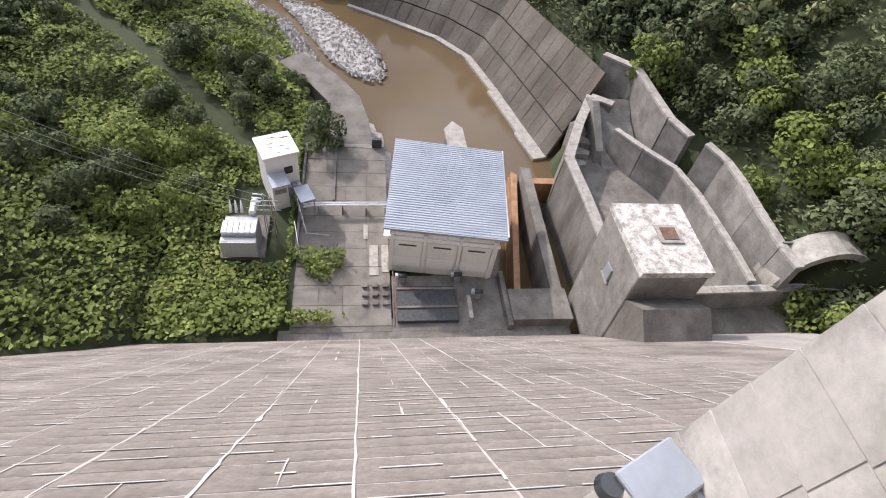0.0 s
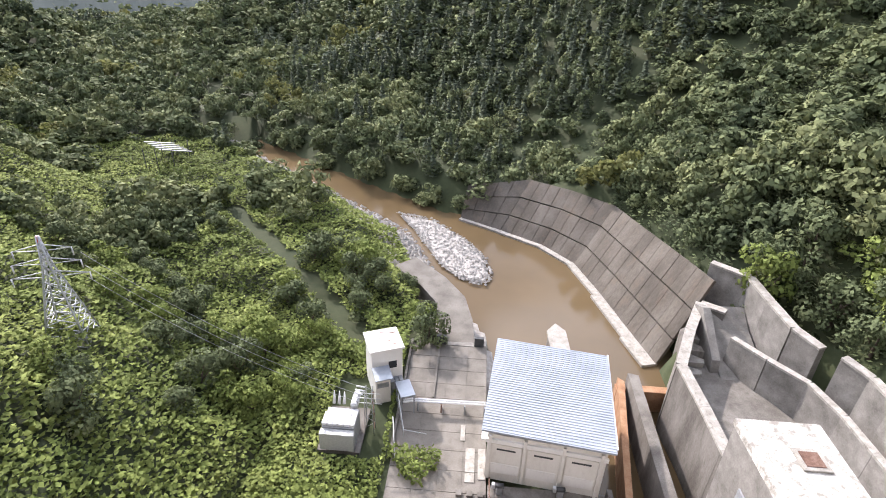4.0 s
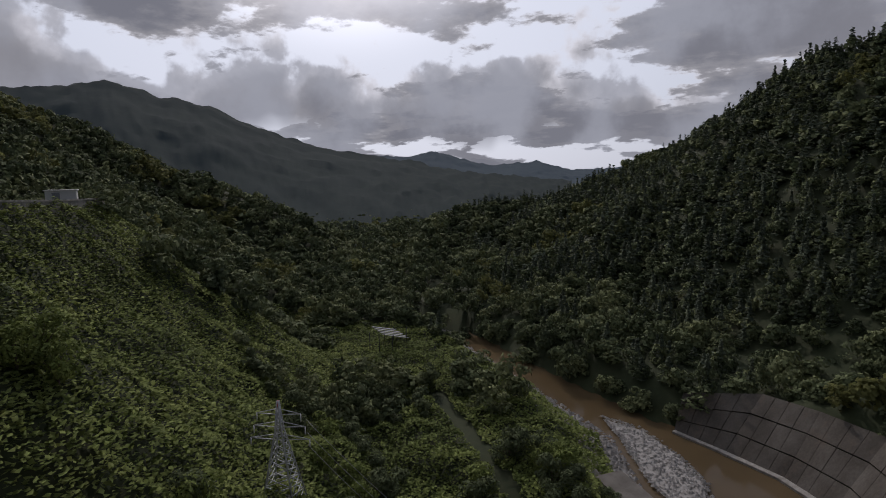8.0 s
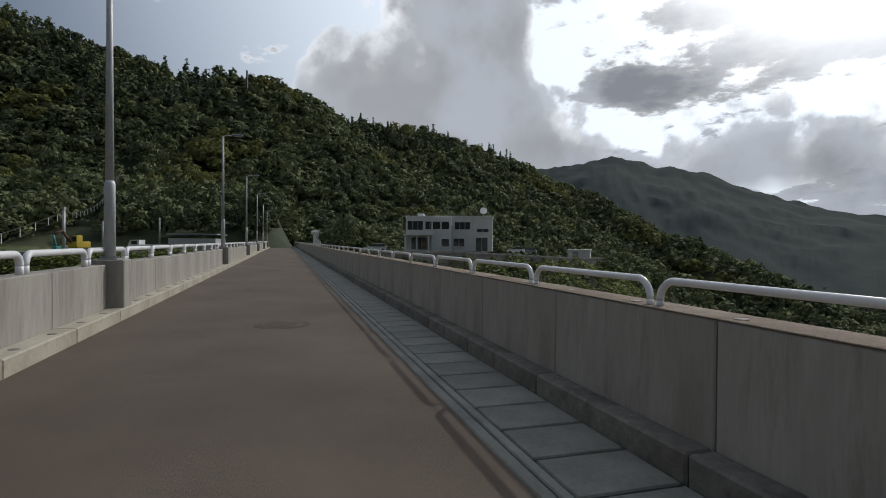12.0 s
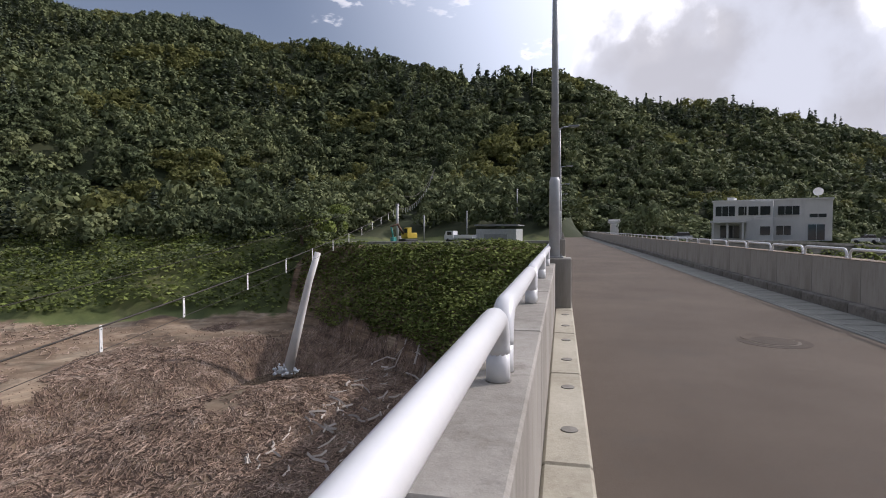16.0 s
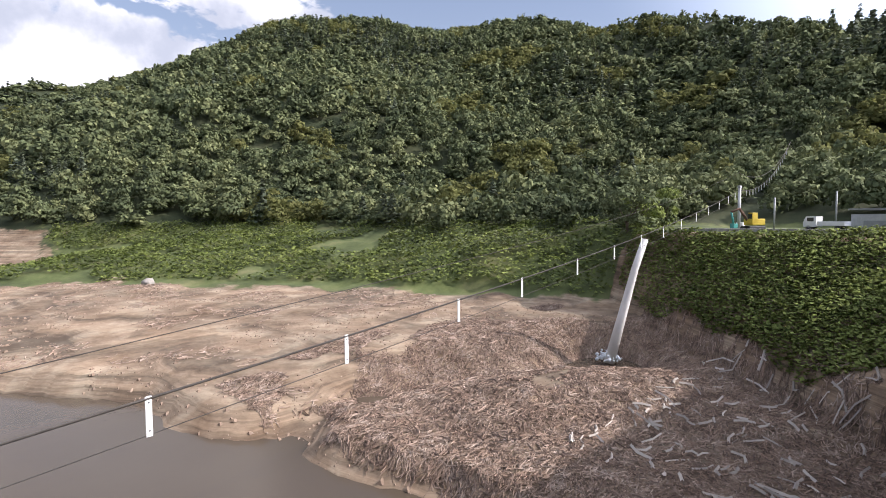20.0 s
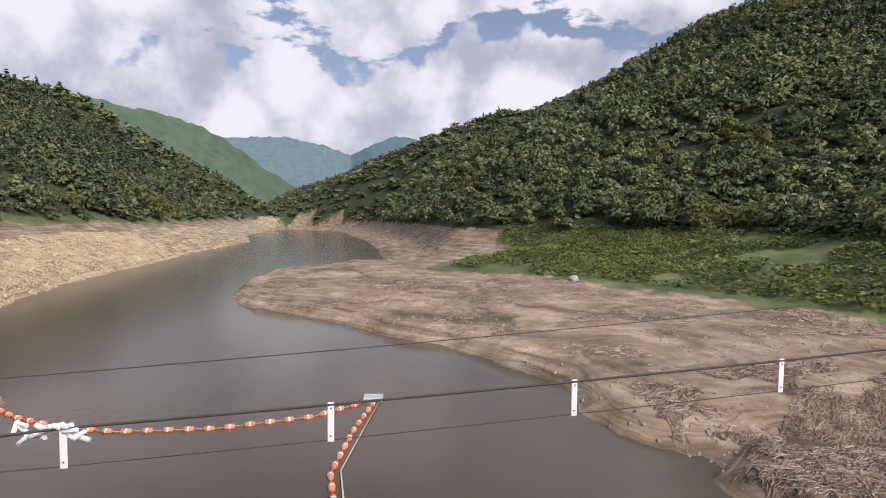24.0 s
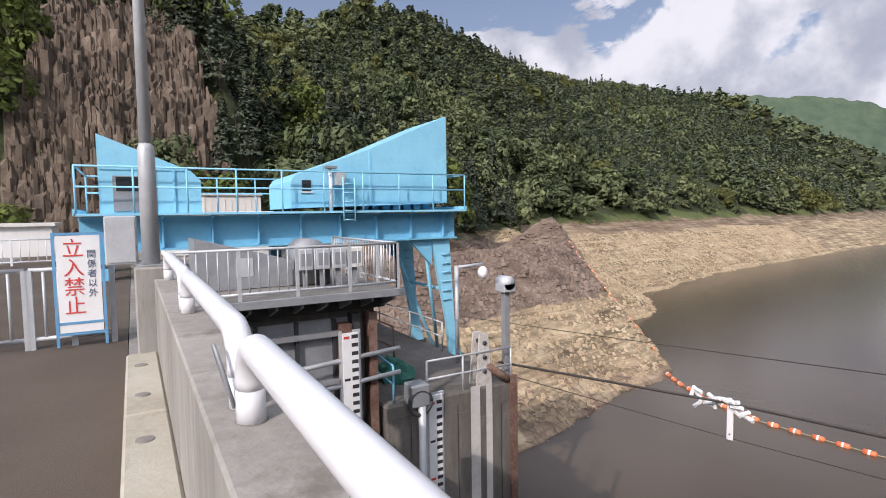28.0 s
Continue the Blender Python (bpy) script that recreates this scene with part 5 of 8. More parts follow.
wall_run("left_wall", [(-37.0, -52.6, -56), (-36.8, -58, -56.4), (-36.6, -66, -56.2), (-35.8, -74.8, -55.6), (-40.0, -84, -55), (-44.7, -92.8, -54.8), (-48.4, -90.0, -54.6)], OLD_CONCRETE, chute, 1.4, -72)
prism("chute_floor", [(-37, -50.5), (-54.8, -46.5), (-54.6, -66), (-48, -78), (-50, -97), (-42, -92), (-38, -76)], -68, -60.4, OLD_CONCRETE, chute)
prism("flip_wall", [(-79.5, -60.4), (-91.5, -60.4), (-91.5, -54.0), (-88.5, -52.8), (-80.0, -58.0)], -44.6, -43.2, ROUGH_FORM, chute, "pale sloping end wall", axis="x")
prism("flip_floor", [(-78.0, -60.4), (-92.0, -60.4), (-92.0, -54.5), (-88.0, -57.0)], -52.4, -44.6, ROUGH_FORM, chute, axis="x")
prism("nose_floor", [(-37.5, -76), (-44.4, -91.6), (-47.6, -89.4), (-46.2, -82.4), (-41.5, -76)], -72, -60.6, OLD_CONCRETE, chute)
for k in range(5):
    u = 0.16 + 0.17 * k
    prism("ledge", [(-36.9 - 7.6 * u, -75.4 - 16.2 * u), (-37.9 - 7.6 * u, -78.0 - 16.2 * u), (-40.6 - 6.8 * u, -77.0 - 14.2 * u), (-40.2 - 6.8 * u, -76.0 - 14.2 * u)], -60.6, -59.9 + 0.55 * k, PALE_CONCRETE, chute)
ap = thing("apron_wall", "low concrete apron wall at the toe of the dam", "wall", 0, 0, 0, kind="structure")
wall_run("wall", [(-40.6, -45.8, -55.5), (-49, -45.6, -55), (-58, -45.8, -55), (-68, -46.0, -55), (-80, -46.2, -55)], ROUGH_FORM, ap, 1.0, -66)
prism("apron", [(-41, -36), (-82, -36), (-82, -45.4), (-41, -45.2)], -68, -58.5, OLD_CONCRETE, ap)
tube("hand_rail", [(-49, -45.6, -54.0), (-80, -46.2, -54.0)], 0.05, GALV, ap, 6)
for k in range(12):
    tube("rail_post", [(-49.5 - 2.7 * k, -45.7, -54.7), (-49.5 - 2.7 * k, -45.7, -54.0)], 0.04, GALV, ap, 6)
shell = thing("intake_hood", "curved concrete hood over a tunnel mouth", "hood", -66, -47.6, -56)
bm = bmesh.new()
prev = None
for k in range(15):
    a = math.pi * k / 14
    ring = [bm.verts.new((-7.6 * math.cos(a) * s, yy, 0.5 + 8.2 * math.sin(a) * s)) for s, yy in ((1.0, 1.6), (1.0, -2.6), (0.86, -2.6), (0.86, 1.6))]
    if prev:
        for i in range(4):
            bm.faces.new((prev[i], prev[(i + 1) % 4], ring[(i + 1) % 4], ring[i]))
    prev = ring
bmesh.ops.recalc_face_normals(bm, faces=bm.faces)
part("arch", bm, PALE_CONCRETE, shell)
box("rear_wall", -6.6, 6.6, -2.5, -2.2, 0, 6.6, OLD_CONCRETE, shell)

# revetment of the far bank, panel by panel
rev = thing("revetment", "high stained concrete revetment of cast panels along the river", "revetment", 0, 0, 0, kind="structure")
foot = [(-39.2, -92, -70.5), (-36.7, -101, -70.5), (-32.5, -117, -70.5), (-28, -131.5, -70.5), (-20.3, -141, -70.5), (-8.5, -149, -70.5), (3.5, -156.2, -70.5)]
top = [(-47.5, -95, -51.0), (-46.0, -104, -52.0), (-42.5, -122, -54.0), (-38.5, -138.5, -55.2), (-28.5, -151, -56.3), (-17.5, -160.5, -57.5), (1.5, -165.0, -62.0)]


def quad_slab(name, a, b, c, d, thick, mat, parent):
    a, b, c, d = (Vector(v) for v in (a, b, c, d))
    n = (b - a).cross(d - a).normalized() * thick
    return finish(name, [tuple(v) for v in (a, b, c, d, a - n, b - n, c - n, d - n)], [(0, 1, 2, 3), (7, 6, 5, 4), (0, 4, 5, 1), (1, 5, 6, 2), (2, 6, 7, 3), (3, 7, 4, 0)], mat, parent)


for i in range(6):
    f0, f1, t0, t1 = (Vector(v) for v in (foot[i], foot[i + 1], top[i], top[i + 1]))
    n = max(1, round((f1 - f0).length / 3.4))
    for k in range(n):
        ua, ub = (k + 0.016) / n, (k + 0.984) / n
        fa, fb, ta, tb = f0.lerp(f1, ua), f0.lerp(f1, ub), t0.lerp(t1, ua), t0.lerp(t1, ub)
        for j, (va, vb) in enumerate(((0, 0.332), (0.345, 0.665), (0.678, 1.0))):
            out = (fb - fa).cross(ta - fa).normalized() * (0.25 * (1 - 0.5 * j) + rnd.uniform(-0.04, 0.06))
            quad_slab("wall_panel", fa.lerp(ta, va) + out, fb.lerp(tb, va) + out, fb.lerp(tb, vb) + out, fa.lerp(ta, vb) + out, 0.6, REVET, rev)
for i in range(6):
    f0, f1 = Vector(foot[i]), Vector(foot[i + 1])
    d = (f1 - f0).normalized()
    nn = Vector((-d.y, d.x, 0))
    if nn.x < 0:
        nn = -nn
    w = (3.0, 2.4, 1.6, 1.2, 1.0, 0.8)[i]
    prism("footing", [tuple((f0 - nn * 0.5)[:2]), tuple((f1 - nn * 0.5)[:2]), tuple((f1 + nn * w)[:2]), tuple((f0 + nn * w)[:2])], -72, -69.4, PALE_CONCRETE, rev)

# gravel bar in the river
def pebbles(name, n, outline, z0, smin, smax_, mat, label):
    r = np.random.RandomState(3)
    vs, fs = [], []
    xs_, ys_ = [p[0] for p in outline], [p[1] for p in outline]
    cnt = 0
    while cnt < n:
        x, y = r.uniform(min(xs_), max(xs_)), r.uniform(min(ys_), max(ys_))
        inside = False
        for (xa, ya), (xb, yb) in zip(outline, outline[1:] + outline[:1]):
            if (ya > y) != (yb > y) and x < (xb - xa) * (y - ya) / (yb - ya) + xa:
                inside = not inside
        if not inside:
            continue
        cnt += 1
        s = r.uniform(smin, smax_)
        i0 = len(vs)
        zz = z0 + r.uniform(-0.1, 0.25)
        q = r.uniform(0.7, 1.3, 6)
        vs += [(x + s * q[0], y, zz), (x, y + s * q[1], zz), (x - s * q[2], y, zz), (x, y - s * q[3], zz), (x, y, zz + s * 0.7 * q[4]), (x, y, zz - s * 0.5)]
        fs += [(i0, i0 + 1, i0 + 4), (i0 + 1, i0 + 2, i0 + 4), (i0 + 2, i0 + 3, i0 + 4), (i0 + 3, i0, i0 + 4)]
    ob = finish(name, vs, fs, mat)
    return tagged(ob, label, "gravel", kind="stuff")


bar = [(24, -158), (17, -147), (12, -136), (7, -126), (1, -119), (-4.6, -117.5), (-6.6, -122), (-5.0, -132), (2, -144), (12, -155)]
bm = bmesh.new()
lo = [bm.verts.new((x * 1.02, y * 1.005, RIVER_Z - 0.6)) for x, y in bar]
mid = sum((Vector(v.co) for v in lo), Vector()) / len(lo)
hi = [bm.verts.new((mid.x + (x - mid.x) * 0.82, mid.y + (y - mid.y) * 0.86, RIVER_Z + 0.55)) for x, y in bar]
bm.faces.new(hi)
for i in range(len(bar)):
    bm.faces.new((lo[i], lo[(i + 1) % len(bar)], hi[(i + 1) % len(bar)], hi[i]))
bmesh.ops.recalc_face_normals(bm, faces=bm.faces)
gb = part("gravel_bar", bm, GRAVEL)
tagged(gb, "pale gravel bar in the muddy river", "gravel", kind="structure")
pebbles("bar_stones", 1500, bar, RIVER_Z + 0.45, 0.15, 0.55, GRAVEL, "rounded pale stones of the gravel bar")
pebbles("bank_stones", 2600, [(4, -113), (18, -144), (40, -164), (76, -194), (120, -238), (126, -230), (82, -184), (46, -156), (26, -138), (12, -112)], -69.0, 0.2, 0.8, GRAVEL, "pale boulders and stones along the river bank")

# switchyard building and transformer beside the yard
sw = thing("switchgear_house", "tall white switchgear house with a stained flat roof", "building", 13.2, -74.8, YARD_Z, 23)
box("wall", -2.6, 2.6, -2.5, 2.5, 0, 9.0, WHITE_WALL, sw, 0.03)
prism("roof", [(-2.9, -2.9), (2.9, -2.9), (2.9, 2.8), (-2.9, 2.8)], 9.0, 9.35, WHITE_WALL, sw, "white roof with rust stains")
for k in range(14):
    x, y = rnd.uniform(-2.5, 1.2), rnd.uniform(-2.2, 2.0)
    box("rust_stain", x, x + rnd.uniform(0.4, 1.4), y, y + rnd.uniform(0.06, 0.2), 9.35, 9.356, RUST, sw)
box("window", -1.6, -0.2, 2.5, 2.56, 5.2, 6.6, GLASS_DARK, sw)
box("lean_to_roof", -0.1, 2.8, 2.5, 5.6, 6.5, 6.72, ROOF_METAL, sw, 0.02, "pale blue metal lean-to roof", Matrix.Rotation(radians(-5), 4, "X"))
box("lean_to_wall", 0.1, 2.6, 2.52, 5.0, 0, 5.9, CREAM_WALL, sw)
box("louvre", 0.4, 2.3, 5.0, 5.06, 3.6, 4.6, GREY_STEEL, sw)
box("canopy", -3.0, -0.6, 5.2, 9.0, 4.3, 4.5, ROOF_METAL, sw, 0.02, "pale blue metal canopy")
for x in (-2.8, -0.8):
    for y in (5.4, 8.8):
        box("canopy_post", x - 0.08, x + 0.08, y - 0.08, y + 0.08, 0, 4.3, GREY_STEEL, sw)
for k in range(3):
    box("switch_cubicle", -2.4 + 0.75 * k, -1.75 + 0.75 * k, 2.7, 3.9, 0.3, 3.4, GREY_STEEL, sw, 0.03)
tr = thing("transformer", "grey power transformer with radiators and bushings", "transformer", 17.4, -62.2, YARD_Z)
box("pad", -3.2, 3.2, -5.4, 3.6, 0, 0.8, OLD_CONCRETE, tr)
box("tank", -2.4, 2.4, -1.2, 2.8, 0.8, 4.8, GREY_STEEL, tr, 0.1)
for k in range(7):
    box("radiator_fin", -2.5, 2.5, 2.95 + 0.16 * k, 3.03 + 0.16 * k, 1.4, 4.6, GALV, tr)
for k in range(6):
    box("cooler_cell", -2.4 + 0.82 * k, -1.66 + 0.82 * k, 0.2, 2.6, 4.8, 5.3, WHITE_STEEL, tr, 0.06)
box("conservator", -2.0, -0.9, -4.6, -1.3, 4.2, 5.5, GALV, tr, 0.3)
for k in range(3):
    tube("bushing", [(0.2 + 0.8 * k, -2.2, 4.6), (0.2 + 0.8 * k, -2.6, 5.6), (0.2 + 0.8 * k, -2.8, 6.6)], 0.2, WHITE_STEEL, tr, 8, radii=[0.26, 0.18, 0.06])
for k in range(3):
    tube("insulator", [(-2.6, -3.0 - 0.8 * k, 6.0), (-1.2, -3.0 - 0.8 * k, 6.2)], 0.12, WHITE_STEEL, tr, 8)
fr = thing("steel_gantry", "small lattice steel gantry carrying the line wires", "gantry", 13.5, -63.5, YARD_Z)
for x in (-0.7, 0.7):
    for y in (-0.7, 0.7):
        tube("post", [(x, y, 0.2), (x * 0.7, y * 0.7, 9.0)], 0.07, GREY_STEEL, fr, 6)
for k in range(8):
    s = 1 if k % 2 else -1
    tube("brace", [(-0.7 * s, -0.65, 0.4 + k * 1.05), (0.7 * s, -0.62, 1.45 + k * 1.05)], 0.05, GREY_STEEL, fr, 5)
    tube("brace", [(-0.65, -0.7 * s, 0.4 + k * 1.05), (-0.62, 0.7 * s, 1.45 + k * 1.05)], 0.05, RUST, fr, 5)
for y in (-1.6, 0, 1.6):
    tube("cross_arm", [(-1.8, y * 0.4, 7.0 + y), (2.0, y * 0.4, 7.0 + y)], 0.07, GALV, fr, 6)
pb = thing("pipe_bridge", "two white pipes on a low bridge to the powerhouse", "pipe bridge", 0, -68.6, YARD_Z)
for k in range(2):
    tube("pipe", [(8.8, 1.6 - 0.5 * k, 3.4), (7.6, 0.2 - 0.5 * k, 2.4), (6.8, -0.5 * k, 2.2), (-4.9, -0.5 * k - 0.4, 2.2)], 0.17, WHITE_STEEL, pb, 8)
for x in (6.6, 2.8, -1.0, -4.2):
    box("trestle", x - 0.1, x + 0.1, -0.9, 0.3, 0.36, 2.05, RUST if x == 2.8 else GREY_STEEL, pb)
st = thing("stair_rail", "galvanised handrail of the stairs beside the switchyard", "hand rail", 7.6, -62, YARD_Z)
tube("top_rail", [(2.2, -6, 4.2), (0.6, -1.0, 1.6), (-3.0, -0.6, 1.5)], 0.07, GALV, st, 6)
tube("top_rail", [(2.4, -2, 3.2), (1.2, 4.0, 1.2)], 0.07, GALV, st, 6)
for k in range(6):
    tube("post", [(2.2 - 0.32 * k, -6 + k, 0.4), (2.2 - 0.32 * k, -6 + k, 4.1 - 0.5 * k)], 0.05, GALV, st, 6)

# pylon on the bank
pyl = thing("pylon", "lattice steel transmission pylon with a red and white top", "pylon", 55.5, -61.5, float(on_ground(np.array(55.5), np.array(-61.5))) - 0.5, 20)
PH = -31.5 - pyl.location.z


def pyl_w(h):
    return 2.6 - 2.1 * min(1.0, h / (PH * 0.72)) if h < PH * 0.72 else 0.5 - 0.4 * (h - PH * 0.72) / (PH * 0.28)


for sx in (-1, 1):
    for sy in (-1, 1):
        tube("leg", [(sx * pyl_w(h), sy * pyl_w(h), h) for h in (0, PH * 0.36, PH * 0.72, PH)], 0.13, GALV, pyl, 5)
lev = [PH * k / 13 for k in range(14)]
for a, b in zip(lev, lev[1:]):
    mat = RED_PAINT if a > PH * 0.86 else GALV
    for sx, sy, ex, ey in ((-1, -1, 1, -1), (1, -1, 1, 1), (1, 1, -1, 1), (-1, 1, -1, -1)):
        tube("brace", [(sx * pyl_w(a), sy * pyl_w(a), a), (ex * pyl_w(b), ey * pyl_w(b), b)], 0.075, mat, pyl, 4)
        tube("brace", [(ex * pyl_w(a), ey * pyl_w(a), a), (sx * pyl_w(b), sy * pyl_w(b), b)], 0.075, mat, pyl, 4)
for h, L_ in ((PH * 0.64, 4.6), (PH * 0.76, 4.0), (PH * 0.88, 3.4)):
    for s in (-1, 1):
        tube("cross_arm", [(0, 0, h + 0.8), (s * L_, 0, h)], 0.07, GALV, pyl, 5)
        tube("cross_arm", [(0, 0, h - 0.2), (s * L_, 0, h)], 0.07, GALV, pyl, 5)
        tube("insulator", [(s * L_, 0, h), (s * L_, 0, h - 1.2)], 0.1, WHITE_STEEL, pyl, 5)


def cable_run(name, a, b, sag, r, label, mat=None, n=18, group=""):
    a, b = Vector(a), Vector(b)
    pts = [a.lerp(b, k / n) - Vector((0, 0, 4 * sag * (k / n) * (1 - k / n))) for k in range(n + 1)]
    ob = tube(name, pts, r, mat or CABLE, None, 5)
    return tagged(ob, label, "cable", group)


for k, h in enumerate((0.64, 0.76, 0.88)):
    cable_run("power_line", (55.5 - 3.5, -61.5 - 2, pyl.location.z + PH * h - 1.2), (13.5, -63.5, YARD_Z + 5.6 + 1.6 * k), 2.0, 0.03, "thin sagging power line from the pylon to the switchyard", GREY_STEEL, group="power lines")
stn = thing("bank_frame", "dark steel frames on the wooded bank", "frame", 101, -167, float(on_ground(np.array(101.0), np.array(-167.0))) + 2)
for k in range(5):
    box("frame_panel", -6, 5 - k * 0.4, -5 + 2.6 * k, -3.6 + 2.6 * k, 2.0 + 0.9 * k, 2.2 + 0.9 * k, GREY_STEEL, stn, m=Matrix.Rotation(radians(12), 4, "X"))
for x in (-5.5, 0, 4.0):
    for y in (-4, 6):
        tube("post", [(x, y, -4), (x, y, 5)], 0.12, DARK_STEEL, stn, 6)

# ------------------------------------------------------------------ west end of the crest
deck = thing("west_deck", "concrete deck at the spillway end of the crest", "deck", kind="structure")
box("deck_slab", -48, -5.02, 2.67, 3.35, -0.30, 0.0, CONCRETE, deck)
box("deck_slab", -48, -5.02, -6.8, -1.71, -0.30, -0.004, CONCRETE, deck)
box("parapet", -48, -5.0, -6.85, -6.5, -0.004, 1.04, PALE_CONCRETE, deck)


def bar_fence(name, label, x0, y0, x1, y1, z, h, n, mat, bar=0.016, group="", post_every=6, slats=False):
    """Rails and upright bars from one point to another."""
    t = thing(name, label, "fence", x0, y0, z, math.degrees(math.atan2(y1 - y0, x1 - x0)), group)
    L_ = math.hypot(x1 - x0, y1 - y0)
    for zz in (h, 0.14):
        tube("rail", [(0, 0, zz), (L_, 0, zz)], 0.03, mat, t, 8)
    for k in range(n + 1):
        x = L_ * k / n
        if k % post_every == 0:
            box("post", x - 0.035, x + 0.035, -0.035, 0.035, 0, h + 0.0, mat, t)
        else:
            tube("bar", [(x, 0, 0.14), (x, 0, h)], bar, mat, t, 6)
    return t


bar_fence("barrier_fence", "grey steel barrier fence across the crest road", -7.0, -2.6, -7.0, 1.5, 0.0, 1.08, 24, GALV, 0.022)
bar_fence("barrier_gate", "grey steel barrier gate with a latch box", -7.0, 1.55, -7.0, 2.5, 0.0, 1.08, 6, GALV, 0.022, post_every=3)
cab = thing("control_cabinet", "grey steel control cabinet fixed to the lamp post", "cabinet", -6.0, 2.74, 1.17)
box("body", -0.16, 0.16, -0.26, 0.1, 0.0, 0.62, GALV, cab, 0.015)
box("door", 0.162, 0.175, -0.23, 0.07, 0.04, 0.58, GALV, cab)

sign = thing("warning_sign", "white upright warning board with red and navy Japanese writing", "sign", -6.86, 1.98, 0.0, 90)
for s in (-0.28, 0.28):
    box("leg", s - 0.018, s + 0.018, -0.018, 0.018, 0.0, 1.46, BLUE_PAINT, sign)
for zz in (1.44, 0.16, 0.30):
    box("frame_bar", -0.262, 0.262, -0.016, 0.016, zz - 0.016, zz + 0.016, BLUE_PAINT, sign)
board = box("board", -0.25, 0.25, -0.010, 0.006, 0.18, 1.42, WHITE_BOARD, sign)


def lettering(text, size, x, z, mat, parent, y=-0.014):
    cu = bpy.data.curves.new("letter", "FONT")
    cu.body, cu.size, cu.extrude = text, size, 0.002
    cu.align_x, cu.align_y = "CENTER", "CENTER"
    tmp = bpy.data.objects.new("letter", cu)
    scene.collection.objects.link(tmp)
    bpy.context.view_layer.update()
    me = bpy.data.meshes.new_from_object(tmp.evaluated_get(bpy.context.evaluated_depsgraph_get()))
    bpy.data.objects.remove(tmp)
    me.materials.clear()
    me.materials.append(mat)
    ob = new("letter", me)
    ob.parent = parent
    ob.matrix_basis = pose(x, y, z, 90, 0, 0)
    return ob


# the board faces east along the road: its own x runs along world +y, front towards -y of the board
for k, ch in enumerate("立入禁止"):
    lettering(ch, 0.25, -0.06, 1.24 - 0.245 * k, RED_PAINT, board)
for k, ch in enumerate("関係者以外"):
    lettering(ch, 0.115, 0.15, 1.17 - 0.125 * k, NAVY_PAINT, board)
sign.matrix_basis = pose(-6.84, 2.13, 0.02, 0, 0, 90) @ Matrix.Diagonal((1, 1, 1.07, 1))

# pier of the intake with its deck
pier2 = thing("intake_pier", "weathered concrete intake pier standing in the reservoir", "pier", 0, 0, 0, kind="structure")
box("low_block", -22, -10.0, 8.0, 12.0, -30, -3.0, OLD_CONCRETE, pier2, 0.05)
box("high_block", -22, -10.6, 3.36, 7.98, -30, -0.55, OLD_CONCRETE, pier2)
box("deck_slab", -22, -9.6, 3.36, 8.35, -0.17, -0.02, CONCRETE, pier2, 0.02)
box("edge_channel", -9.64, -9.56, 3.36, 8.38, -0.18, -0.005, GREY_STEEL, pier2, 0.01)
for k in range(9):
    prism("deck_bracket", [(-10.4, -0.172), (-9.66, -0.172), (-9.66, -0.26), (-10.4, -0.50)], 3.7 + 0.55 * k, 3.76 + 0.55 * k, GREY_STEEL, pier2, axis="y")
box("deck_beam", -22, -10.4, 3.5, 8.2, -0.55, -0.172, DARK_STEEL, pier2)
for k in range(8):
    box("pile_strip", -10.0 + 0.002, -9.96, 8.2 + 0.47 * k, 8.62 + 0.47 * k, -20, -3.3 - 0.25 * (k % 3), OLD_CONCRETE, pier2)
box("lime_run", -9.958, -9.95, 10.45, 10.75, -9.5, -2.9, CALCITE, pier2)
box("lime_run", -9.958, -9.95, 10.95, 11.15, -8.2, -2.9, CALCITE, pier2)
box("steel_edge", -10.02, -9.9, 11.75, 11.98, -20, -2.8, RUST, pier2)
gate_ = thing("intake_gate", "dark grey steel intake gate with ribs in rusty guides", "gate", -10.45, 3.6, -6.2)
box("skin", 0.0, 0.08, 0.0, 3.6, 0, 5.5, GREY_STEEL, gate_)
for k in range(5):
    box("rib", 0.08, 0.28, 0.0, 3.6, 0.5 + 1.15 * k, 0.62 + 1.15 * k, GREY_STEEL, gate_)
for k in range(4):
    box("stiffener", 0.08, 0.2, 0.5 + 0.9 * k, 0.58 + 0.9 * k, 0, 5.5, DARK_STEEL, gate_)
for y in (-0.2, 3.62, 4.05):
    box("guide", 0.0, 0.36, y, y + 0.2, -2.0, 5.6, RUST if y > 3.7 else DARK_STEEL, gate_)
box("chain_box", 0.1, 0.5, 3.3, 3.55, 3.4, 5.4, RUST, gate_)
for z in (-1.9, -2.5):
    tube("ledge_pipe", [(-10.0, 3.5, z), (-10.0, 8.4, z + 0.35)], 0.06, GALV, pier2, 8)

bar_fence("deck_fence", "galvanised bar railing round the intake deck", -9.7, 3.45, -9.7, 8.25, 0.0, 1.07, 24, GALV, 0.016, "deck fences")
bar_fence("deck_fence", "galvanised bar railing round the intake deck", -9.7, 8.25, -14.5, 8.25, 0.0, 1.07, 24, GALV, 0.016, "deck fences")
box_u = thing("winch_housing", "grey sheet-steel winch housing with a sloping top", "machine", -12.2, 4.0, 0.0)
prism("housing", [(0.0, 0.0), (2.3, 0.0), (2.3, 0.62), (0.0, 1.25)], -0.9, 0.5, GREY_STEEL, box_u, axis="x")
box("door", 0.502, 0.52, 0.9, 1.3, 0.3, 0.75, GALV, box_u)
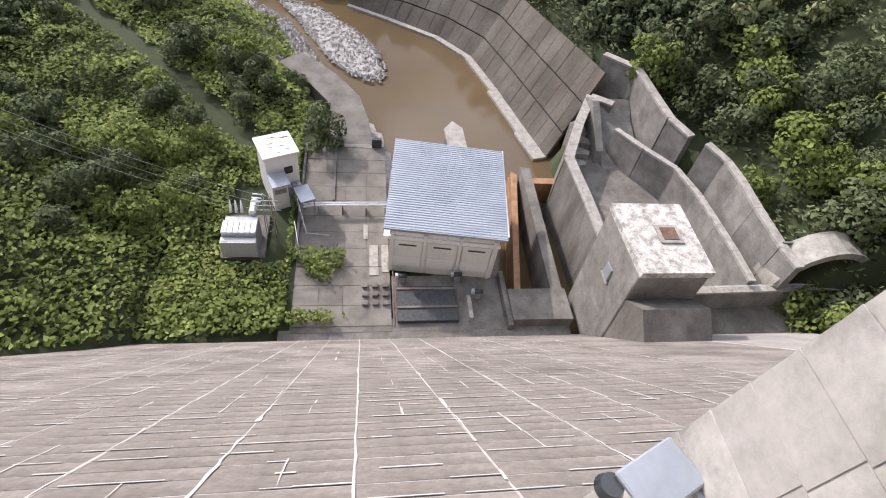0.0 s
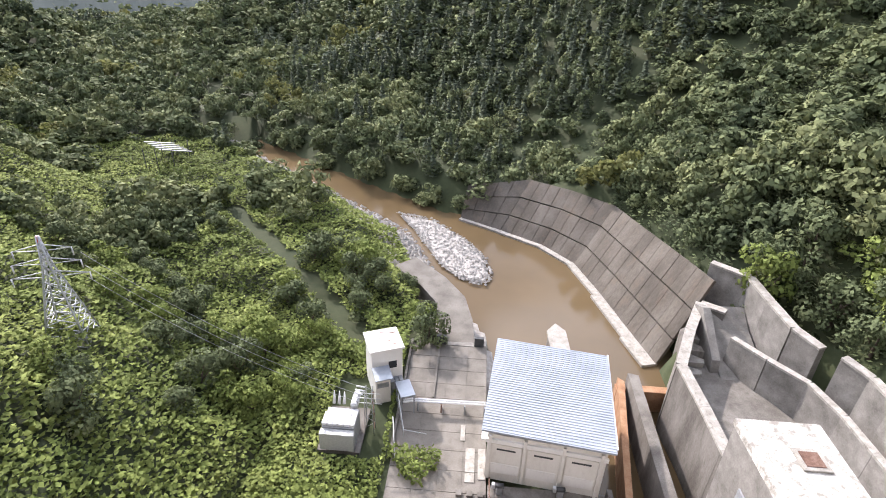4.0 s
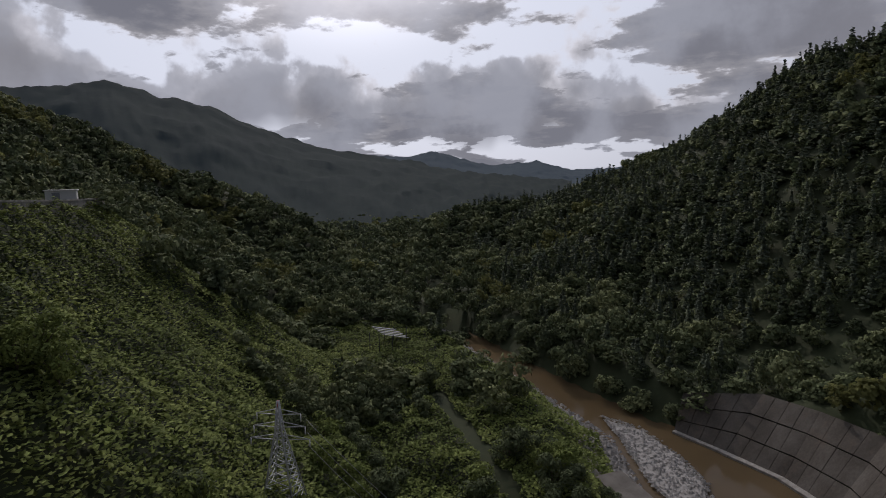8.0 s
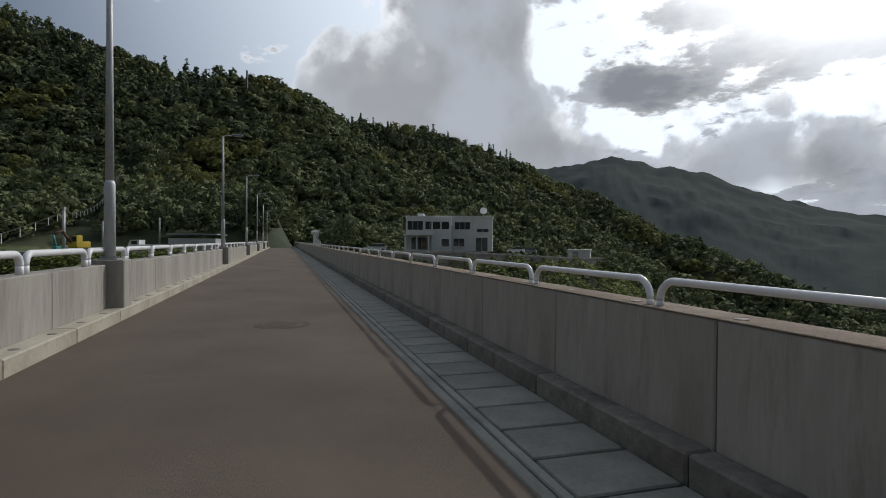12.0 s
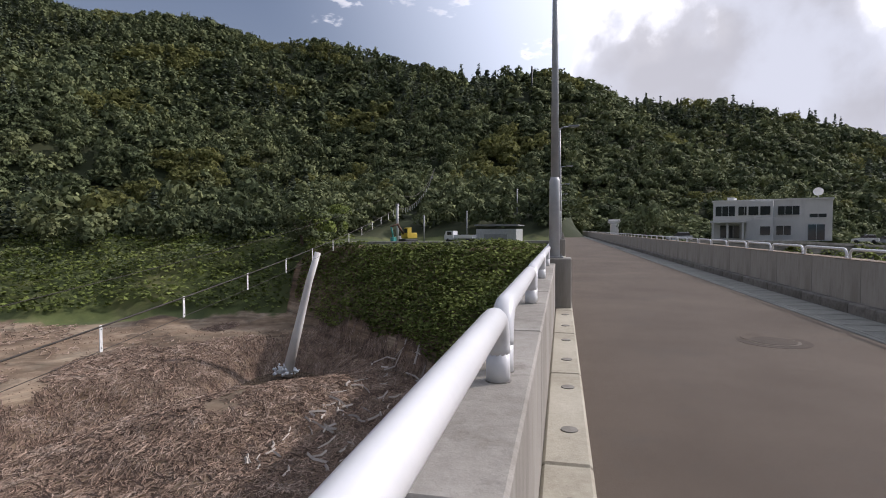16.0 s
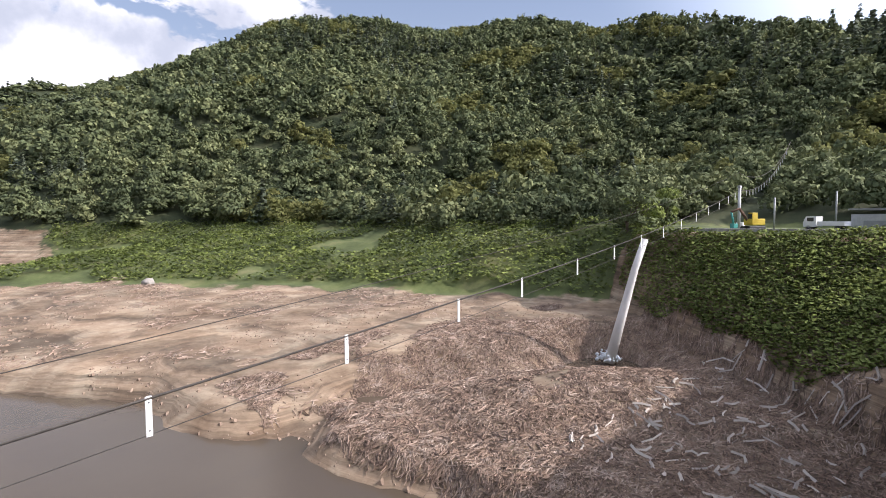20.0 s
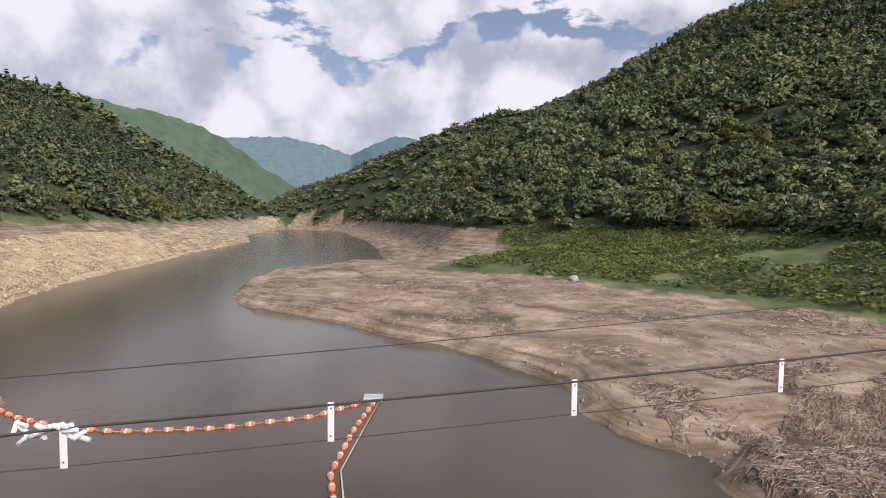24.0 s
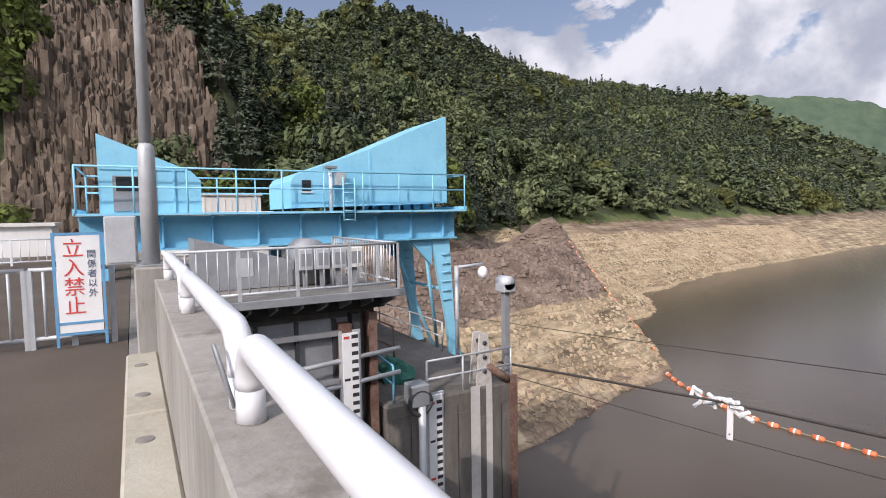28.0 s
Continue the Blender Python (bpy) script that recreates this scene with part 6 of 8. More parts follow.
for k in range(4):
    g = thing("control_box", "pale grey electric control box on a stand", "control box", -10.9, 6.35 + 0.42 * k, 0.0, group="boxes on the intake deck")
    box("stand", -0.05, 0.05, -0.05, 0.05, 0, 0.45, GREY_STEEL, g)
    box("case", -0.14, 0.14, -0.17, 0.17, 0.45, 0.95, CREAM_WALL if k == 3 else GALV, g, 0.015)
    box("panel", 0.142, 0.15, -0.12, 0.12, 0.55, 0.85, GREY_STEEL, g)
dm = thing("motor_cover", "rounded grey motor cover", "machine", -12.0, 6.7, 0.0)
tube("drum", [(-0.5, 0, 0.75), (0.5, 0, 0.75)], 0.42, GREY_STEEL, dm, 16)
box("base", -0.6, 0.6, -0.45, 0.45, 0, 0.4, DARK_STEEL, dm, 0.03)


def staff_gauge(y, z0, z1, x=-9.93):
    t = thing("staff_gauge", "white water level staff with black and red graduations", "staff gauge", x, y, z0, group="level staffs")
    box("board", -0.02, 0.02, -0.2, 0.2, 0, z1 - z0, WHITE_BOARD, t, 0.006)
    box("channel", -0.09, -0.022, -0.26, 0.26, 0, z1 - z0 + 0.05, GALV, t)
    k, z = 0, 0.06
    while z < z1 - z0 - 0.1:
        box("mark", 0.022, 0.026, 0.02, 0.18, z, z + 0.09, BLACK_PAINT, t)
        if k % 5 == 4:
            box("number_bar", 0.022, 0.026, -0.17, -0.03, z, z + 0.06, RED_PAINT if k % 10 == 9 else BLACK_PAINT, t)
        z += 0.2
        k += 1
    return t


staff_gauge(7.1, -5.0, -1.0)
staff_gauge(9.35, -9.0, -2.9)
staff_gauge(9.62, -14.0, -9.05)
tv = thing("hand_winch", "dark steel hand winch on a grey pedestal", "winch", -9.8, 8.75, -3.0)
box("pedestal", -0.25, 0.25, -0.25, 0.25, 0.0, 0.55, GREY_STEEL, tv, 0.03)
pts = [(0.2, 0.30 * math.cos(a * math.pi / 8), 0.1 + 0.30 * math.sin(a * math.pi / 8)) for a in range(17)]
tube("wheel", pts, 0.06, DARK_STEEL, tv, 6)
tube("down_pipe", [(0.18, 0.05, 0.0), (0.18, 0.05, -6)], 0.1, GALV, tv, 8)
bkt = thing("cable_anchor", "white steel bracket anchoring the boom cable", "bracket", -10.3, 11.0, -3.0)
prism("plate", [(-0.25, 0.0), (0.25, 0.0), (0.13, 1.45), (-0.13, 1.45)], -0.20, -0.13, WORN_WHITE, bkt, axis="x")
prism("plate", [(-0.25, 0.0), (0.25, 0.0), (0.13, 1.45), (-0.13, 1.45)], 0.13, 0.20, WORN_WHITE, bkt, axis="x")
for zz in (0.4, 0.8, 1.2):
    tube("pin", [(-0.24, 0, zz), (0.24, 0, zz)], 0.06, DARK_STEEL, bkt, 8)
tube("turnbuckle", [(0.1, 0.1, 0.55), (0.3, 0.7, 0.1)], 0.12, RUST, bkt, 8)
lb = thing("beacon_post", "grey post with a rounded grey beacon housing", "beacon", -10.4, 11.95, -3.0)
box("post", -0.09, 0.09, -0.09, 0.09, 0, 2.5, GREY_STEEL, lb, 0.01)
bm = bmesh.new()
add_box(bm, -0.22, 0.22, -0.2, 0.2, 2.5, 2.75, 0.02)
part("housing_base", bm, GALV, lb)
tube("housing_hood", [(-0.22, 0, 2.76), (0.22, 0, 2.76)], 0.2, GALV, lb, 16)
ll = thing("deck_lamp", "small post lamp with a white globe on an arm", "lamp", -12.5, 11.6, -3.0)
tube("post", [(0, 0, 0), (0, 0, 3.1)], 0.07, GALV, ll, 8)
tube("arm", [(0, 0, 3.05), (0.0, 1.0, 3.1)], 0.05, GALV, ll, 8)
bm = bmesh.new()
bmesh.ops.create_uvsphere(bm, u_segments=14, v_segments=10, radius=0.17)
bmesh.ops.scale(bm, vec=(1, 1, 1.25), verts=bm.verts)
bmesh.ops.translate(bm, vec=(0, 1.0, 2.82), verts=bm.verts)
part("globe", bm, WHITE_BOARD, ll, smooth=True)


def pipe_rail(name, label, pts, h, mat, r=0.028):
    t = thing(name, label, "hand rail", 0, 0, 0, group="pipe rails on the pier")
    for zz in (h, h * 0.5):
        tube("rail", [(x, y, z + zz) for x, y, z in pts], r, mat, t, 6)
    for x, y, z in pts:
        tube("post", [(x, y, z), (x, y, z + h)], r * 1.1, mat, t, 6)
    return t


pipe_rail("hand_rail", "pale blue pipe hand rail on the pier", [(-10.1, 9.2, -3.0), (-10.1, 10.3, -3.0), (-10.1, 11.9, -3.0)], 0.95, GALV)
pipe_rail("hand_rail", "pale blue pipe hand rail on the pier", [(-10.2, 8.3, -3.0), (-11.6, 8.4, -3.0), (-13.4, 8.4, -2.4), (-14.6, 8.4, -1.4)], 0.95, BLUE_SHADE)
pipe_rail("hand_rail", "weathered pipe hand rail on the pier", [(-14.0, 11.9, -3.0), (-16.5, 11.9, -3.0), (-19.5, 11.9, -3.0)], 1.0, GALV)
pipe_rail("hand_rail", "weathered pipe hand rail on the pier", [(-13.0, 9.6, -3.0), (-16.0, 9.6, -3.0), (-19.0, 9.6, -3.0)], 1.3, RUST)
net = thing("green_net", "crumpled green net heaped on the pier", "net", -12.2, 9.2, -3.0)
bm = bmesh.new()
bmesh.ops.create_icosphere(bm, subdivisions=3, radius=1.0)
for v in bm.verts:
    k = 1 + 0.35 * noise.noise(v.co * 2.2)
    v.co = Vector((v.co.x * 0.8 * k, v.co.y * 0.55 * k, max(0.0, v.co.z * 0.55 * k)))
part("netting", bm, material("green_net", [(0.02, 0.10, 0.075), (0.05, 0.20, 0.15)], 4, 25, 0.8, bump=0.2), net)

# sky blue hoist crane
cr = thing("gate_crane", "sky blue travelling hoist crane with wedge-shaped cabins on a girder", "crane", -16.0, 0, 0)
for x in (0.0, -3.2):
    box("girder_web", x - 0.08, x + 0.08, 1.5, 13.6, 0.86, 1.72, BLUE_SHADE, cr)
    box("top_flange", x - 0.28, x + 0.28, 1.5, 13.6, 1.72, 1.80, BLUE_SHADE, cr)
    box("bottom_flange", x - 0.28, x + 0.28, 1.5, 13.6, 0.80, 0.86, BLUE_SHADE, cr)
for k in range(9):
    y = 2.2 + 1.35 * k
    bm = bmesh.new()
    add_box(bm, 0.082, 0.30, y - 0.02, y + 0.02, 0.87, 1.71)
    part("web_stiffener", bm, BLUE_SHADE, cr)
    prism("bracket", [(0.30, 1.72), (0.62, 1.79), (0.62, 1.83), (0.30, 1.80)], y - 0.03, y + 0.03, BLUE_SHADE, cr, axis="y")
box("walkway", -3.6, 0.75, 1.45, 13.75, 1.83, 1.90, SKY_BLUE, cr)
for y0 in (1.45, 13.75):
    box("end_plate", -3.6, 0.75, y0 - 0.03, y0 + 0.03, 1.84, 2.02, SKY_BLUE, cr)
prism("cabin", [(2.02, 1.9), (4.62, 1.9), (4.62, 2.85), (4.36, 3.12), (2.02, 4.10)], -2.9, 0.35, SKY_BLUE, cr, axis="x")
box("cabin_trim", 0.352, 0.38, 2.05, 4.2, 3.12, 3.19, SKY_BLUE, cr)
box("cabin_door", 0.352, 0.39, 2.36, 3.31, 1.95, 2.95, GREY_STEEL, cr, 0.01, "grey door with a dark window")
box("cabin_window", 0.392, 0.40, 2.44, 3.22, 2.52, 2.92, GLASS_DARK, cr)
for y in (3.34, 3.86):
    box("cabin_post", 0.352, 0.40, y, y + 0.06, 1.9, 3.25, SKY_BLUE, cr)
prism("hood", [(7.3, 2.0), (13.15, 2.15), (13.15, 5.38), (10.05, 4.02), (7.45, 3.08), (7.3, 2.88)], -2.9, 0.32, SKY_BLUE, cr, "large sky blue wedge-shaped hood", axis="x")
prism("hood_rib", [(10.01, 2.1), (10.09, 2.1), (10.09, 3.98), (10.01, 3.96)], 0.322, 0.345, SKY_BLUE, cr, axis="x")
box("hood_window", 0.322, 0.345, 7.65, 7.95, 2.55, 2.92, GLASS_DARK, cr)
box("window_surround", 0.322, 0.37, 7.6, 8.0, 2.50, 2.55, WHITE_STEEL, cr)
tube("mast", [(0.55, 8.55, 1.9), (0.55, 8.55, 3.3)], 0.07, WHITE_STEEL, cr, 8)
box("mast_cap", 0.42, 0.68, 8.35, 8.75, 3.3, 3.38, GREY_STEEL, cr)
box("mast_box", 0.4, 0.72, 8.7, 9.0, 2.75, 3.2, GALV, cr)
for x in (0.70, -3.55):
    for zz in (3.18, 2.62):
        tube("rail", [(x, 1.5, zz), (x, 13.7, zz)], 0.028, SKY_BLUE, cr, 6)
    for k in range(10):
        y = 1.5 + 12.2 * k / 9
        tube("rail_post", [(x, y, 1.88), (x, y, 3.18)], 0.028, SKY_BLUE, cr, 6)
for y in (1.5, 13.7):
    tube("rail", [(0.7, y, 3.18), (-3.55, y, 3.18)], 0.028, SKY_BLUE, cr, 6)
tube("ladder_rail", [(0.80, 8.9, 1.55), (0.80, 8.9, 3.0)], 0.03, SKY_BLUE, cr, 6)
tube("ladder_rail", [(0.80, 9.3, 1.55), (0.80, 9.3, 3.0)], 0.03, SKY_BLUE, cr, 6)
for k in range(5):
    tube("ladder_rung", [(0.80, 8.9, 1.6 + 0.3 * k), (0.80, 9.3, 1.6 + 0.3 * k)], 0.02, SKY_BLUE, cr, 6)
for k in range(7):
    box("machine", -2.2, -0.2, 9.9 + 0.42 * k, 10.2 + 0.42 * k, 1.9, 2.15 + 0.12 * (k % 3), BLUE_SHADE, cr, 0.03)
for x in (0.0, -3.2):
    prism("leg", [(12.55, 1.0), (13.35, 1.0), (13.55, -2.4), (13.85, -3.85), (13.35, -3.85), (13.2, -2.4)], x - 0.09, x + 0.09, SKY_BLUE, cr, axis="x")
    box("foot", x - 0.22, x + 0.22, 13.3, 13.9, -3.95, -3.84, DARK_STEEL, cr)
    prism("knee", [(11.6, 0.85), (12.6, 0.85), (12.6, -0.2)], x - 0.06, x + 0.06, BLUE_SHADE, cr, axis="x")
    for k in range(6):
        tube("ladder_rung", [(x + 0.15, 13.0, 0.2 - 0.35 * k), (x + 0.15, 13.35, 0.2 - 0.35 * k)], 0.025, SKY_BLUE, cr, 6)
tube("diagonal", [(0, 12.3, 0.9), (-1.4, 13.6, -3.8)], 0.075, SKY_BLUE, cr, 8)
tube("diagonal", [(-3.2, 12.3, 0.9), (-1.8, 13.6, -3.8)], 0.075, SKY_BLUE, cr, 8)
tube("tie", [(0, 13.2, -1.2), (-3.2, 13.2, -1.2)], 0.07, SKY_BLUE, cr, 8)
for x in (0.0, -3.2):
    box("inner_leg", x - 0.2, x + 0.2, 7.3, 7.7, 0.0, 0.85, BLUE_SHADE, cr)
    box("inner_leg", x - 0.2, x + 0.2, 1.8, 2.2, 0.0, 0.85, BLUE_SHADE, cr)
box("crane_footing", -20, -15.5, 12.0, 14.3, -30, -3.95, OLD_CONCRETE, pier2, 0.04)
site = thing("site_office", "cream corrugated site office behind the crane", "shed", -55.5, 11.3, lay(-55.5, 11.3, -0.6))
top_ = 4.0 - lay(-55.5, 11.3, -0.6)
box("wall", -1.5, 1.5, -2.6, 2.7, 0, top_ - 0.2, CREAM_WALL, site)
box("roof", -1.7, 1.7, -2.75, 2.85, top_ - 0.2, top_, WHITE_WALL, site, 0.03)
for k in range(9):
    box("rib", 1.502, 1.54, -2.5 + 0.6 * k, -2.44 + 0.6 * k, 0.1, top_ - 0.22, CREAM_WALL, site)
# parked vehicles and a low shed beyond the fence
shed = thing("site_shed", "low white shed with a flat roof beyond the barrier", "shed", -31.5, -2.0, 0)
box("wall", -1.5, 1.5, -1.6, 1.4, 0, 1.45, WHITE_WALL, shed)
box("roof", -1.7, 1.7, -1.75, 1.55, 1.45, 1.6, CREAM_WALL, shed)
for x, y, w in ((-26, 5.2, 2.6), (-24, 7.2, 2.0)):
    g = thing("storage_tank", "cream storage box on the far deck", "box", x, y, -0.02, group="boxes on the far deck")
    box("case", -1.2, 1.2, -w / 2, w / 2, 0.0, 1.9, CREAM_WALL, g, 0.08)
    box("lid", -1.3, 1.3, -w / 2 - 0.1, w / 2 + 0.1, 1.9, 2.0, WHITE_WALL, g, 0.02)
bar_fence("far_fence", "white bar fence along the far deck", -24, -6.2, -24, 2.0, 0, 1.0, 30, WHITE_STEEL, 0.02)
box("far_deck", -48, -22, 3.36, 9.5, -30, -0.02, CONCRETE, deck)

# ------------------------------------------------------------------ the reservoir and its east shore
# main cable with its white marker boards
PIER = Vector((-10.5, 11.75, -2.54))
A, M1 = Vector((-10.1, 15.94, -3.6)), Vector((96.0, 31.9, 5.66))


def catenary(u):
    p = A.lerp(M1, u)
    p.z -= 4 * 1.35 * u * (1 - u)
    return p


main = tube("boom_cable", [PIER] + [catenary(k / 60) for k in range(2, 61)], 0.035, CABLE, None, 6)
tagged(main, "dark sagging steel cable over the reservoir", "cable", group="cables over the reservoir")
low = tube("lower_cable", [PIER - Vector((0, 0, 0.3))] + [catenary(k / 60) - Vector((0, 0, 0.95)) for k in range(2, 61)], 0.014, CABLE, None, 5)
tagged(low, "thin lower cable under the marker boards", "cable", group="cables over the reservoir")
up_ = tube("upper_cable", [catenary(k / 60) + Vector((0, 0, 1.3 + 1.6 * (k / 60))) for k in range(-27, 61)], 0.014, CABLE, None, 5)
tagged(up_, "thin dark upper cable over the reservoir", "cable", group="cables over the reservoir")
xs_m = [-6.47, -0.16, 6.62, 13.37, 20.2, 26.1, 33.5, 40.3, 46.8, 53.5, 60.1, 66.8, 73.4, 80.0, 86.6, 92.0]
for x in xs_m:
    u = (x - A.x) / (M1.x - A.x)
    p = catenary(u)
    g = thing("marker_board", "narrow white marker board hanging from the cable", "marker", p.x, p.y, p.z, 7, group="marker boards on the cable")
    box("board", -0.085, 0.085, -0.015, 0.015, -1.0, 0.06, WHITE_BOARD, g, 0.008)
    box("bolt", -0.02, 0.02, -0.03, -0.016, -0.12, -0.08, DARK_STEEL, g)
    box("bolt", -0.02, 0.02, -0.03, -0.016, -0.86, -0.82, DARK_STEEL, g)
# cable up the hillside beyond the mast
hill_end = Vector((148.6, 37.4, 18.6))
for dz, r in ((0.0, 0.05), (2.6, 0.05)):
    pts = [Vector((96, 31.9, 5.66 + dz)).lerp(hill_end, k / 20) - Vector((0, 0, 4 * 3.2 * (k / 20) * (1 - k / 20))) for k in range(21)]
    tagged(tube("hill_cable", pts, r, CABLE, None, 5), "dark cable running up the wooded hill", "cable", group="cables over the reservoir")
for k in range(2, 19):
    p = Vector((96, 31.9, 5.66)).lerp(hill_end, k / 20) - Vector((0, 0, 4 * 3.2 * (k / 20) * (1 - k / 20)))
    g = thing("marker_board", "narrow white marker board hanging from the cable", "marker", p.x, p.y, p.z, 40, group="marker boards on the cable")
    box("board", -0.08, 0.08, -0.015, 0.015, -0.9, 0.05, WHITE_BOARD, g)
mast = thing("cable_mast", "grey steel mast holding the cables", "mast", 96, 31.9, lay(96, 31.9, -0.4))
tube("pole", [(0, 0, 0), (0, 0, 7.4)], 0.22, GALV, mast, 10)
box("saddle", -0.5, 0.5, -0.2, 0.2, 7.0, 7.4, GREY_STEEL, mast, 0.03)
box("winch_box", 0.3, 1.4, -0.5, 0.5, 0.4, 1.6, WHITE_STEEL, mast, 0.05)
for x, y, h in ((104, 29, 5.5), (112, 22, 6.5), (128, 13, 8)):
    g = thing("utility_pole", "thin grey utility pole at the wood's edge", "pole", x, y, lay(x, y, -0.3), group="poles by the platform")
    tube("pole", [(0, 0, 0), (0, 0, h)], 0.14, GREY_STEEL, g, 8)
    box("cap", -0.2, 0.2, -0.06, 0.06, h - 0.4, h - 0.3, GREY_STEEL, g)

# orange boom
W = LAKE_Z


def boom(points, label, spacing, k=1.0):
    pts = [Vector(p) for p in points]
    lens = [0.0]
    for a, b in zip(pts, pts[1:]):
        lens.append(lens[-1] + (b - a).length)

    def at(s):
        for i in range(len(pts) - 1):
            if s <= lens[i + 1]:
                return pts[i].lerp(pts[i + 1], (s - lens[i]) / (lens[i + 1] - lens[i])), (pts[i + 1] - pts[i]).normalized()
        return pts[-1], (pts[-1] - pts[-2]).normalized()

    t = thing("float_boom", label, "boom", group="floating booms")
    tube("line", pts, 0.05, material("boom_rope", [(0.30, 0.22, 0.12), (0.45, 0.34, 0.2)], 4, 20, 0.9), t, 5)
    bm = bmesh.new()
    add_tube(bm, [(-0.48 * k, 0, 0), (-0.40 * k, 0, 0), (0.40 * k, 0, 0), (0.48 * k, 0, 0)], 0.24 * k, 10, True, [0.10 * k, 0.24 * k, 0.24 * k, 0.10 * k])
    first = part("float", bm, ORANGE_FLOAT, t, "orange float", smooth=True)
    bm = bmesh.new()
    add_tube(bm, [(-0.08 * k, 0, 0), (0.08 * k, 0, 0)], 0.252 * k, 10)
    band = part("band", bm, WHITE_BOARD, first, "white band")
    s, n = spacing * 0.5, 0
    while s < lens[-1]:
        p, d = at(s)
        m = Matrix.Translation(p) @ Matrix.Rotation(math.atan2(d.y, d.x), 4, "Z") @ Matrix.Rotation(-math.asin(max(-1, min(1, d.z))), 4, "Y")
        if n == 0:
            first.matrix_basis = m
        else:
            o = new("float", first.data)
            o.parent, o.matrix_basis = t, m
            b2 = new("band", band.data)
            b2.parent = o
        s += spacing
        n += 1
    return t


arc = [(-42.3, 58.5, W + 0.1), (-36, 54.4, W + 0.1), (-30.8, 52.2, W + 0.1), (-24.9, 51.0, W + 0.1), (-16.3, 51.8, W + 0.1), (-8.4, 54.7, W + 0.1), (-3.4, 59.2, W + 0.1)]
boom(arc, "string of orange floats closing off the intake", 1.75)
boom([(-2.8, 59.2, W + 0.1), (-4.0, 51.3, W + 0.1), (-4.6, 43.0, W + 0.1), (-3.7, 39.0, W + 0.1), (-3.0, 30, W + 0.1), (-4.5, 20, W + 0.1)], "string of orange floats running towards the dam", 1.75)
boom([(a, b, max(lay(a, b), c) + 0.25) for a, b, c in WEST_NOSE[:-1]], "orange floats lying up the rocky shore", 1.5, 0.6)
pl = thing("boom_platform", "small grey floating platform at the corner of the boom", "float", -3.0, 59.9, W)
box("deck", -1.0, 1.0, -0.8, 0.8, 0.1, 0.42, GALV, pl, 0.05)
for k in range(4):
    tube("drum", [(-0.9 + 0.6 * k, -0.8, 0.08), (-0.9 + 0.6 * k, 0.8, 0.08)], 0.16, GREY_STEEL, pl, 8)
rope = tube("mooring_rope", [(-2.3, 58.8, W + 0.15), (-3.5, 47.5, W + 0.12), (-3.9, 43.5, W + 0.1), (-2.8, 38.0, W + 0.1)], 0.07, material("pale_rope", [(0.42, 0.36, 0.26), (0.55, 0.48, 0.36)], 4, 20, 0.9), None, 5)
tagged(rope, "pale mooring rope beside the boom", "rope")
bndl = thing("rope_bundle", "bundle of white rope and tape hanging on the cable", "bundle", *catenary((-6.9 - A.x) / (M1.x - A.x)))
for k in range(14):
    bm = bmesh.new()
    p0 = Vector((rnd.uniform(-0.8, 0.8), rnd.uniform(-0.1, 0.1), rnd.uniform(-0.15, 0.2)))
    add_tube(bm, [p0, p0 + Vector((rnd.uniform(-0.3, 0.3), 0.05, rnd.uniform(-0.2, 0.1))), p0 + Vector((rnd.uniform(-0.4, 0.4), 0, rnd.uniform(-0.25, 0.05)))], 0.06, 6)
    part("coil", bm, WHITE_BOARD, bndl)

# inflow pipe with its white water
pf = thing("inflow_pipe", "white concrete chute pouring water into the pool", "pipe", 0, 0, 0)
tube("chute", [(68.2, 34.2, -1.2), (67.6, 35.2, -5.0), (66.9, 36.4, -10.8), (66.0, 37.7, -17.2)], 0.5, WHITE_WALL, pf, 10, radii=[0.40, 0.45, 0.55, 0.7])
FOAM = material("white_water", [(0.62, 0.66, 0.68), (0.85, 0.87, 0.88)], 2, 14, 0.4, bump=0.2)
spray = thing("foaming_water", "white foaming water at the foot of the chute", "water", 66.2, 37.8, -16.9)
bm = bmesh.new()
for k in range(90):
    r = bmesh.ops.create_icosphere(bm, subdivisions=1, radius=rnd.uniform(0.10, 0.30))
    bmesh.ops.translate(bm, vec=(rnd.gauss(0, 0.5), rnd.gauss(0, 0.7), abs(rnd.gauss(0, 0.5))), verts=r["verts"])
part("foam", bm, FOAM, spray, smooth=True)
pool = finish("pool", [(66 + 3.0 * math.cos(a * 0.524) * (1 + 0.2 * math.sin(a * 2.1)), 38.2 + 2.4 * math.sin(a * 0.524), lay(66, 37.6, 0.18)) for a in range(12)], [tuple(range(12))], LAKE_WATER)
tagged(pool, "small dark pool under the chute", "water", kind="structure")

# platform: wall, truck, digger, cabin
pw = thing("platform_wall", "dark stone retaining wall of the platform", "wall", 0, 0, 0, kind="structure")
wall_run("wall", [(86.5, 38, -0.6), (87.5, 37, -0.6), (88.5, 26, -0.6), (89.5, 16, -0.6), (92, 4, -0.5)], OLD_CONCRETE, pw, 0.8, -2.2)
hut = thing("gauge_house", "weathered grey sheet-metal shed at the end of the dam", "shed", 103, 14.4, -0.6)
box("wall", -6.5, 9.0, -3.8, 3.2, 0.0, 2.4, GALV, hut)
for k in range(24):
    box("cladding", -6.56, -6.5 - 0.001, -3.75 + 0.29 * k, -3.55 + 0.29 * k, 0.05, 2.35, GALV, hut)
box("roof", -6.9, 9.4, -4.1, 3.5, 3.0, 3.2, GREY_STEEL, hut)
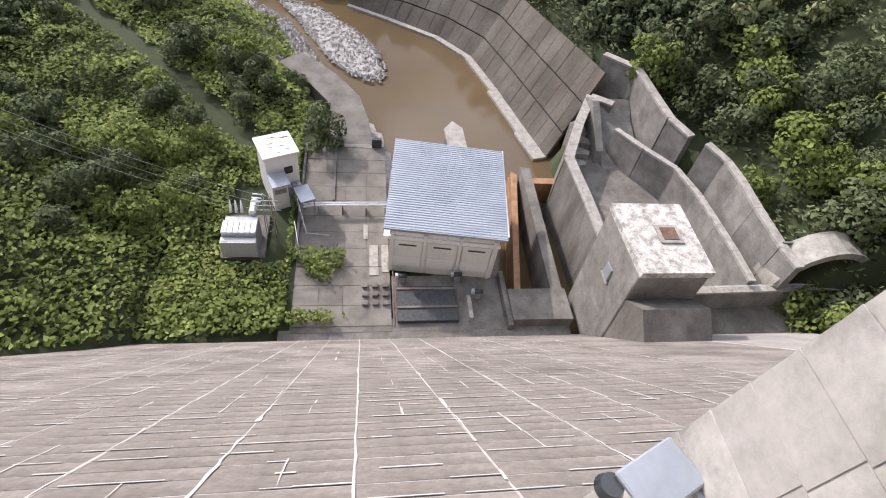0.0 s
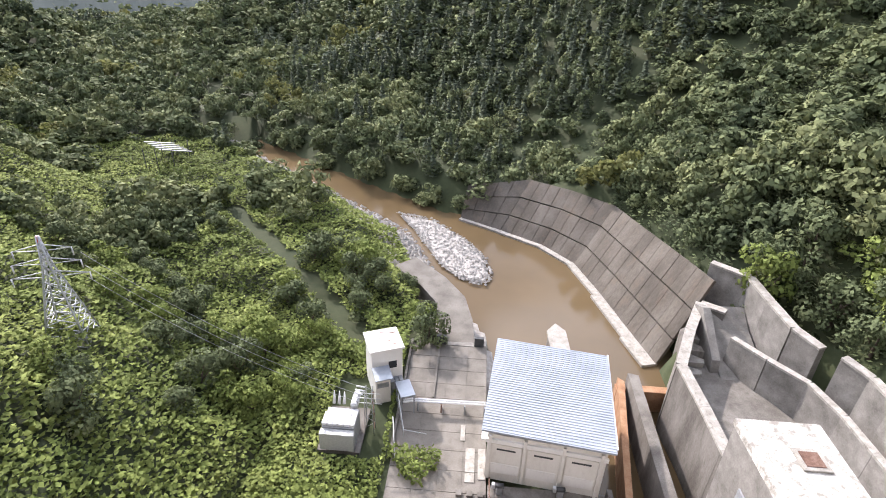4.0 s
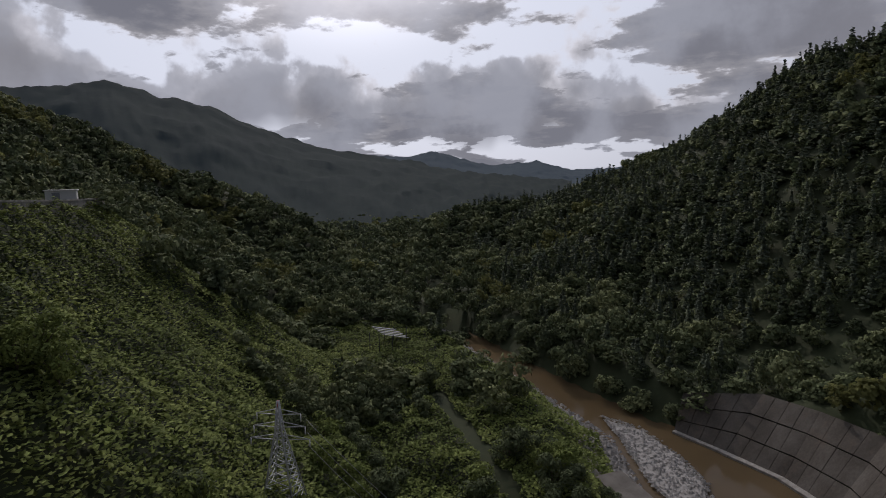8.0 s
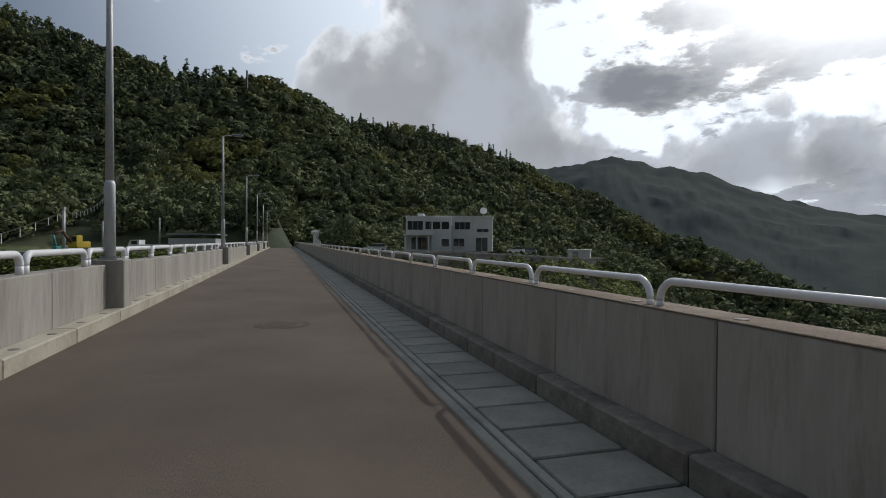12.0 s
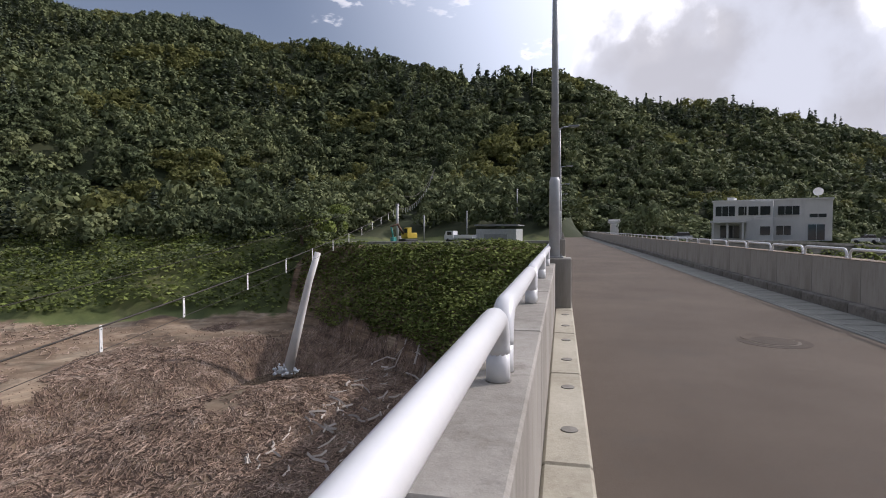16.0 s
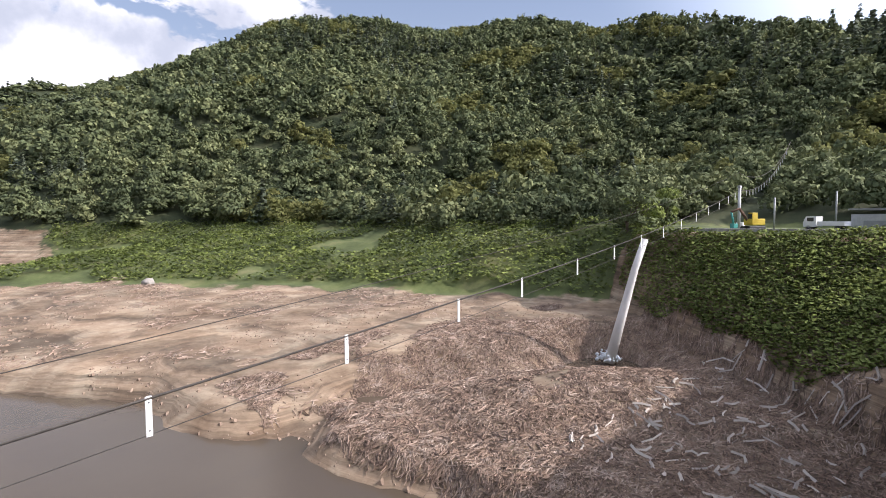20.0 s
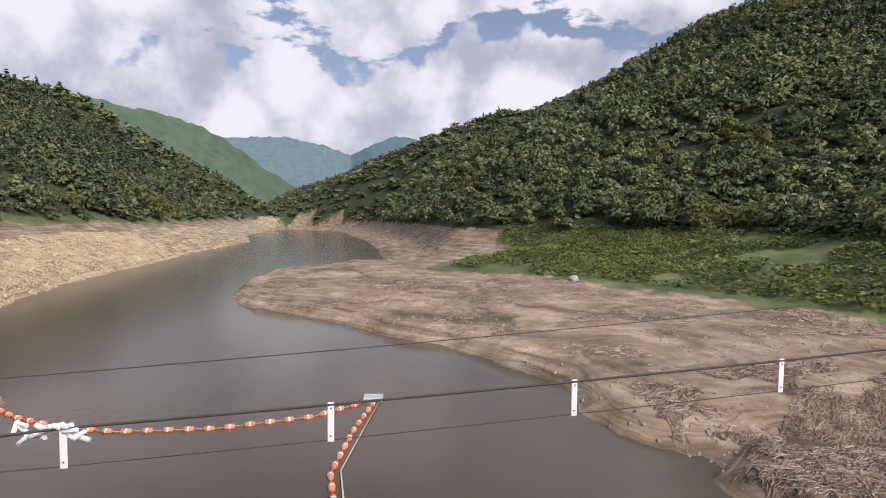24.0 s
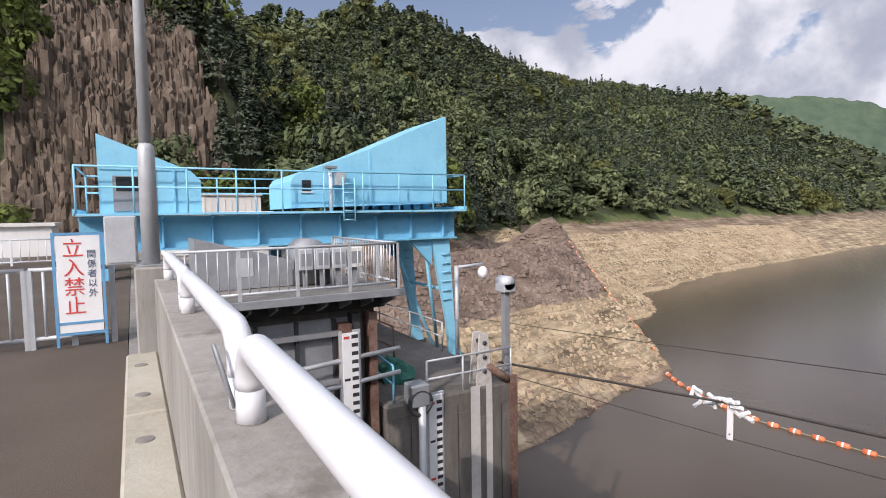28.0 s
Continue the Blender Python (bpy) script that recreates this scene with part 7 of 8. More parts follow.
box("tarpaulin", -6.62, -6.58, -2.2, 1.8, 0.6, 1.5, GREY_STEEL, hut, 0.0, "grey tarpaulin")
ck = thing("flat_truck", "white flatbed truck parked on the platform", "truck", 95.5, 20.5, -0.55, 76)
box("bed", -2.9, 0.6, -0.95, 0.95, 0.75, 0.95, WHITE_STEEL, ck)
for s in (-0.95, 0.91):
    box("side_board", -2.9, 0.6, s, s + 0.04, 0.95, 1.35, WHITE_STEEL, ck)
prism("cab", [(0.7, 0.55), (2.4, 0.55), (2.4, 1.25), (2.05, 2.05), (0.7, 2.05)], -0.92, 0.92, WHITE_STEEL, ck, axis="y")
prism("windscreen", [(2.36, 1.35), (2.1, 1.95), (2.12, 1.95), (2.38, 1.35)], -0.8, 0.8, GLASS_DARK, ck, axis="y")
for s in (-0.93, 0.925):
    box("side_window", 1.0, 1.9, s, s + 0.006, 1.35, 1.9, GLASS_DARK, ck)
for x in (-2.0, 1.7):
    for s in (-0.8, 0.8):
        tube("wheel", [(x, s - 0.12, 0.38), (x, s + 0.12, 0.38)], 0.38, BLACK_PAINT, ck, 14)
dg = thing("excavator", "yellow and green excavator with a folded arm", "excavator", 91.5, 28.6, -0.5, 150)
YEL = material("machine_yellow", [(0.50, 0.36, 0.03), (0.62, 0.46, 0.06)], 2, 12, 0.5)
TEAL = material("machine_teal", [(0.04, 0.25, 0.22), (0.07, 0.34, 0.30)], 2, 12, 0.5)
for s in (-0.95, 0.55):
    box("track", -1.5, 1.5, s, s + 0.4, 0, 0.65, BLACK_PAINT, dg, 0.15)
box("body", -1.4, 0.9, -0.9, 0.9, 0.75, 1.7, YEL, dg, 0.1)
box("cabin", 0.0, 1.0, 0.1, 0.9, 1.0, 2.6, YEL, dg, 0.06)
box("cabin_glass", 0.1, 1.012, 0.16, 0.84, 1.7, 2.4, GLASS_DARK, dg)
tube("boom", [(0.6, -0.3, 1.3), (2.2, -0.3, 3.2), (3.6, -0.3, 2.7)], 0.2, RUST, dg, 6)
tube("arm", [(3.6, -0.3, 2.7), (3.2, -0.3, 1.0)], 0.16, TEAL, dg, 6)
box("bucket", 2.7, 3.5, -0.7, 0.1, 0.3, 1.0, TEAL, dg, 0.08)

# pipes along the upstream face
for k in range(2):
    z0 = -1.6 - 1.4 * k
    ob = tube("face_pipe", [(8 + 3 * k, 3.46, -14), (8.2 + 3 * k, 3.46, z0 - 0.4), (8.6 + 3 * k, 3.46, z0), (60, 3.46, z0 - 1.2)], 0.10, GREY_STEEL, None, 8)
    tagged(ob, "grey drain pipe along the upstream face", "pipe", group="pipes on the upstream face")

# boulder on the grass and driftwood on the mud
bl = thing("boulder", "large pale boulder on the grassy shore", "boulder", 37.5, 129, lay(37.5, 129, -0.3))
bm = bmesh.new()
bmesh.ops.create_icosphere(bm, subdivisions=3, radius=1.3)
for v in bm.verts:
    v.co *= 1 + 0.25 * noise.noise(v.co * 1.3)
    v.co.z *= 0.75
bmesh.ops.translate(bm, vec=(0, 0, 0.6), verts=bm.verts)
part("stone", bm, PALE_CONCRETE, bl, smooth=True)


def sticks(name, label, n, test, box_, l0, l1, r0, r1, seed, mat):
    """Bent bits of driftwood lying on the mud, as one heap."""
    r = np.random.RandomState(seed)
    x = r.uniform(box_[0], box_[1], n * 6)
    y = r.uniform(box_[2], box_[3], n * 6)
    keep = test(x, y)
    x, y = x[keep][:n], y[keep][:n]
    m = len(x)
    ln, rad = r.uniform(l0, l1, m) * r.uniform(0.4, 1.0, m), r.uniform(r0, r1, m)
    a = r.normal(0.35, 0.75, m)
    dx, dy = np.cos(a) * ln / 2, np.sin(a) * ln / 2
    bend = r.normal(0, 0.12, m) * ln
    P = []
    for u in (-1, 0, 1):
        px, py = x + u * dx - (1 - abs(u)) * bend * np.sin(a), y + u * dy + (1 - abs(u)) * bend * np.cos(a)
        P.append(np.stack([px, py, on_ground(px, py) + rad * 0.8 + np.abs(r.normal(0, 0.06, m))], -1))
    side = np.stack([-np.sin(a), np.cos(a), 0 * a], -1) * rad[:, None]
    upv = np.array([0, 0, 1.0])[None] * rad[:, None] * 1.2
    V = []
    for p in P:
        V += [p - side, p + upv, p + side]
    V = np.stack(V, 1).reshape(-1, 3)
    F = []
    for s in (0, 3):
        F += [(s, s + 1, s + 4, s + 3), (s + 1, s + 2, s + 5, s + 4)]
    F = (np.array(F)[None] + 9 * np.arange(m)[:, None, None]).reshape(-1, 4)
    ob = finish(name, V.tolist(), F.tolist(), mat)
    return tagged(ob, label, "driftwood", kind="stuff")


def debris_test(x, y):
    dE, _, sE = along(x, y, EAST_SHORE)
    inner = (sE >= 0) & (dE > 0.6) & (x < 56 + 0.78 * np.maximum(y - 8.7, 0))
    heavy = fbm(x, y, 11, 3, 71) + 0.55 - np.clip((np.hypot(x - 44, y - 23) - 25) / 22, 0, 1.2)
    return inner & (heavy > 0) & (y > 3.6)


PALE_DRIFT = material("bleached_driftwood", [(0.34, 0.30, 0.26), (0.50, 0.46, 0.41)], 0.6, 10, 0.95, per_island=0.25)
DARK_DRIFT = material("wet_driftwood", [(0.09, 0.062, 0.045), (0.17, 0.12, 0.09), (0.26, 0.19, 0.145)], 0.5, 8, 0.95, per_island=0.4)
sticks("driftwood", "thick litter of brown twigs and branches on the mud", 30000, debris_test, (24, 80, 3.6, 62), 0.5, 1.8, 0.02, 0.055, 1, DRIFTWOOD)
sticks("wet_driftwood", "dark wet twigs and branches on the mud", 22000, debris_test, (24, 80, 3.6, 62), 0.4, 1.5, 0.02, 0.06, 2, DARK_DRIFT)
sticks("bleached_logs", "bleached logs lying among the driftwood", 130, debris_test, (36, 66, 6, 26), 1.4, 3.4, 0.06, 0.14, 3, PALE_DRIFT)
sticks("shore_litter", "scattered twigs along the drawn-down shore", 7000, lambda x, y: (on_ground(x, y, "mud") > 0.5) & (fbm(x, y, 7, 3, 33) > 0.12), (-40, 75, 30, 140), 0.5, 1.8, 0.03, 0.07, 4, DRIFTWOOD)


def clods(name, label, n, box_, test, smin, smax_, mat, seed, flat=0.6):
    """Broken lumps of earth or stone on the ground, as one spread."""
    r = np.random.RandomState(seed)
    x, y = r.uniform(box_[0], box_[1], n * 5), r.uniform(box_[2], box_[3], n * 5)
    k = test(x, y)
    x, y = x[k][:n], y[k][:n]
    m = len(x)
    s = smin * (smax_ / smin) ** (r.uniform(0, 1, m) ** 2.2)
    c = np.stack([x, y, on_ground(x, y)], -1)
    dirs = np.array([(1, 0, 0), (0.3, 0.9, 0), (-0.85, 0.4, 0), (-0.5, -0.85, 0), (0.6, -0.8, 0), (0.25, 0.2, 1), (-0.35, -0.15, 0.8)])
    V = c[:, None] + dirs[None] * (s[:, None] * r.uniform(0.6, 1.25, (m, 7)))[..., None] * np.array([1, 1, flat])
    V[:, :5, 2] -= 0.25 * s[:, None]
    F = np.array([(0, 1, 5), (1, 6, 5), (1, 2, 6), (2, 3, 6), (3, 5, 6), (3, 4, 5), (4, 0, 5)])
    F = (F[None] + 7 * np.arange(m)[:, None, None]).reshape(-1, 3)
    ob = finish(name, V.reshape(-1, 3).tolist(), F.tolist(), mat)
    return tagged(ob, label, "stones", kind="stuff")


MUD_CLOD = material("mud_clod", [(0.16, 0.105, 0.075), (0.25, 0.18, 0.13), (0.34, 0.265, 0.20)], 0.3, 4, 0.95, per_island=0.2)
clods("mud_clods", "broken clods of brown mud along the water's edge", 16000, (-46, 75, 28, 150), lambda x, y: (on_ground(x, y, "mud") > 0.5) & (on_ground(x, y) < -12.0) & (fbm(x, y, 9, 3, 88) > -0.05), 0.06, 0.42, MUD_CLOD, 5, 0.5)
clods("shore_rocks", "angular pale brown rock of the steep shore", 32000, (-140, -22, 6, 260), lambda x, y: (on_ground(x, y, "rock") > 0.5) & ((on_ground(x, y, "upper_rock") < 0.4) & (on_ground(x, y) < 1)), 0.12, 0.75, ROCK, 6, 0.35)
DARK_ROCK = material("dark_shore_rock", [(0.112, 0.08, 0.06), (0.192, 0.142, 0.11), (0.285, 0.215, 0.165)], 0.3, 3, 0.95, bump=0.2, bump_scale=4, per_island=0.15)
clods("upper_shore_rocks", "dark purplish rock of the upper shore", 9000, (-100, -22, 6, 110), lambda x, y: on_ground(x, y, "upper_rock") > 0.5, 0.15, 0.8, DARK_ROCK, 16, 0.35)
CLIFF_ROCK = material("cliff_rock", [(0.062, 0.045, 0.034), (0.130, 0.098, 0.072), (0.23, 0.18, 0.135)], 0.3, 3, 0.95, bump=0.25, bump_scale=3, spots=((0.055, 0.05, 0.04), 0.4, 0.6), per_island=0.2)


def cliff_columns(name, label, n, seed):
    """Split upright columns of rock stepping up the slope, as one spread."""
    r = np.random.RandomState(seed)
    x, y = r.uniform(-92, -60, n * 6), r.uniform(-13, 17, n * 6)
    k = on_ground(x, y, "rock") > 0.5
    x, y = x[k][:n], y[k][:n]
    m = len(x)
    z = on_ground(x, y)
    w, h = r.uniform(0.22, 0.8, m), r.uniform(0.8, 5.5, m) * np.clip(0.6 + fbm(x, y, 4, 2, 50), 0.3, 1.4)
    a0 = r.uniform(0, 6.28, m)
    V = np.zeros((m, 12, 3))
    for i in range(6):
        a = a0 + i * 1.047 + r.uniform(-0.2, 0.2, m)
        for j, up in ((0, -4.0), (6, h + r.uniform(-0.9, 0.9, m))):
            ww = w * r.uniform(0.75, 1.1, m) * (1.0 if j == 0 else 0.8)
            V[:, i + j, 0] = x + np.cos(a) * ww + (0.0 if j == 0 else -0.3)
            V[:, i + j, 1] = y + np.sin(a) * ww
            V[:, i + j, 2] = z + up
    F = [(i, (i + 1) % 6, (i + 1) % 6 + 6, i + 6) for i in range(6)] + [(6, 7, 8, 9, 10, 11)]
    faces = [tuple(q + 12 * b for q in f) for b in range(m) for f in F]
    ob = finish(name, V.reshape(-1, 3).tolist(), faces, CLIFF_ROCK)
    return tagged(ob, label, "cliff", kind="stuff")


cliff_columns("rock_cliff", "dark brown columnar rock cliff above the dam end", 3400, 8)


# ------------------------------------------------------------------ control building and terrace
tw = thing("terrace_wall", "long grey retaining wall of the car park terrace", "wall", 0, 0, 0, kind="structure")
wall_run("wall", [(84, -5, -0.2), (90, -19, -0.4), (96, -32, -0.6), (107, -47, -1.4)], CONCRETE, tw, 0.8, -5.0)
wall_run("wall", [(107, -47, -1.4), (118, -62, -2.2), (132, -79, -3.0), (146, -96, -3.4)], CONCRETE, tw, 0.8, -8.5)
cb = thing("control_building", "white two-storey control building with dark windows", "building", 112, -34.5, -0.4, -22)
box("wall", -4.4, 5.6, -9.0, 9.0, 0, 7.0, WHITE_WALL, cb)
box("parapet", -4.6, 5.8, -9.2, 9.2, 7.0, 7.3, WHITE_WALL, cb)
box("wing", -6.4, -4.4, -0.6, 3.4, 0, 6.9, WHITE_WALL, cb)
box("entrance_roof", -7.6, -4.4, 3.4, 9.0, 3.2, 3.5, WHITE_WALL, cb)
for k in range(3):
    box("pillar", -7.4, -7.1, 3.7 + 2.4 * k, 4.0 + 2.4 * k, 0, 3.2, WHITE_WALL, cb)
box("shade", -4.75, -4.41, -0.7, 8.8, 3.5, 3.7, CREAM_WALL, cb)
for y0, y1, z0, z1 in ((5.4, 8.6, 4.4, 6.2), (2.0, 4.9, 4.5, 6.1), (-4.4, -1.2, 4.5, 6.0), (4.6, 7.8, 0.4, 2.7), (-3.2, -1.0, 1.0, 2.6), (-8.0, -5.6, 0.1, 2.8), (-8.2, -5.8, 4.0, 4.6)):
    w = box("window", -4.46, -4.415, y0, y1, z0, z1, GLASS_DARK, cb)
    n = max(1, round((y1 - y0) / 1.1))
    for k in range(n + 1):
        yy = y0 + (y1 - y0) * k / n
        box("frame", -4.50, -4.462, yy - 0.04, yy + 0.04, z0, z1, GALV, w)
    box("sill", -4.56, -4.415, y0 - 0.08, y1 + 0.08, z0 - 0.1, z0 - 0.01, WHITE_WALL, w)
for y0, z0 in ((-0.2, 4.5), (1.6, 4.5), (-0.2, 1.0)):
    box("window", -6.46, -6.415, y0, y0 + 1.5, z0, z0 + 1.5, GLASS_DARK, cb)
tube("dish_post", [(1, -7, 7.3), (1, -7, 8.4)], 0.06, GALV, cb, 6)
bm = bmesh.new()
bmesh.ops.create_cone(bm, cap_ends=True, segments=16, radius1=0.8, radius2=0.15, depth=0.3)
bmesh.ops.transform(bm, matrix=Matrix.Translation((0.8, -7, 8.7)) @ Matrix.Rotation(radians(60), 4, "Y"), verts=bm.verts)
part("dish", bm, WHITE_STEEL, cb, "white satellite dish")
for k in range(3):
    box("roof_unit", 0 + 1.3 * k, 1.0 + 1.3 * k, 6.0, 7.2, 7.3, 8.0, WHITE_STEEL, cb, 0.04)
h2 = thing("terrace_hut", "small white flat-roofed hut on the terrace", "hut", 143, -84, -3.2, -35)
box("wall", -2.2, 2.2, -3.2, 3.2, 0, 2.5, WHITE_WALL, h2)
box("roof", -2.5, 2.5, -3.5, 3.5, 2.5, 2.75, CREAM_WALL, h2)
box("door", -2.26, -2.21, 0.2, 1.8, 0.1, 2.1, GREY_STEEL, h2)
mon = thing("stone_monument", "white carved stone monument beside the crest road", "monument", 96, -5.6, -0.4)
box("plinth", -0.9, 0.9, -0.8, 0.8, 0, 1.0, WHITE_WALL, mon, 0.05)
box("stone", -0.7, 0.7, -0.6, 0.6, 1.0, 3.0, WHITE_WALL, mon, 0.1)
box("top_stone", -0.6, 0.6, -1.0, 1.0, 3.0, 3.7, WHITE_WALL, mon, 0.18)


def car(x, y, z, rz, mat, label):
    t = thing("car", label, "car", x, y, z, rz, group="parked cars")
    prism("body", [(-2.0, 0.3), (2.0, 0.3), (2.0, 0.75), (1.1, 0.9), (-2.0, 0.95)], -0.8, 0.8, mat, t, axis="y")
    prism("cabin", [(-1.7, 0.95), (0.9, 0.92), (0.3, 1.45), (-1.5, 1.45)], -0.72, 0.72, GLASS_DARK, t, axis="y")
    box("roof", -1.45, 0.25, -0.68, 0.68, 1.45, 1.5, mat, t, 0.02)
    for xx in (-1.3, 1.3):
        for s in (-0.75, 0.75):
            tube("wheel", [(xx, s - 0.1, 0.3), (xx, s + 0.1, 0.3)], 0.3, BLACK_PAINT, t, 12)


car(98, -16, -0.35, 80, WHITE_STEEL, "white car parked on the terrace")
car(117, -52, -1.0, 60, WHITE_STEEL, "white car parked by the terrace edge")
car(121, -57, -1.3, 60, GREY_STEEL, "grey car parked by the terrace edge")
mh = thing("manhole_cover", "round worn iron manhole cover in the road", "manhole cover", 11.7, -0.22, 0.004)
bm = bmesh.new()
bmesh.ops.create_cone(bm, cap_ends=True, segments=28, radius1=0.36, radius2=0.355, depth=0.012)
part("lid", bm, BARK, mh)
bm = bmesh.new()
for k in range(28):
    a, b = 2 * math.pi * k / 28, 2 * math.pi * (k + 1) / 28
    vs4 = [bm.verts.new((r * math.cos(t), r * math.sin(t), 0.004)) for r, t in ((0.37, a), (0.42, a), (0.42, b), (0.37, b))]
    bm.faces.new(vs4)
part("ring", bm, BARK, mh)
ant = thing("ridge_mast", "thin lattice mast on the wooded ridge", "mast", 335, 21, 78)
tube("mast_pole", [(0, 0, 0), (0, 0, 22)], 0.6, DARK_STEEL, ant, 5)

# ------------------------------------------------------------------ plants
R = np.random.RandomState(11)


def leaf_quads(centres, normals, size, rs):
    """Folded four-cornered leaf clumps at the centres, facing roughly along the normals."""
    n = len(centres)
    nr = normals + rs.normal(0, 0.33, (n, 3))
    nr /= np.linalg.norm(nr, axis=1)[:, None] + 1e-9
    a = np.cross(nr, rs.normal(0, 1, (n, 3)))
    a /= np.linalg.norm(a, axis=1)[:, None] + 1e-9
    b = np.cross(nr, a)
    s = (size * rs.uniform(0.6, 1.35, n))[:, None]
    fold = nr * s * rs.uniform(-0.35, 0.1, n)[:, None]
    flip = np.where((np.cross(a, b) * nr).sum(1) < 0, -1.0, 1.0)[:, None]
    b = b * flip
    return np.stack([centres - a * s * 0.62, centres - b * s * 0.42 + fold, centres + a * s * 0.62, centres + b * s * 0.42 + fold], 1)


def soft_normals(normals, rs, loose=0.22):
    """One normal a leaf clump: mostly that of the crown it sits on."""
    nr = normals + rs.normal(0, loose, normals.shape)
    return nr / (np.linalg.norm(nr, axis=1)[:, None] + 1e-9)


def crown_template(n, leaf, seed, shape="broad"):
    """Leaf clumps of one crown about 1 wide and standing on z = 0 to about 1.9."""
    rs = np.random.RandomState(seed)
    out_c, out_n = [], []
    if shape == "broad":
        lobes = [(rs.uniform(-0.45, 0.45), rs.uniform(-0.45, 0.45), rs.uniform(0.6, 1.45), rs.uniform(0.30, 0.50)) for _ in range(7)]
        lobes += [(rs.uniform(-0.6, 0.6), rs.uniform(-0.6, 0.6), rs.uniform(0.3, 0.7), rs.uniform(0.3, 0.45)) for _ in range(4)]
        w = np.array([l[3] ** 2 for l in lobes])
        pick = rs.choice(len(lobes), n, p=w / w.sum())
        for i in pick:
            d = rs.normal(0, 1, 3)
            d[2] = abs(d[2]) * 1.1 - 0.35
            d /= np.linalg.norm(d)
            x, y, z, r = lobes[i]
            out_c.append(np.array([x, y, z]) + d * r * rs.uniform(0.72, 1.05) * np.array([1, 1, 0.8]))
            out_n.append(d + np.array([0, 0, 0.35]))
    else:
        for _ in range(n):
            h = rs.uniform(0, 1) ** 1.3
            tier = 0.75 + 0.25 * math.cos(h * 40)
            a, r = rs.uniform(0, 2 * math.pi), 0.62 * (1 - h) * tier * rs.uniform(0.7, 1.1) + 0.02
            out_c.append(np.array([math.cos(a) * r, math.sin(a) * r, 0.25 + 2.3 * h]))
            out_n.append(np.array([math.cos(a) * 0.6, math.sin(a) * 0.6, 0.9]))
    c, nn = np.array(out_c), np.array(out_n)
    nn = nn / np.linalg.norm(nn, axis=1)[:, None]
    return leaf_quads(c, nn, np.full(n, leaf), rs), soft_normals(nn, rs)


def quad_mesh(name, Q, mat):
    Q, nrm = Q
    n = len(Q)
    me = bpy.data.meshes.new(name)
    me.vertices.add(4 * n)
    me.vertices.foreach_set("co", Q.reshape(-1).astype(np.float32))
    me.loops.add(4 * n)
    me.loops.foreach_set("vertex_index", np.arange(4 * n, dtype=np.int32))
    me.polygons.add(n)
    me.polygons.foreach_set("loop_start", np.arange(0, 4 * n, 4, dtype=np.int32))
    me.update(calc_edges=True)
    me.shade_smooth()
    at = me.attributes.new("custom_normal", "FLOAT_VECTOR", "POINT")
    at.data.foreach_set("vector", np.repeat(nrm, 4, axis=0).reshape(-1).astype(np.float32))
    me.update()
    me.materials.append(mat)
    return me


def spread(templates, x, y, z, size, tall):
    """Copies of the templates at the places, turned and scaled, as one block of quads."""
    out, nrm = [], []
    which = R.randint(0, len(templates), len(x))
    for k, (q, qn) in enumerate(templates):
        m = which == k
        if not m.any():
            continue
        a = R.uniform(0, 2 * math.pi, m.sum())
        c, s = np.cos(a)[:, None, None], np.sin(a)[:, None, None]
        q = q[None]
        sx, sz = size[m][:, None, None], tall[m][:, None, None]
        px = (q[..., 0] * c - q[..., 1] * s) * sx + x[m][:, None, None]
        py = (q[..., 0] * s + q[..., 1] * c) * sx + y[m][:, None, None]
        pz = q[..., 2] * sz + z[m][:, None, None]
        out.append(np.stack([px, py, pz], -1).reshape(-1, 4, 3))
        c, s = c[..., 0], s[..., 0]
        nrm.append(np.stack([qn[None, :, 0] * c - qn[None, :, 1] * s, qn[None, :, 0] * s + qn[None, :, 1] * c, np.broadcast_to(qn[None, :, 2], (m.sum(), len(qn)))], -1).reshape(-1, 3))
    return np.concatenate(out), np.concatenate(nrm)


def in_sight(x, y, z):
    """Whether a tree top shows from the crest at all, judged over the ground."""
    ok = np.ones(len(x), bool)
    for ex, ey in ((0.0, -4.0), (2.3, 3.2)):
        free = np.ones(len(x), bool)
        for u in np.linspace(0.08, 0.96, 26):
            gz = on_ground(ex + (x - ex) * u, ey + (y - ey) * u)
            free &= gz < 3.0 + (z + 11 - 3.0) * u + 7
        ok = free if (ex, ey) == (0.0, -4.0) else ok | free
    back = np.degrees(np.arctan2(-x, y))
    return ok & ~((back > 108) & (back < 138) & (np.hypot(x, y) > 110))


def grid_places(r0, r1, step):
    n = int(2 * r1 / step)
    gx, gy = np.meshgrid((np.arange(n) - n / 2) * step, (np.arange(n) - n / 2) * step)
    x = (gx + R.uniform(-0.45, 0.45, gx.shape) * step).ravel()
    y = (gy + R.uniform(-0.45, 0.45, gy.shape) * step).ravel()
    d = np.hypot(x, y)
    m = (d >= r0) & (d < r1)
    return x[m], y[m]


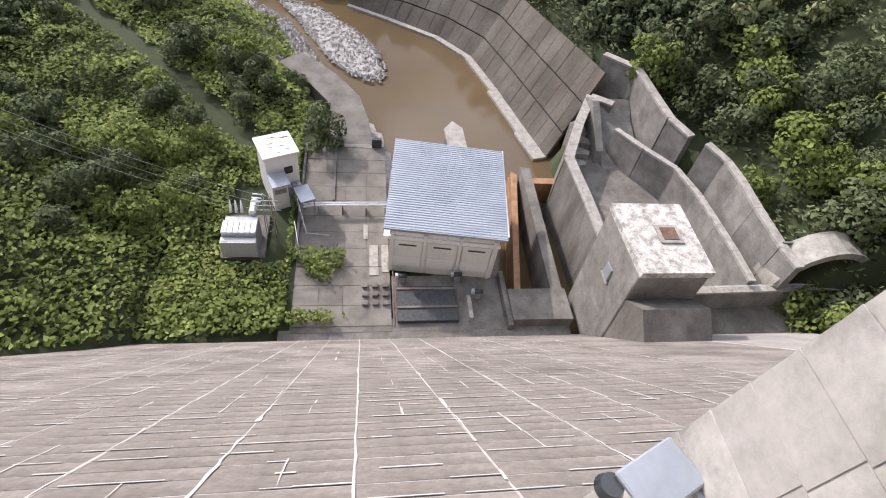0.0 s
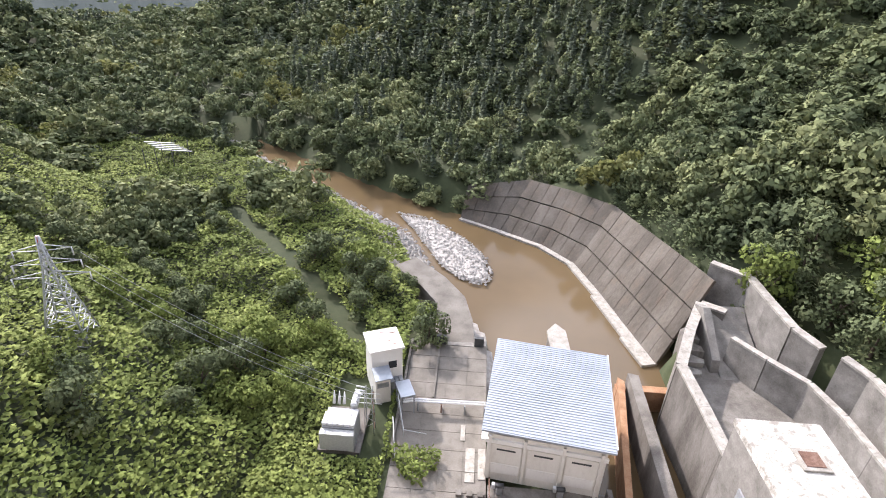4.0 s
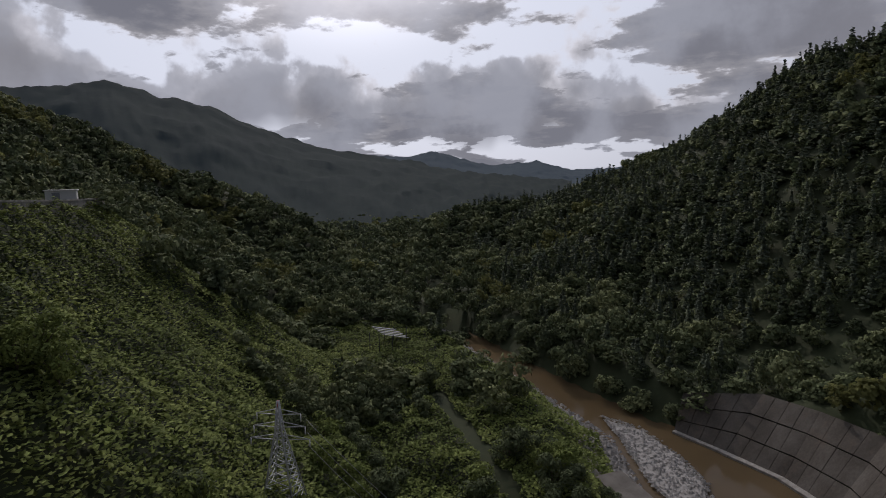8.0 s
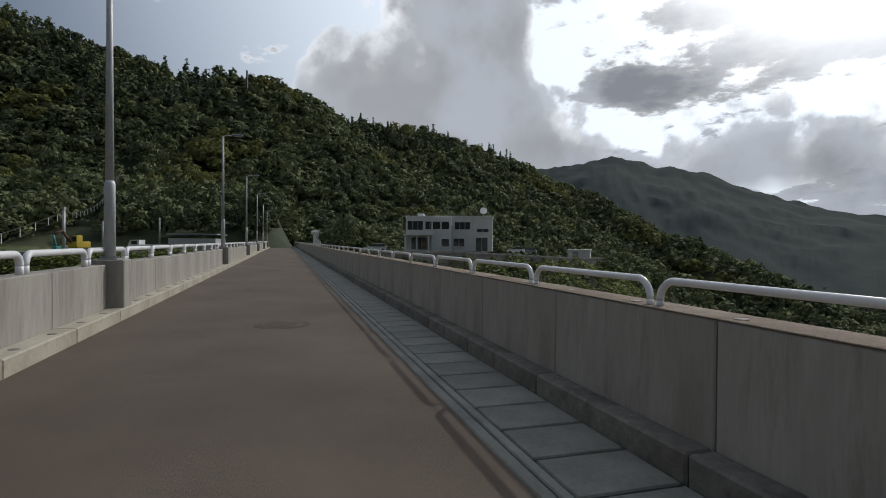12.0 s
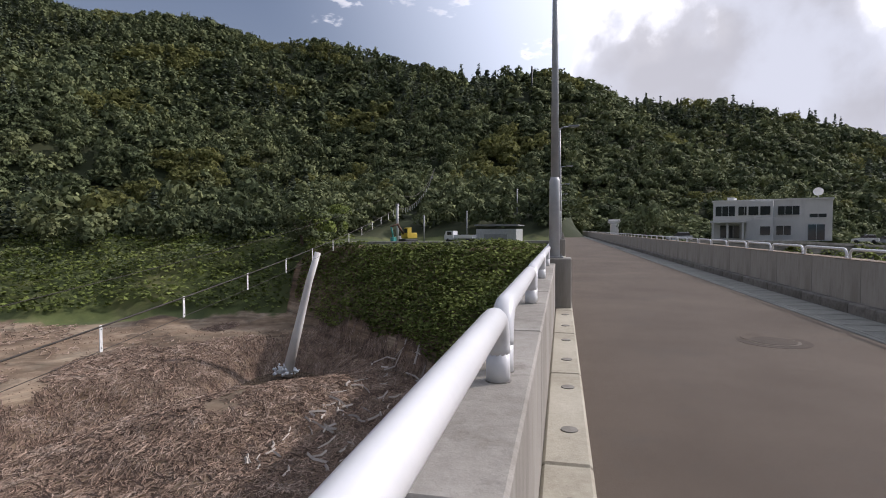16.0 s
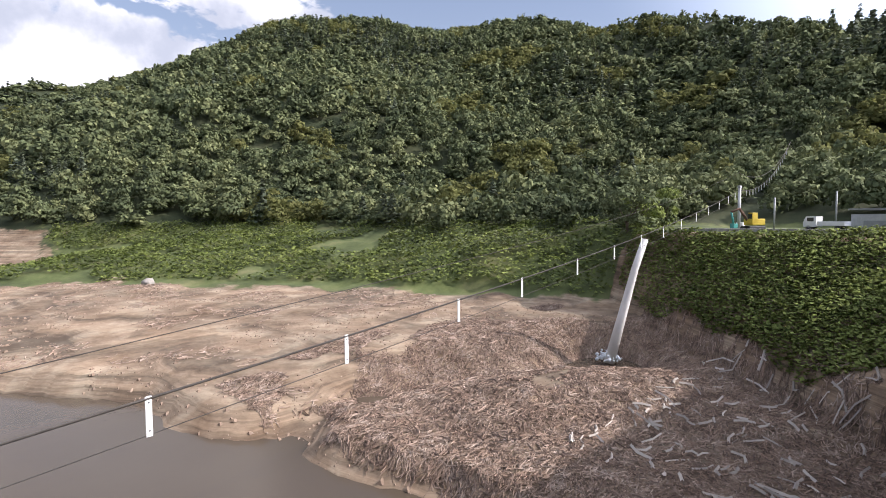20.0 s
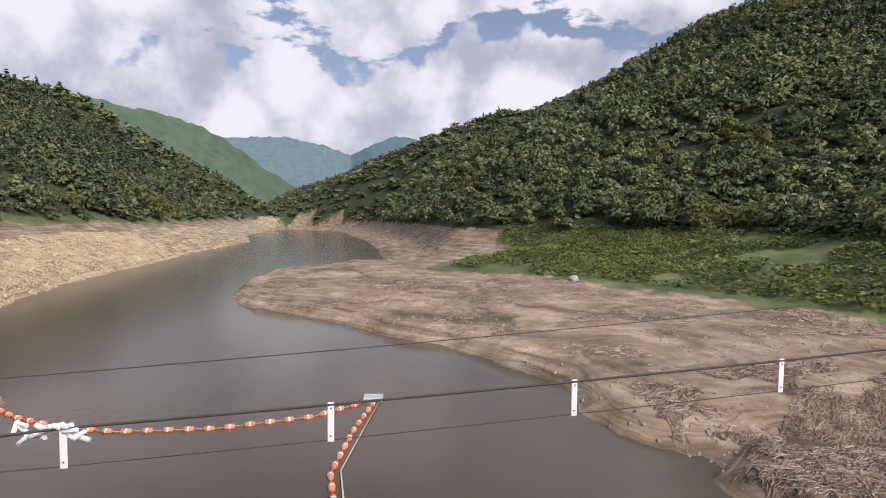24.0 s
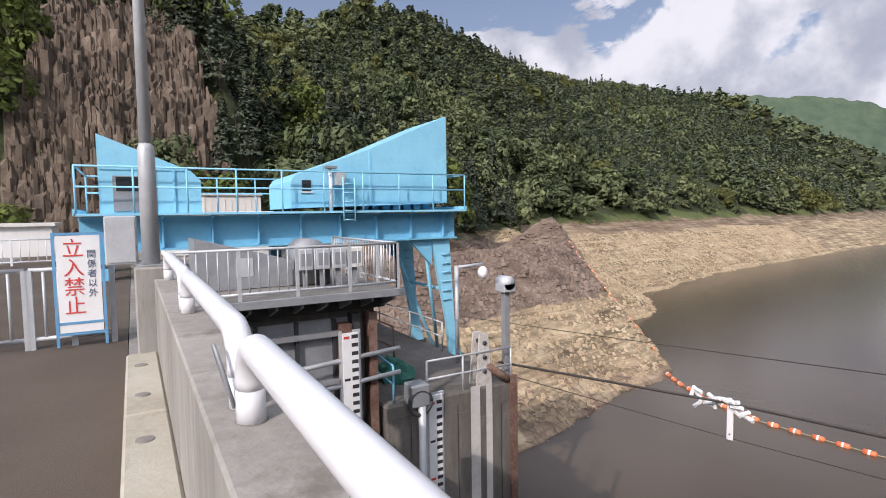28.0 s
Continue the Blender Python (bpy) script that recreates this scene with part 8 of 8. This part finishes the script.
def wooded(x, y):
    """Where trees stand: above the drawn-down shore, off the works, the yard, the river and the meadow."""
    z, mud, grass, rock, gravel = on_ground(x, y, "z", "mud", "grass", "rock", "gravel")
    off = (x > 126) | (x < -62)
    up = ((y > 5.5) | (off & (y > 0))) & (z > np.where(x > 0, -1.5, np.where(y < 84, -4.2, -1.6))) & (rock < 0.45 + 0.3 * (z > 12)) & ((grass < 0.6) | (z > -1.2)) & ~((x > 70) & (x < 124) & (y < 47)) & ~((x < -4) & (x > -60) & (y < 20))
    dS, hS, sS = along(x, y, SHOULDER)
    sS = np.where(x < 80, 1, sS)
    dR, _, sR = along(x, y, RIVER_WEST)
    dL, _, sL = along(x, y, RIVER_EAST)
    dT, _, _ = along(x, y, [(20, -84), (31, -99), (43, -112), (66, -136)])
    dA, _, _ = along(x, y, [(1, -87), (3.2, -101), (7.5, -107.5), (15, -115)])
    terrace = (sS <= 0) & (x < 172) & (y > -112)
    river = (sL > 0) & (sR < 0) & (y > -216)
    works = (x > -63) & (x < 13) & (y > -86)
    behind = (sR > 0) & (dR < 14.5) & (y > -160)
    meadow = (sS > 0) & (sR < 0) & (x > 13) & (y > -190) & (z < -2)
    clump = fbm(x, y, 26, 3, 77) > np.where(y < -92, 0.02, np.where(x > 70, 0.02, 0.24))
    dn = ((y < -5) | (off & (y <= 0))) & ~terrace & ~river & ~works & ~behind & (gravel < 0.4) & (dA > 4.5) & (dT > 3.5) & (rock < 0.5) & (~meadow | clump) & ~((sL < 0) & (dL < 7) & (y > -216)) & ~((x > 10) & (x < 24) & (y > -80))
    crest = (np.abs(y) < 6) & (x < 126) & (x > -62)
    return (up | dn) & ~crest, z


broad_near = [crown_template(330, 0.19, s) for s in (1, 2, 3, 4, 5)]
broad_mid = [crown_template(110, 0.31, s) for s in (11, 12, 13, 14)]
broad_far = [crown_template(34, 0.52, s) for s in (21, 22, 23)]
cone_near = [crown_template(190, 0.20, s, "cone") for s in (31, 32)]
cone_mid = [crown_template(70, 0.30, s, "cone") for s in (41, 42)]
cone_far = [crown_template(24, 0.46, s, "cone") for s in (51, 52)]


def plant(r0, r1, step, broad, cone, size0, size1, names):
    x, y = grid_places(r0, r1, step)
    m, z = wooded(x, y)
    x, y, z = x[m], y[m], z[m]
    m = in_sight(x, y, z)
    x, y, z = x[m], y[m], z[m]
    size = R.uniform(size0, size1, len(x)) * (1 + 0.5 * fbm(x, y, 40, 2, 5))
    tall = np.minimum(size, 6.0) * R.uniform(0.62, 1.30, len(x))
    az = np.degrees(np.arctan2(-x, y))
    high = z > 60
    cedar = ((np.abs(az) > 158) & (np.hypot(x, y) > 200) & (fbm(x, y, 120, 3, 61) > 0.0)) | (high & (fbm(x, y, 60, 3, 62) > 0.38)) | (fbm(x, y, 45, 3, 63) > 0.42)
    cedar |= (x < -40) & (y > 10) & (fbm(x, y, 50, 3, 64) > -0.02)
    yellow = (fbm(x, y, 30, 2, 91) > 0.30) & ~cedar
    for pick, templ, mat, name, label, k in (
        (~yellow, broad, LEAF, names[0], "dense broadleaf woodland in deep green leaf", 1.0),
        (cedar, cone, LEAF_CONIFER, names[1], "dark conifers among the woodland", 1.0),
        (yellow, broad, LEAF_AUTUMN, names[2], "broadleaf trees turning yellow", 0.95),
    ):
        if pick.sum() < 3:
            continue
        Q = spread(templ, x[pick], y[pick], z[pick] - 0.6, np.minimum(size[pick], 9.0 if templ is cone else 99) * (0.85 if templ is cone else 1.0) * np.where(cedar[pick] & (templ is not cone), 0.85, 1), tall[pick] * k * np.where(cedar[pick], 0.80, 1))
        tagged(new(name, quad_mesh(name, Q, mat)), label, "woodland", kind="stuff")
    return x, y, z


plant(150, 300, 7.4, broad_near, cone_near, 4.8, 7.8, ("woodland", "conifers", "yellowing_trees"))
plant(300, 620, 8.2, broad_mid, cone_mid, 5.4, 8.4, ("woodland", "conifers", "yellowing_trees"))
plant(620, 1500, 17, broad_far, cone_far, 8.5, 12.5, ("far_woodland", "far_conifers", "far_yellowing_trees"))
plant(1500, 2100, 30, broad_far, cone_far, 15, 21, ("far_woodland", "far_conifers", "far_yellowing_trees"))

# single trees near the dam: trunk, limbs and crown
tree_kinds = []
for s in range(7):
    t = thing("tree", "broadleaf tree with a full uneven green crown" if s < 5 else "dark conifer with tiered branches", "tree", 0, 0, -300, group="trees near the dam")
    bm = bmesh.new()
    add_tube(bm, [(0, 0, -0.3), (0.03, 0.02, 0.35), (0.0, 0.05, 0.8)], 0.06, 7, True, [0.075, 0.055, 0.03])
    for k in range(4):
        a = k * 1.7 + s
        add_tube(bm, [(0.02, 0.02, 0.3 + 0.1 * k), (0.25 * math.cos(a), 0.25 * math.sin(a), 0.6 + 0.12 * k), (0.42 * math.cos(a), 0.42 * math.sin(a), 0.9 + 0.1 * k)], 0.02, 5, True, [0.03, 0.02, 0.008])
    part("trunk", bm, BARK, t, smooth=True)
    ob = new("crown", quad_mesh("crown", crown_template(1000, 0.112, 70 + s) if s < 5 else crown_template(900, 0.10, 70 + s, "cone"), (LEAF, LEAF_BRIGHT, LEAF, LEAF_BRIGHT, LEAF, LEAF_CONIFER, LEAF_CONIFER)[s]))
    ob.parent = t
    tree_kinds.append(t)
x, y = grid_places(20, 150, 5.6)
m, z = wooded(x, y)
x, y, z = x[m], y[m], z[m]
m = in_sight(x, y, z) & (z < 40)
x, y, z = x[m], y[m], z[m]
order = np.argsort(np.hypot(x, y))
used = set()
for n, i in enumerate(order):
    if n < 280:
        k = R.randint(5, 7) if x[i] < -50 and y[i] > -5 and R.uniform() < 0.6 else R.randint(0, 5)
        s, h = R.uniform(3.0, 4.9) * (1.35 if x[i] < -50 else 1.0), R.uniform(0.85, 1.2)
        if k not in used:
            used.add(k)
            tr_ = tree_kinds[k]
        else:
            tr_ = copy_thing(tree_kinds[k], Matrix.Identity(4))
        tr_.matrix_basis = pose(x[i], y[i], z[i] - 0.4, 0, 0, R.uniform(0, 360)) @ Matrix.Diagonal((s, s, s * h, 1))
rest = order[280:]
if len(rest):
    s = R.uniform(3.2, 5.0, len(rest)) * np.where(x[rest] < -50, 1.35, 1.0)
    Q = spread(broad_near, x[rest], y[rest], z[rest] - 0.5, s, s * R.uniform(0.9, 1.2, len(rest)))
    tagged(new("woodland", quad_mesh("woodland", Q, LEAF)), "dense broadleaf woodland in deep green leaf", "woodland", kind="stuff")


def ground_cover(name, label, mat, n, box_, test, size, lift, mound=0.0):
    """Low leafy growth scattered over the ground."""
    x = R.uniform(box_[0], box_[1], n)
    y = R.uniform(box_[2], box_[3], n)
    keep = test(x, y)
    x, y = x[keep], y[keep]
    z = on_ground(x, y) + R.uniform(0.0, lift, len(x)) + mound * (np.clip(fbm(x, y, 6, 3, 15) + 0.2, 0, 1) + 1.1 * np.clip(fbm(x, y, 13, 2, 16) + 0.1, 0, 1))
    c = np.stack([x, y, z], -1)
    nn = np.tile(np.array([0, 0, 1.0]), (len(x), 1))
    Q = leaf_quads(c, nn, np.full(len(x), size), R), soft_normals(nn, R, 0.45)
    tagged(new(name, quad_mesh(name, Q, mat)), label, "plants", kind="stuff")


def bank_test(x, y):
    dS, hS, sS = along(x, y, SHOULDER)
    sS = np.where(x < 80, 1, sS)
    dL, _, sL = along(x, y, RIVER_EAST)
    dA, _, _ = along(x, y, [(1, -87), (3.2, -101), (7.5, -107.5), (15, -115)])
    dT, _, _ = along(x, y, [(20, -84), (31, -99), (43, -112), (66, -136)])
    z = on_ground(x, y)
    face = y < -3.9 - 0.70 * np.maximum(-z - 5.2, 0)
    track = fbm(x, y, 5, 2, 3) * 3
    return (sS > -0.5) & (sL < 0) & (dL > 5) & (x > 10.4) & face & (dA > 4) & (dT + track > 2.2) & ~((x < 24) & (y < -52) & (y > -79)) & (z < 0)


def shore_test(x, y):
    z, grass, mud = on_ground(x, y, "z", "grass", "mud")
    return (grass > 0.55) & (z < 1.2) & (z > -12.0) & ~((x > 84) & (x < 124) & (y < 46) & (z > -1.2)) & (fbm(x, y, 24, 3, 55) > -0.22)


def slope_test(x, y):
    z = on_ground(x, y)
    return (z < -1.0) & (x > 54.5 + 0.78 * np.maximum(y - 8.7, 0) + 3 * fbm(x, y, 8, 2, 6)) & (x < 90) & (y < 46) & (np.hypot(x - 66, y - 37) > 7)


ground_cover("kudzu", "bright green creeping kudzu covering the bank", LEAF_BRIGHT, 270000, (10, 190, -190, -4), bank_test, 0.66, 0.9, 2.8)
ground_cover("shore_weeds", "green weeds along the upper shore of the reservoir", LEAF_BRIGHT, 120000, (-20, 130, 40, 300), shore_test, 0.75, 0.8, 1.4)
ground_cover("slope_shrubs", "dense green shrubs on the slope beside the dam", LEAF_BRIGHT, 80000, (58, 104, 4, 50), slope_test, 0.42, 0.6, 0.8)
ground_cover("toe_weeds", "weeds growing in the corner of the yard", LEAF_BRIGHT, 2600, (2, 10, -60, -46.5), lambda x, y: fbm(x, y, 5, 3, 2) > 0.02, 0.45, 1.6, 0.5)
ground_cover("shore_scrub", "scrub along the top of the rocky shore", LEAF_BRIGHT, 16000, (-130, -44, 40, 260), lambda x, y: (on_ground(x, y) > -3.2) & (on_ground(x, y) < 3) & (fbm(x, y, 16, 3, 19) > 0.0), 0.55, 0.7, 0.8)
ground_cover("shore_shrubs", "darker shrubs at the foot of the wooded hillside", LEAF, 80000, (-20, 130, 40, 300), lambda x, y: shore_test(x, y) & (on_ground(x, y) > -6.5 + 3 * fbm(x, y, 12, 2, 4)) & (fbm(x, y, 10, 3, 56) > 0.08), 0.6, 1.0, 2.2)
ground_cover("cliff_scrub", "scrub on ledges round the rock cliff", LEAF, 26000, (-110, -58, -40, 40), lambda x, y: (on_ground(x, y) > 1.0) & (fbm(x, y, 5, 3, 29) > np.where(on_ground(x, y, "rock") < 0.6, -0.1, 0.17)), 0.30, 0.8, 1.5)
ground_cover("west_undergrowth", "leafy undergrowth on the slope beside the spillway", LEAF, 60000, (-150, -36, -190, -18), lambda x, y: (on_ground(x, y) > -59) & (fbm(x, y, 8, 3, 33) > -0.25) & ~((x > -63) & (y > -88)) & ~((along(x, y, RIVER_WEST)[0] < 11) & (y > -160)), 0.75, 1.6, 2.0)
ground_cover("yard_weeds", "bright weeds round the transformer and the switch house", LEAF_BRIGHT, 9000, (10.3, 28, -84, -46.5), lambda x, y: ~((x > 11) & (x < 20.5) & (y < -57.5) & (y > -75)) & (on_ground(x, y) < -50), 0.5, 1.2, 1.2)
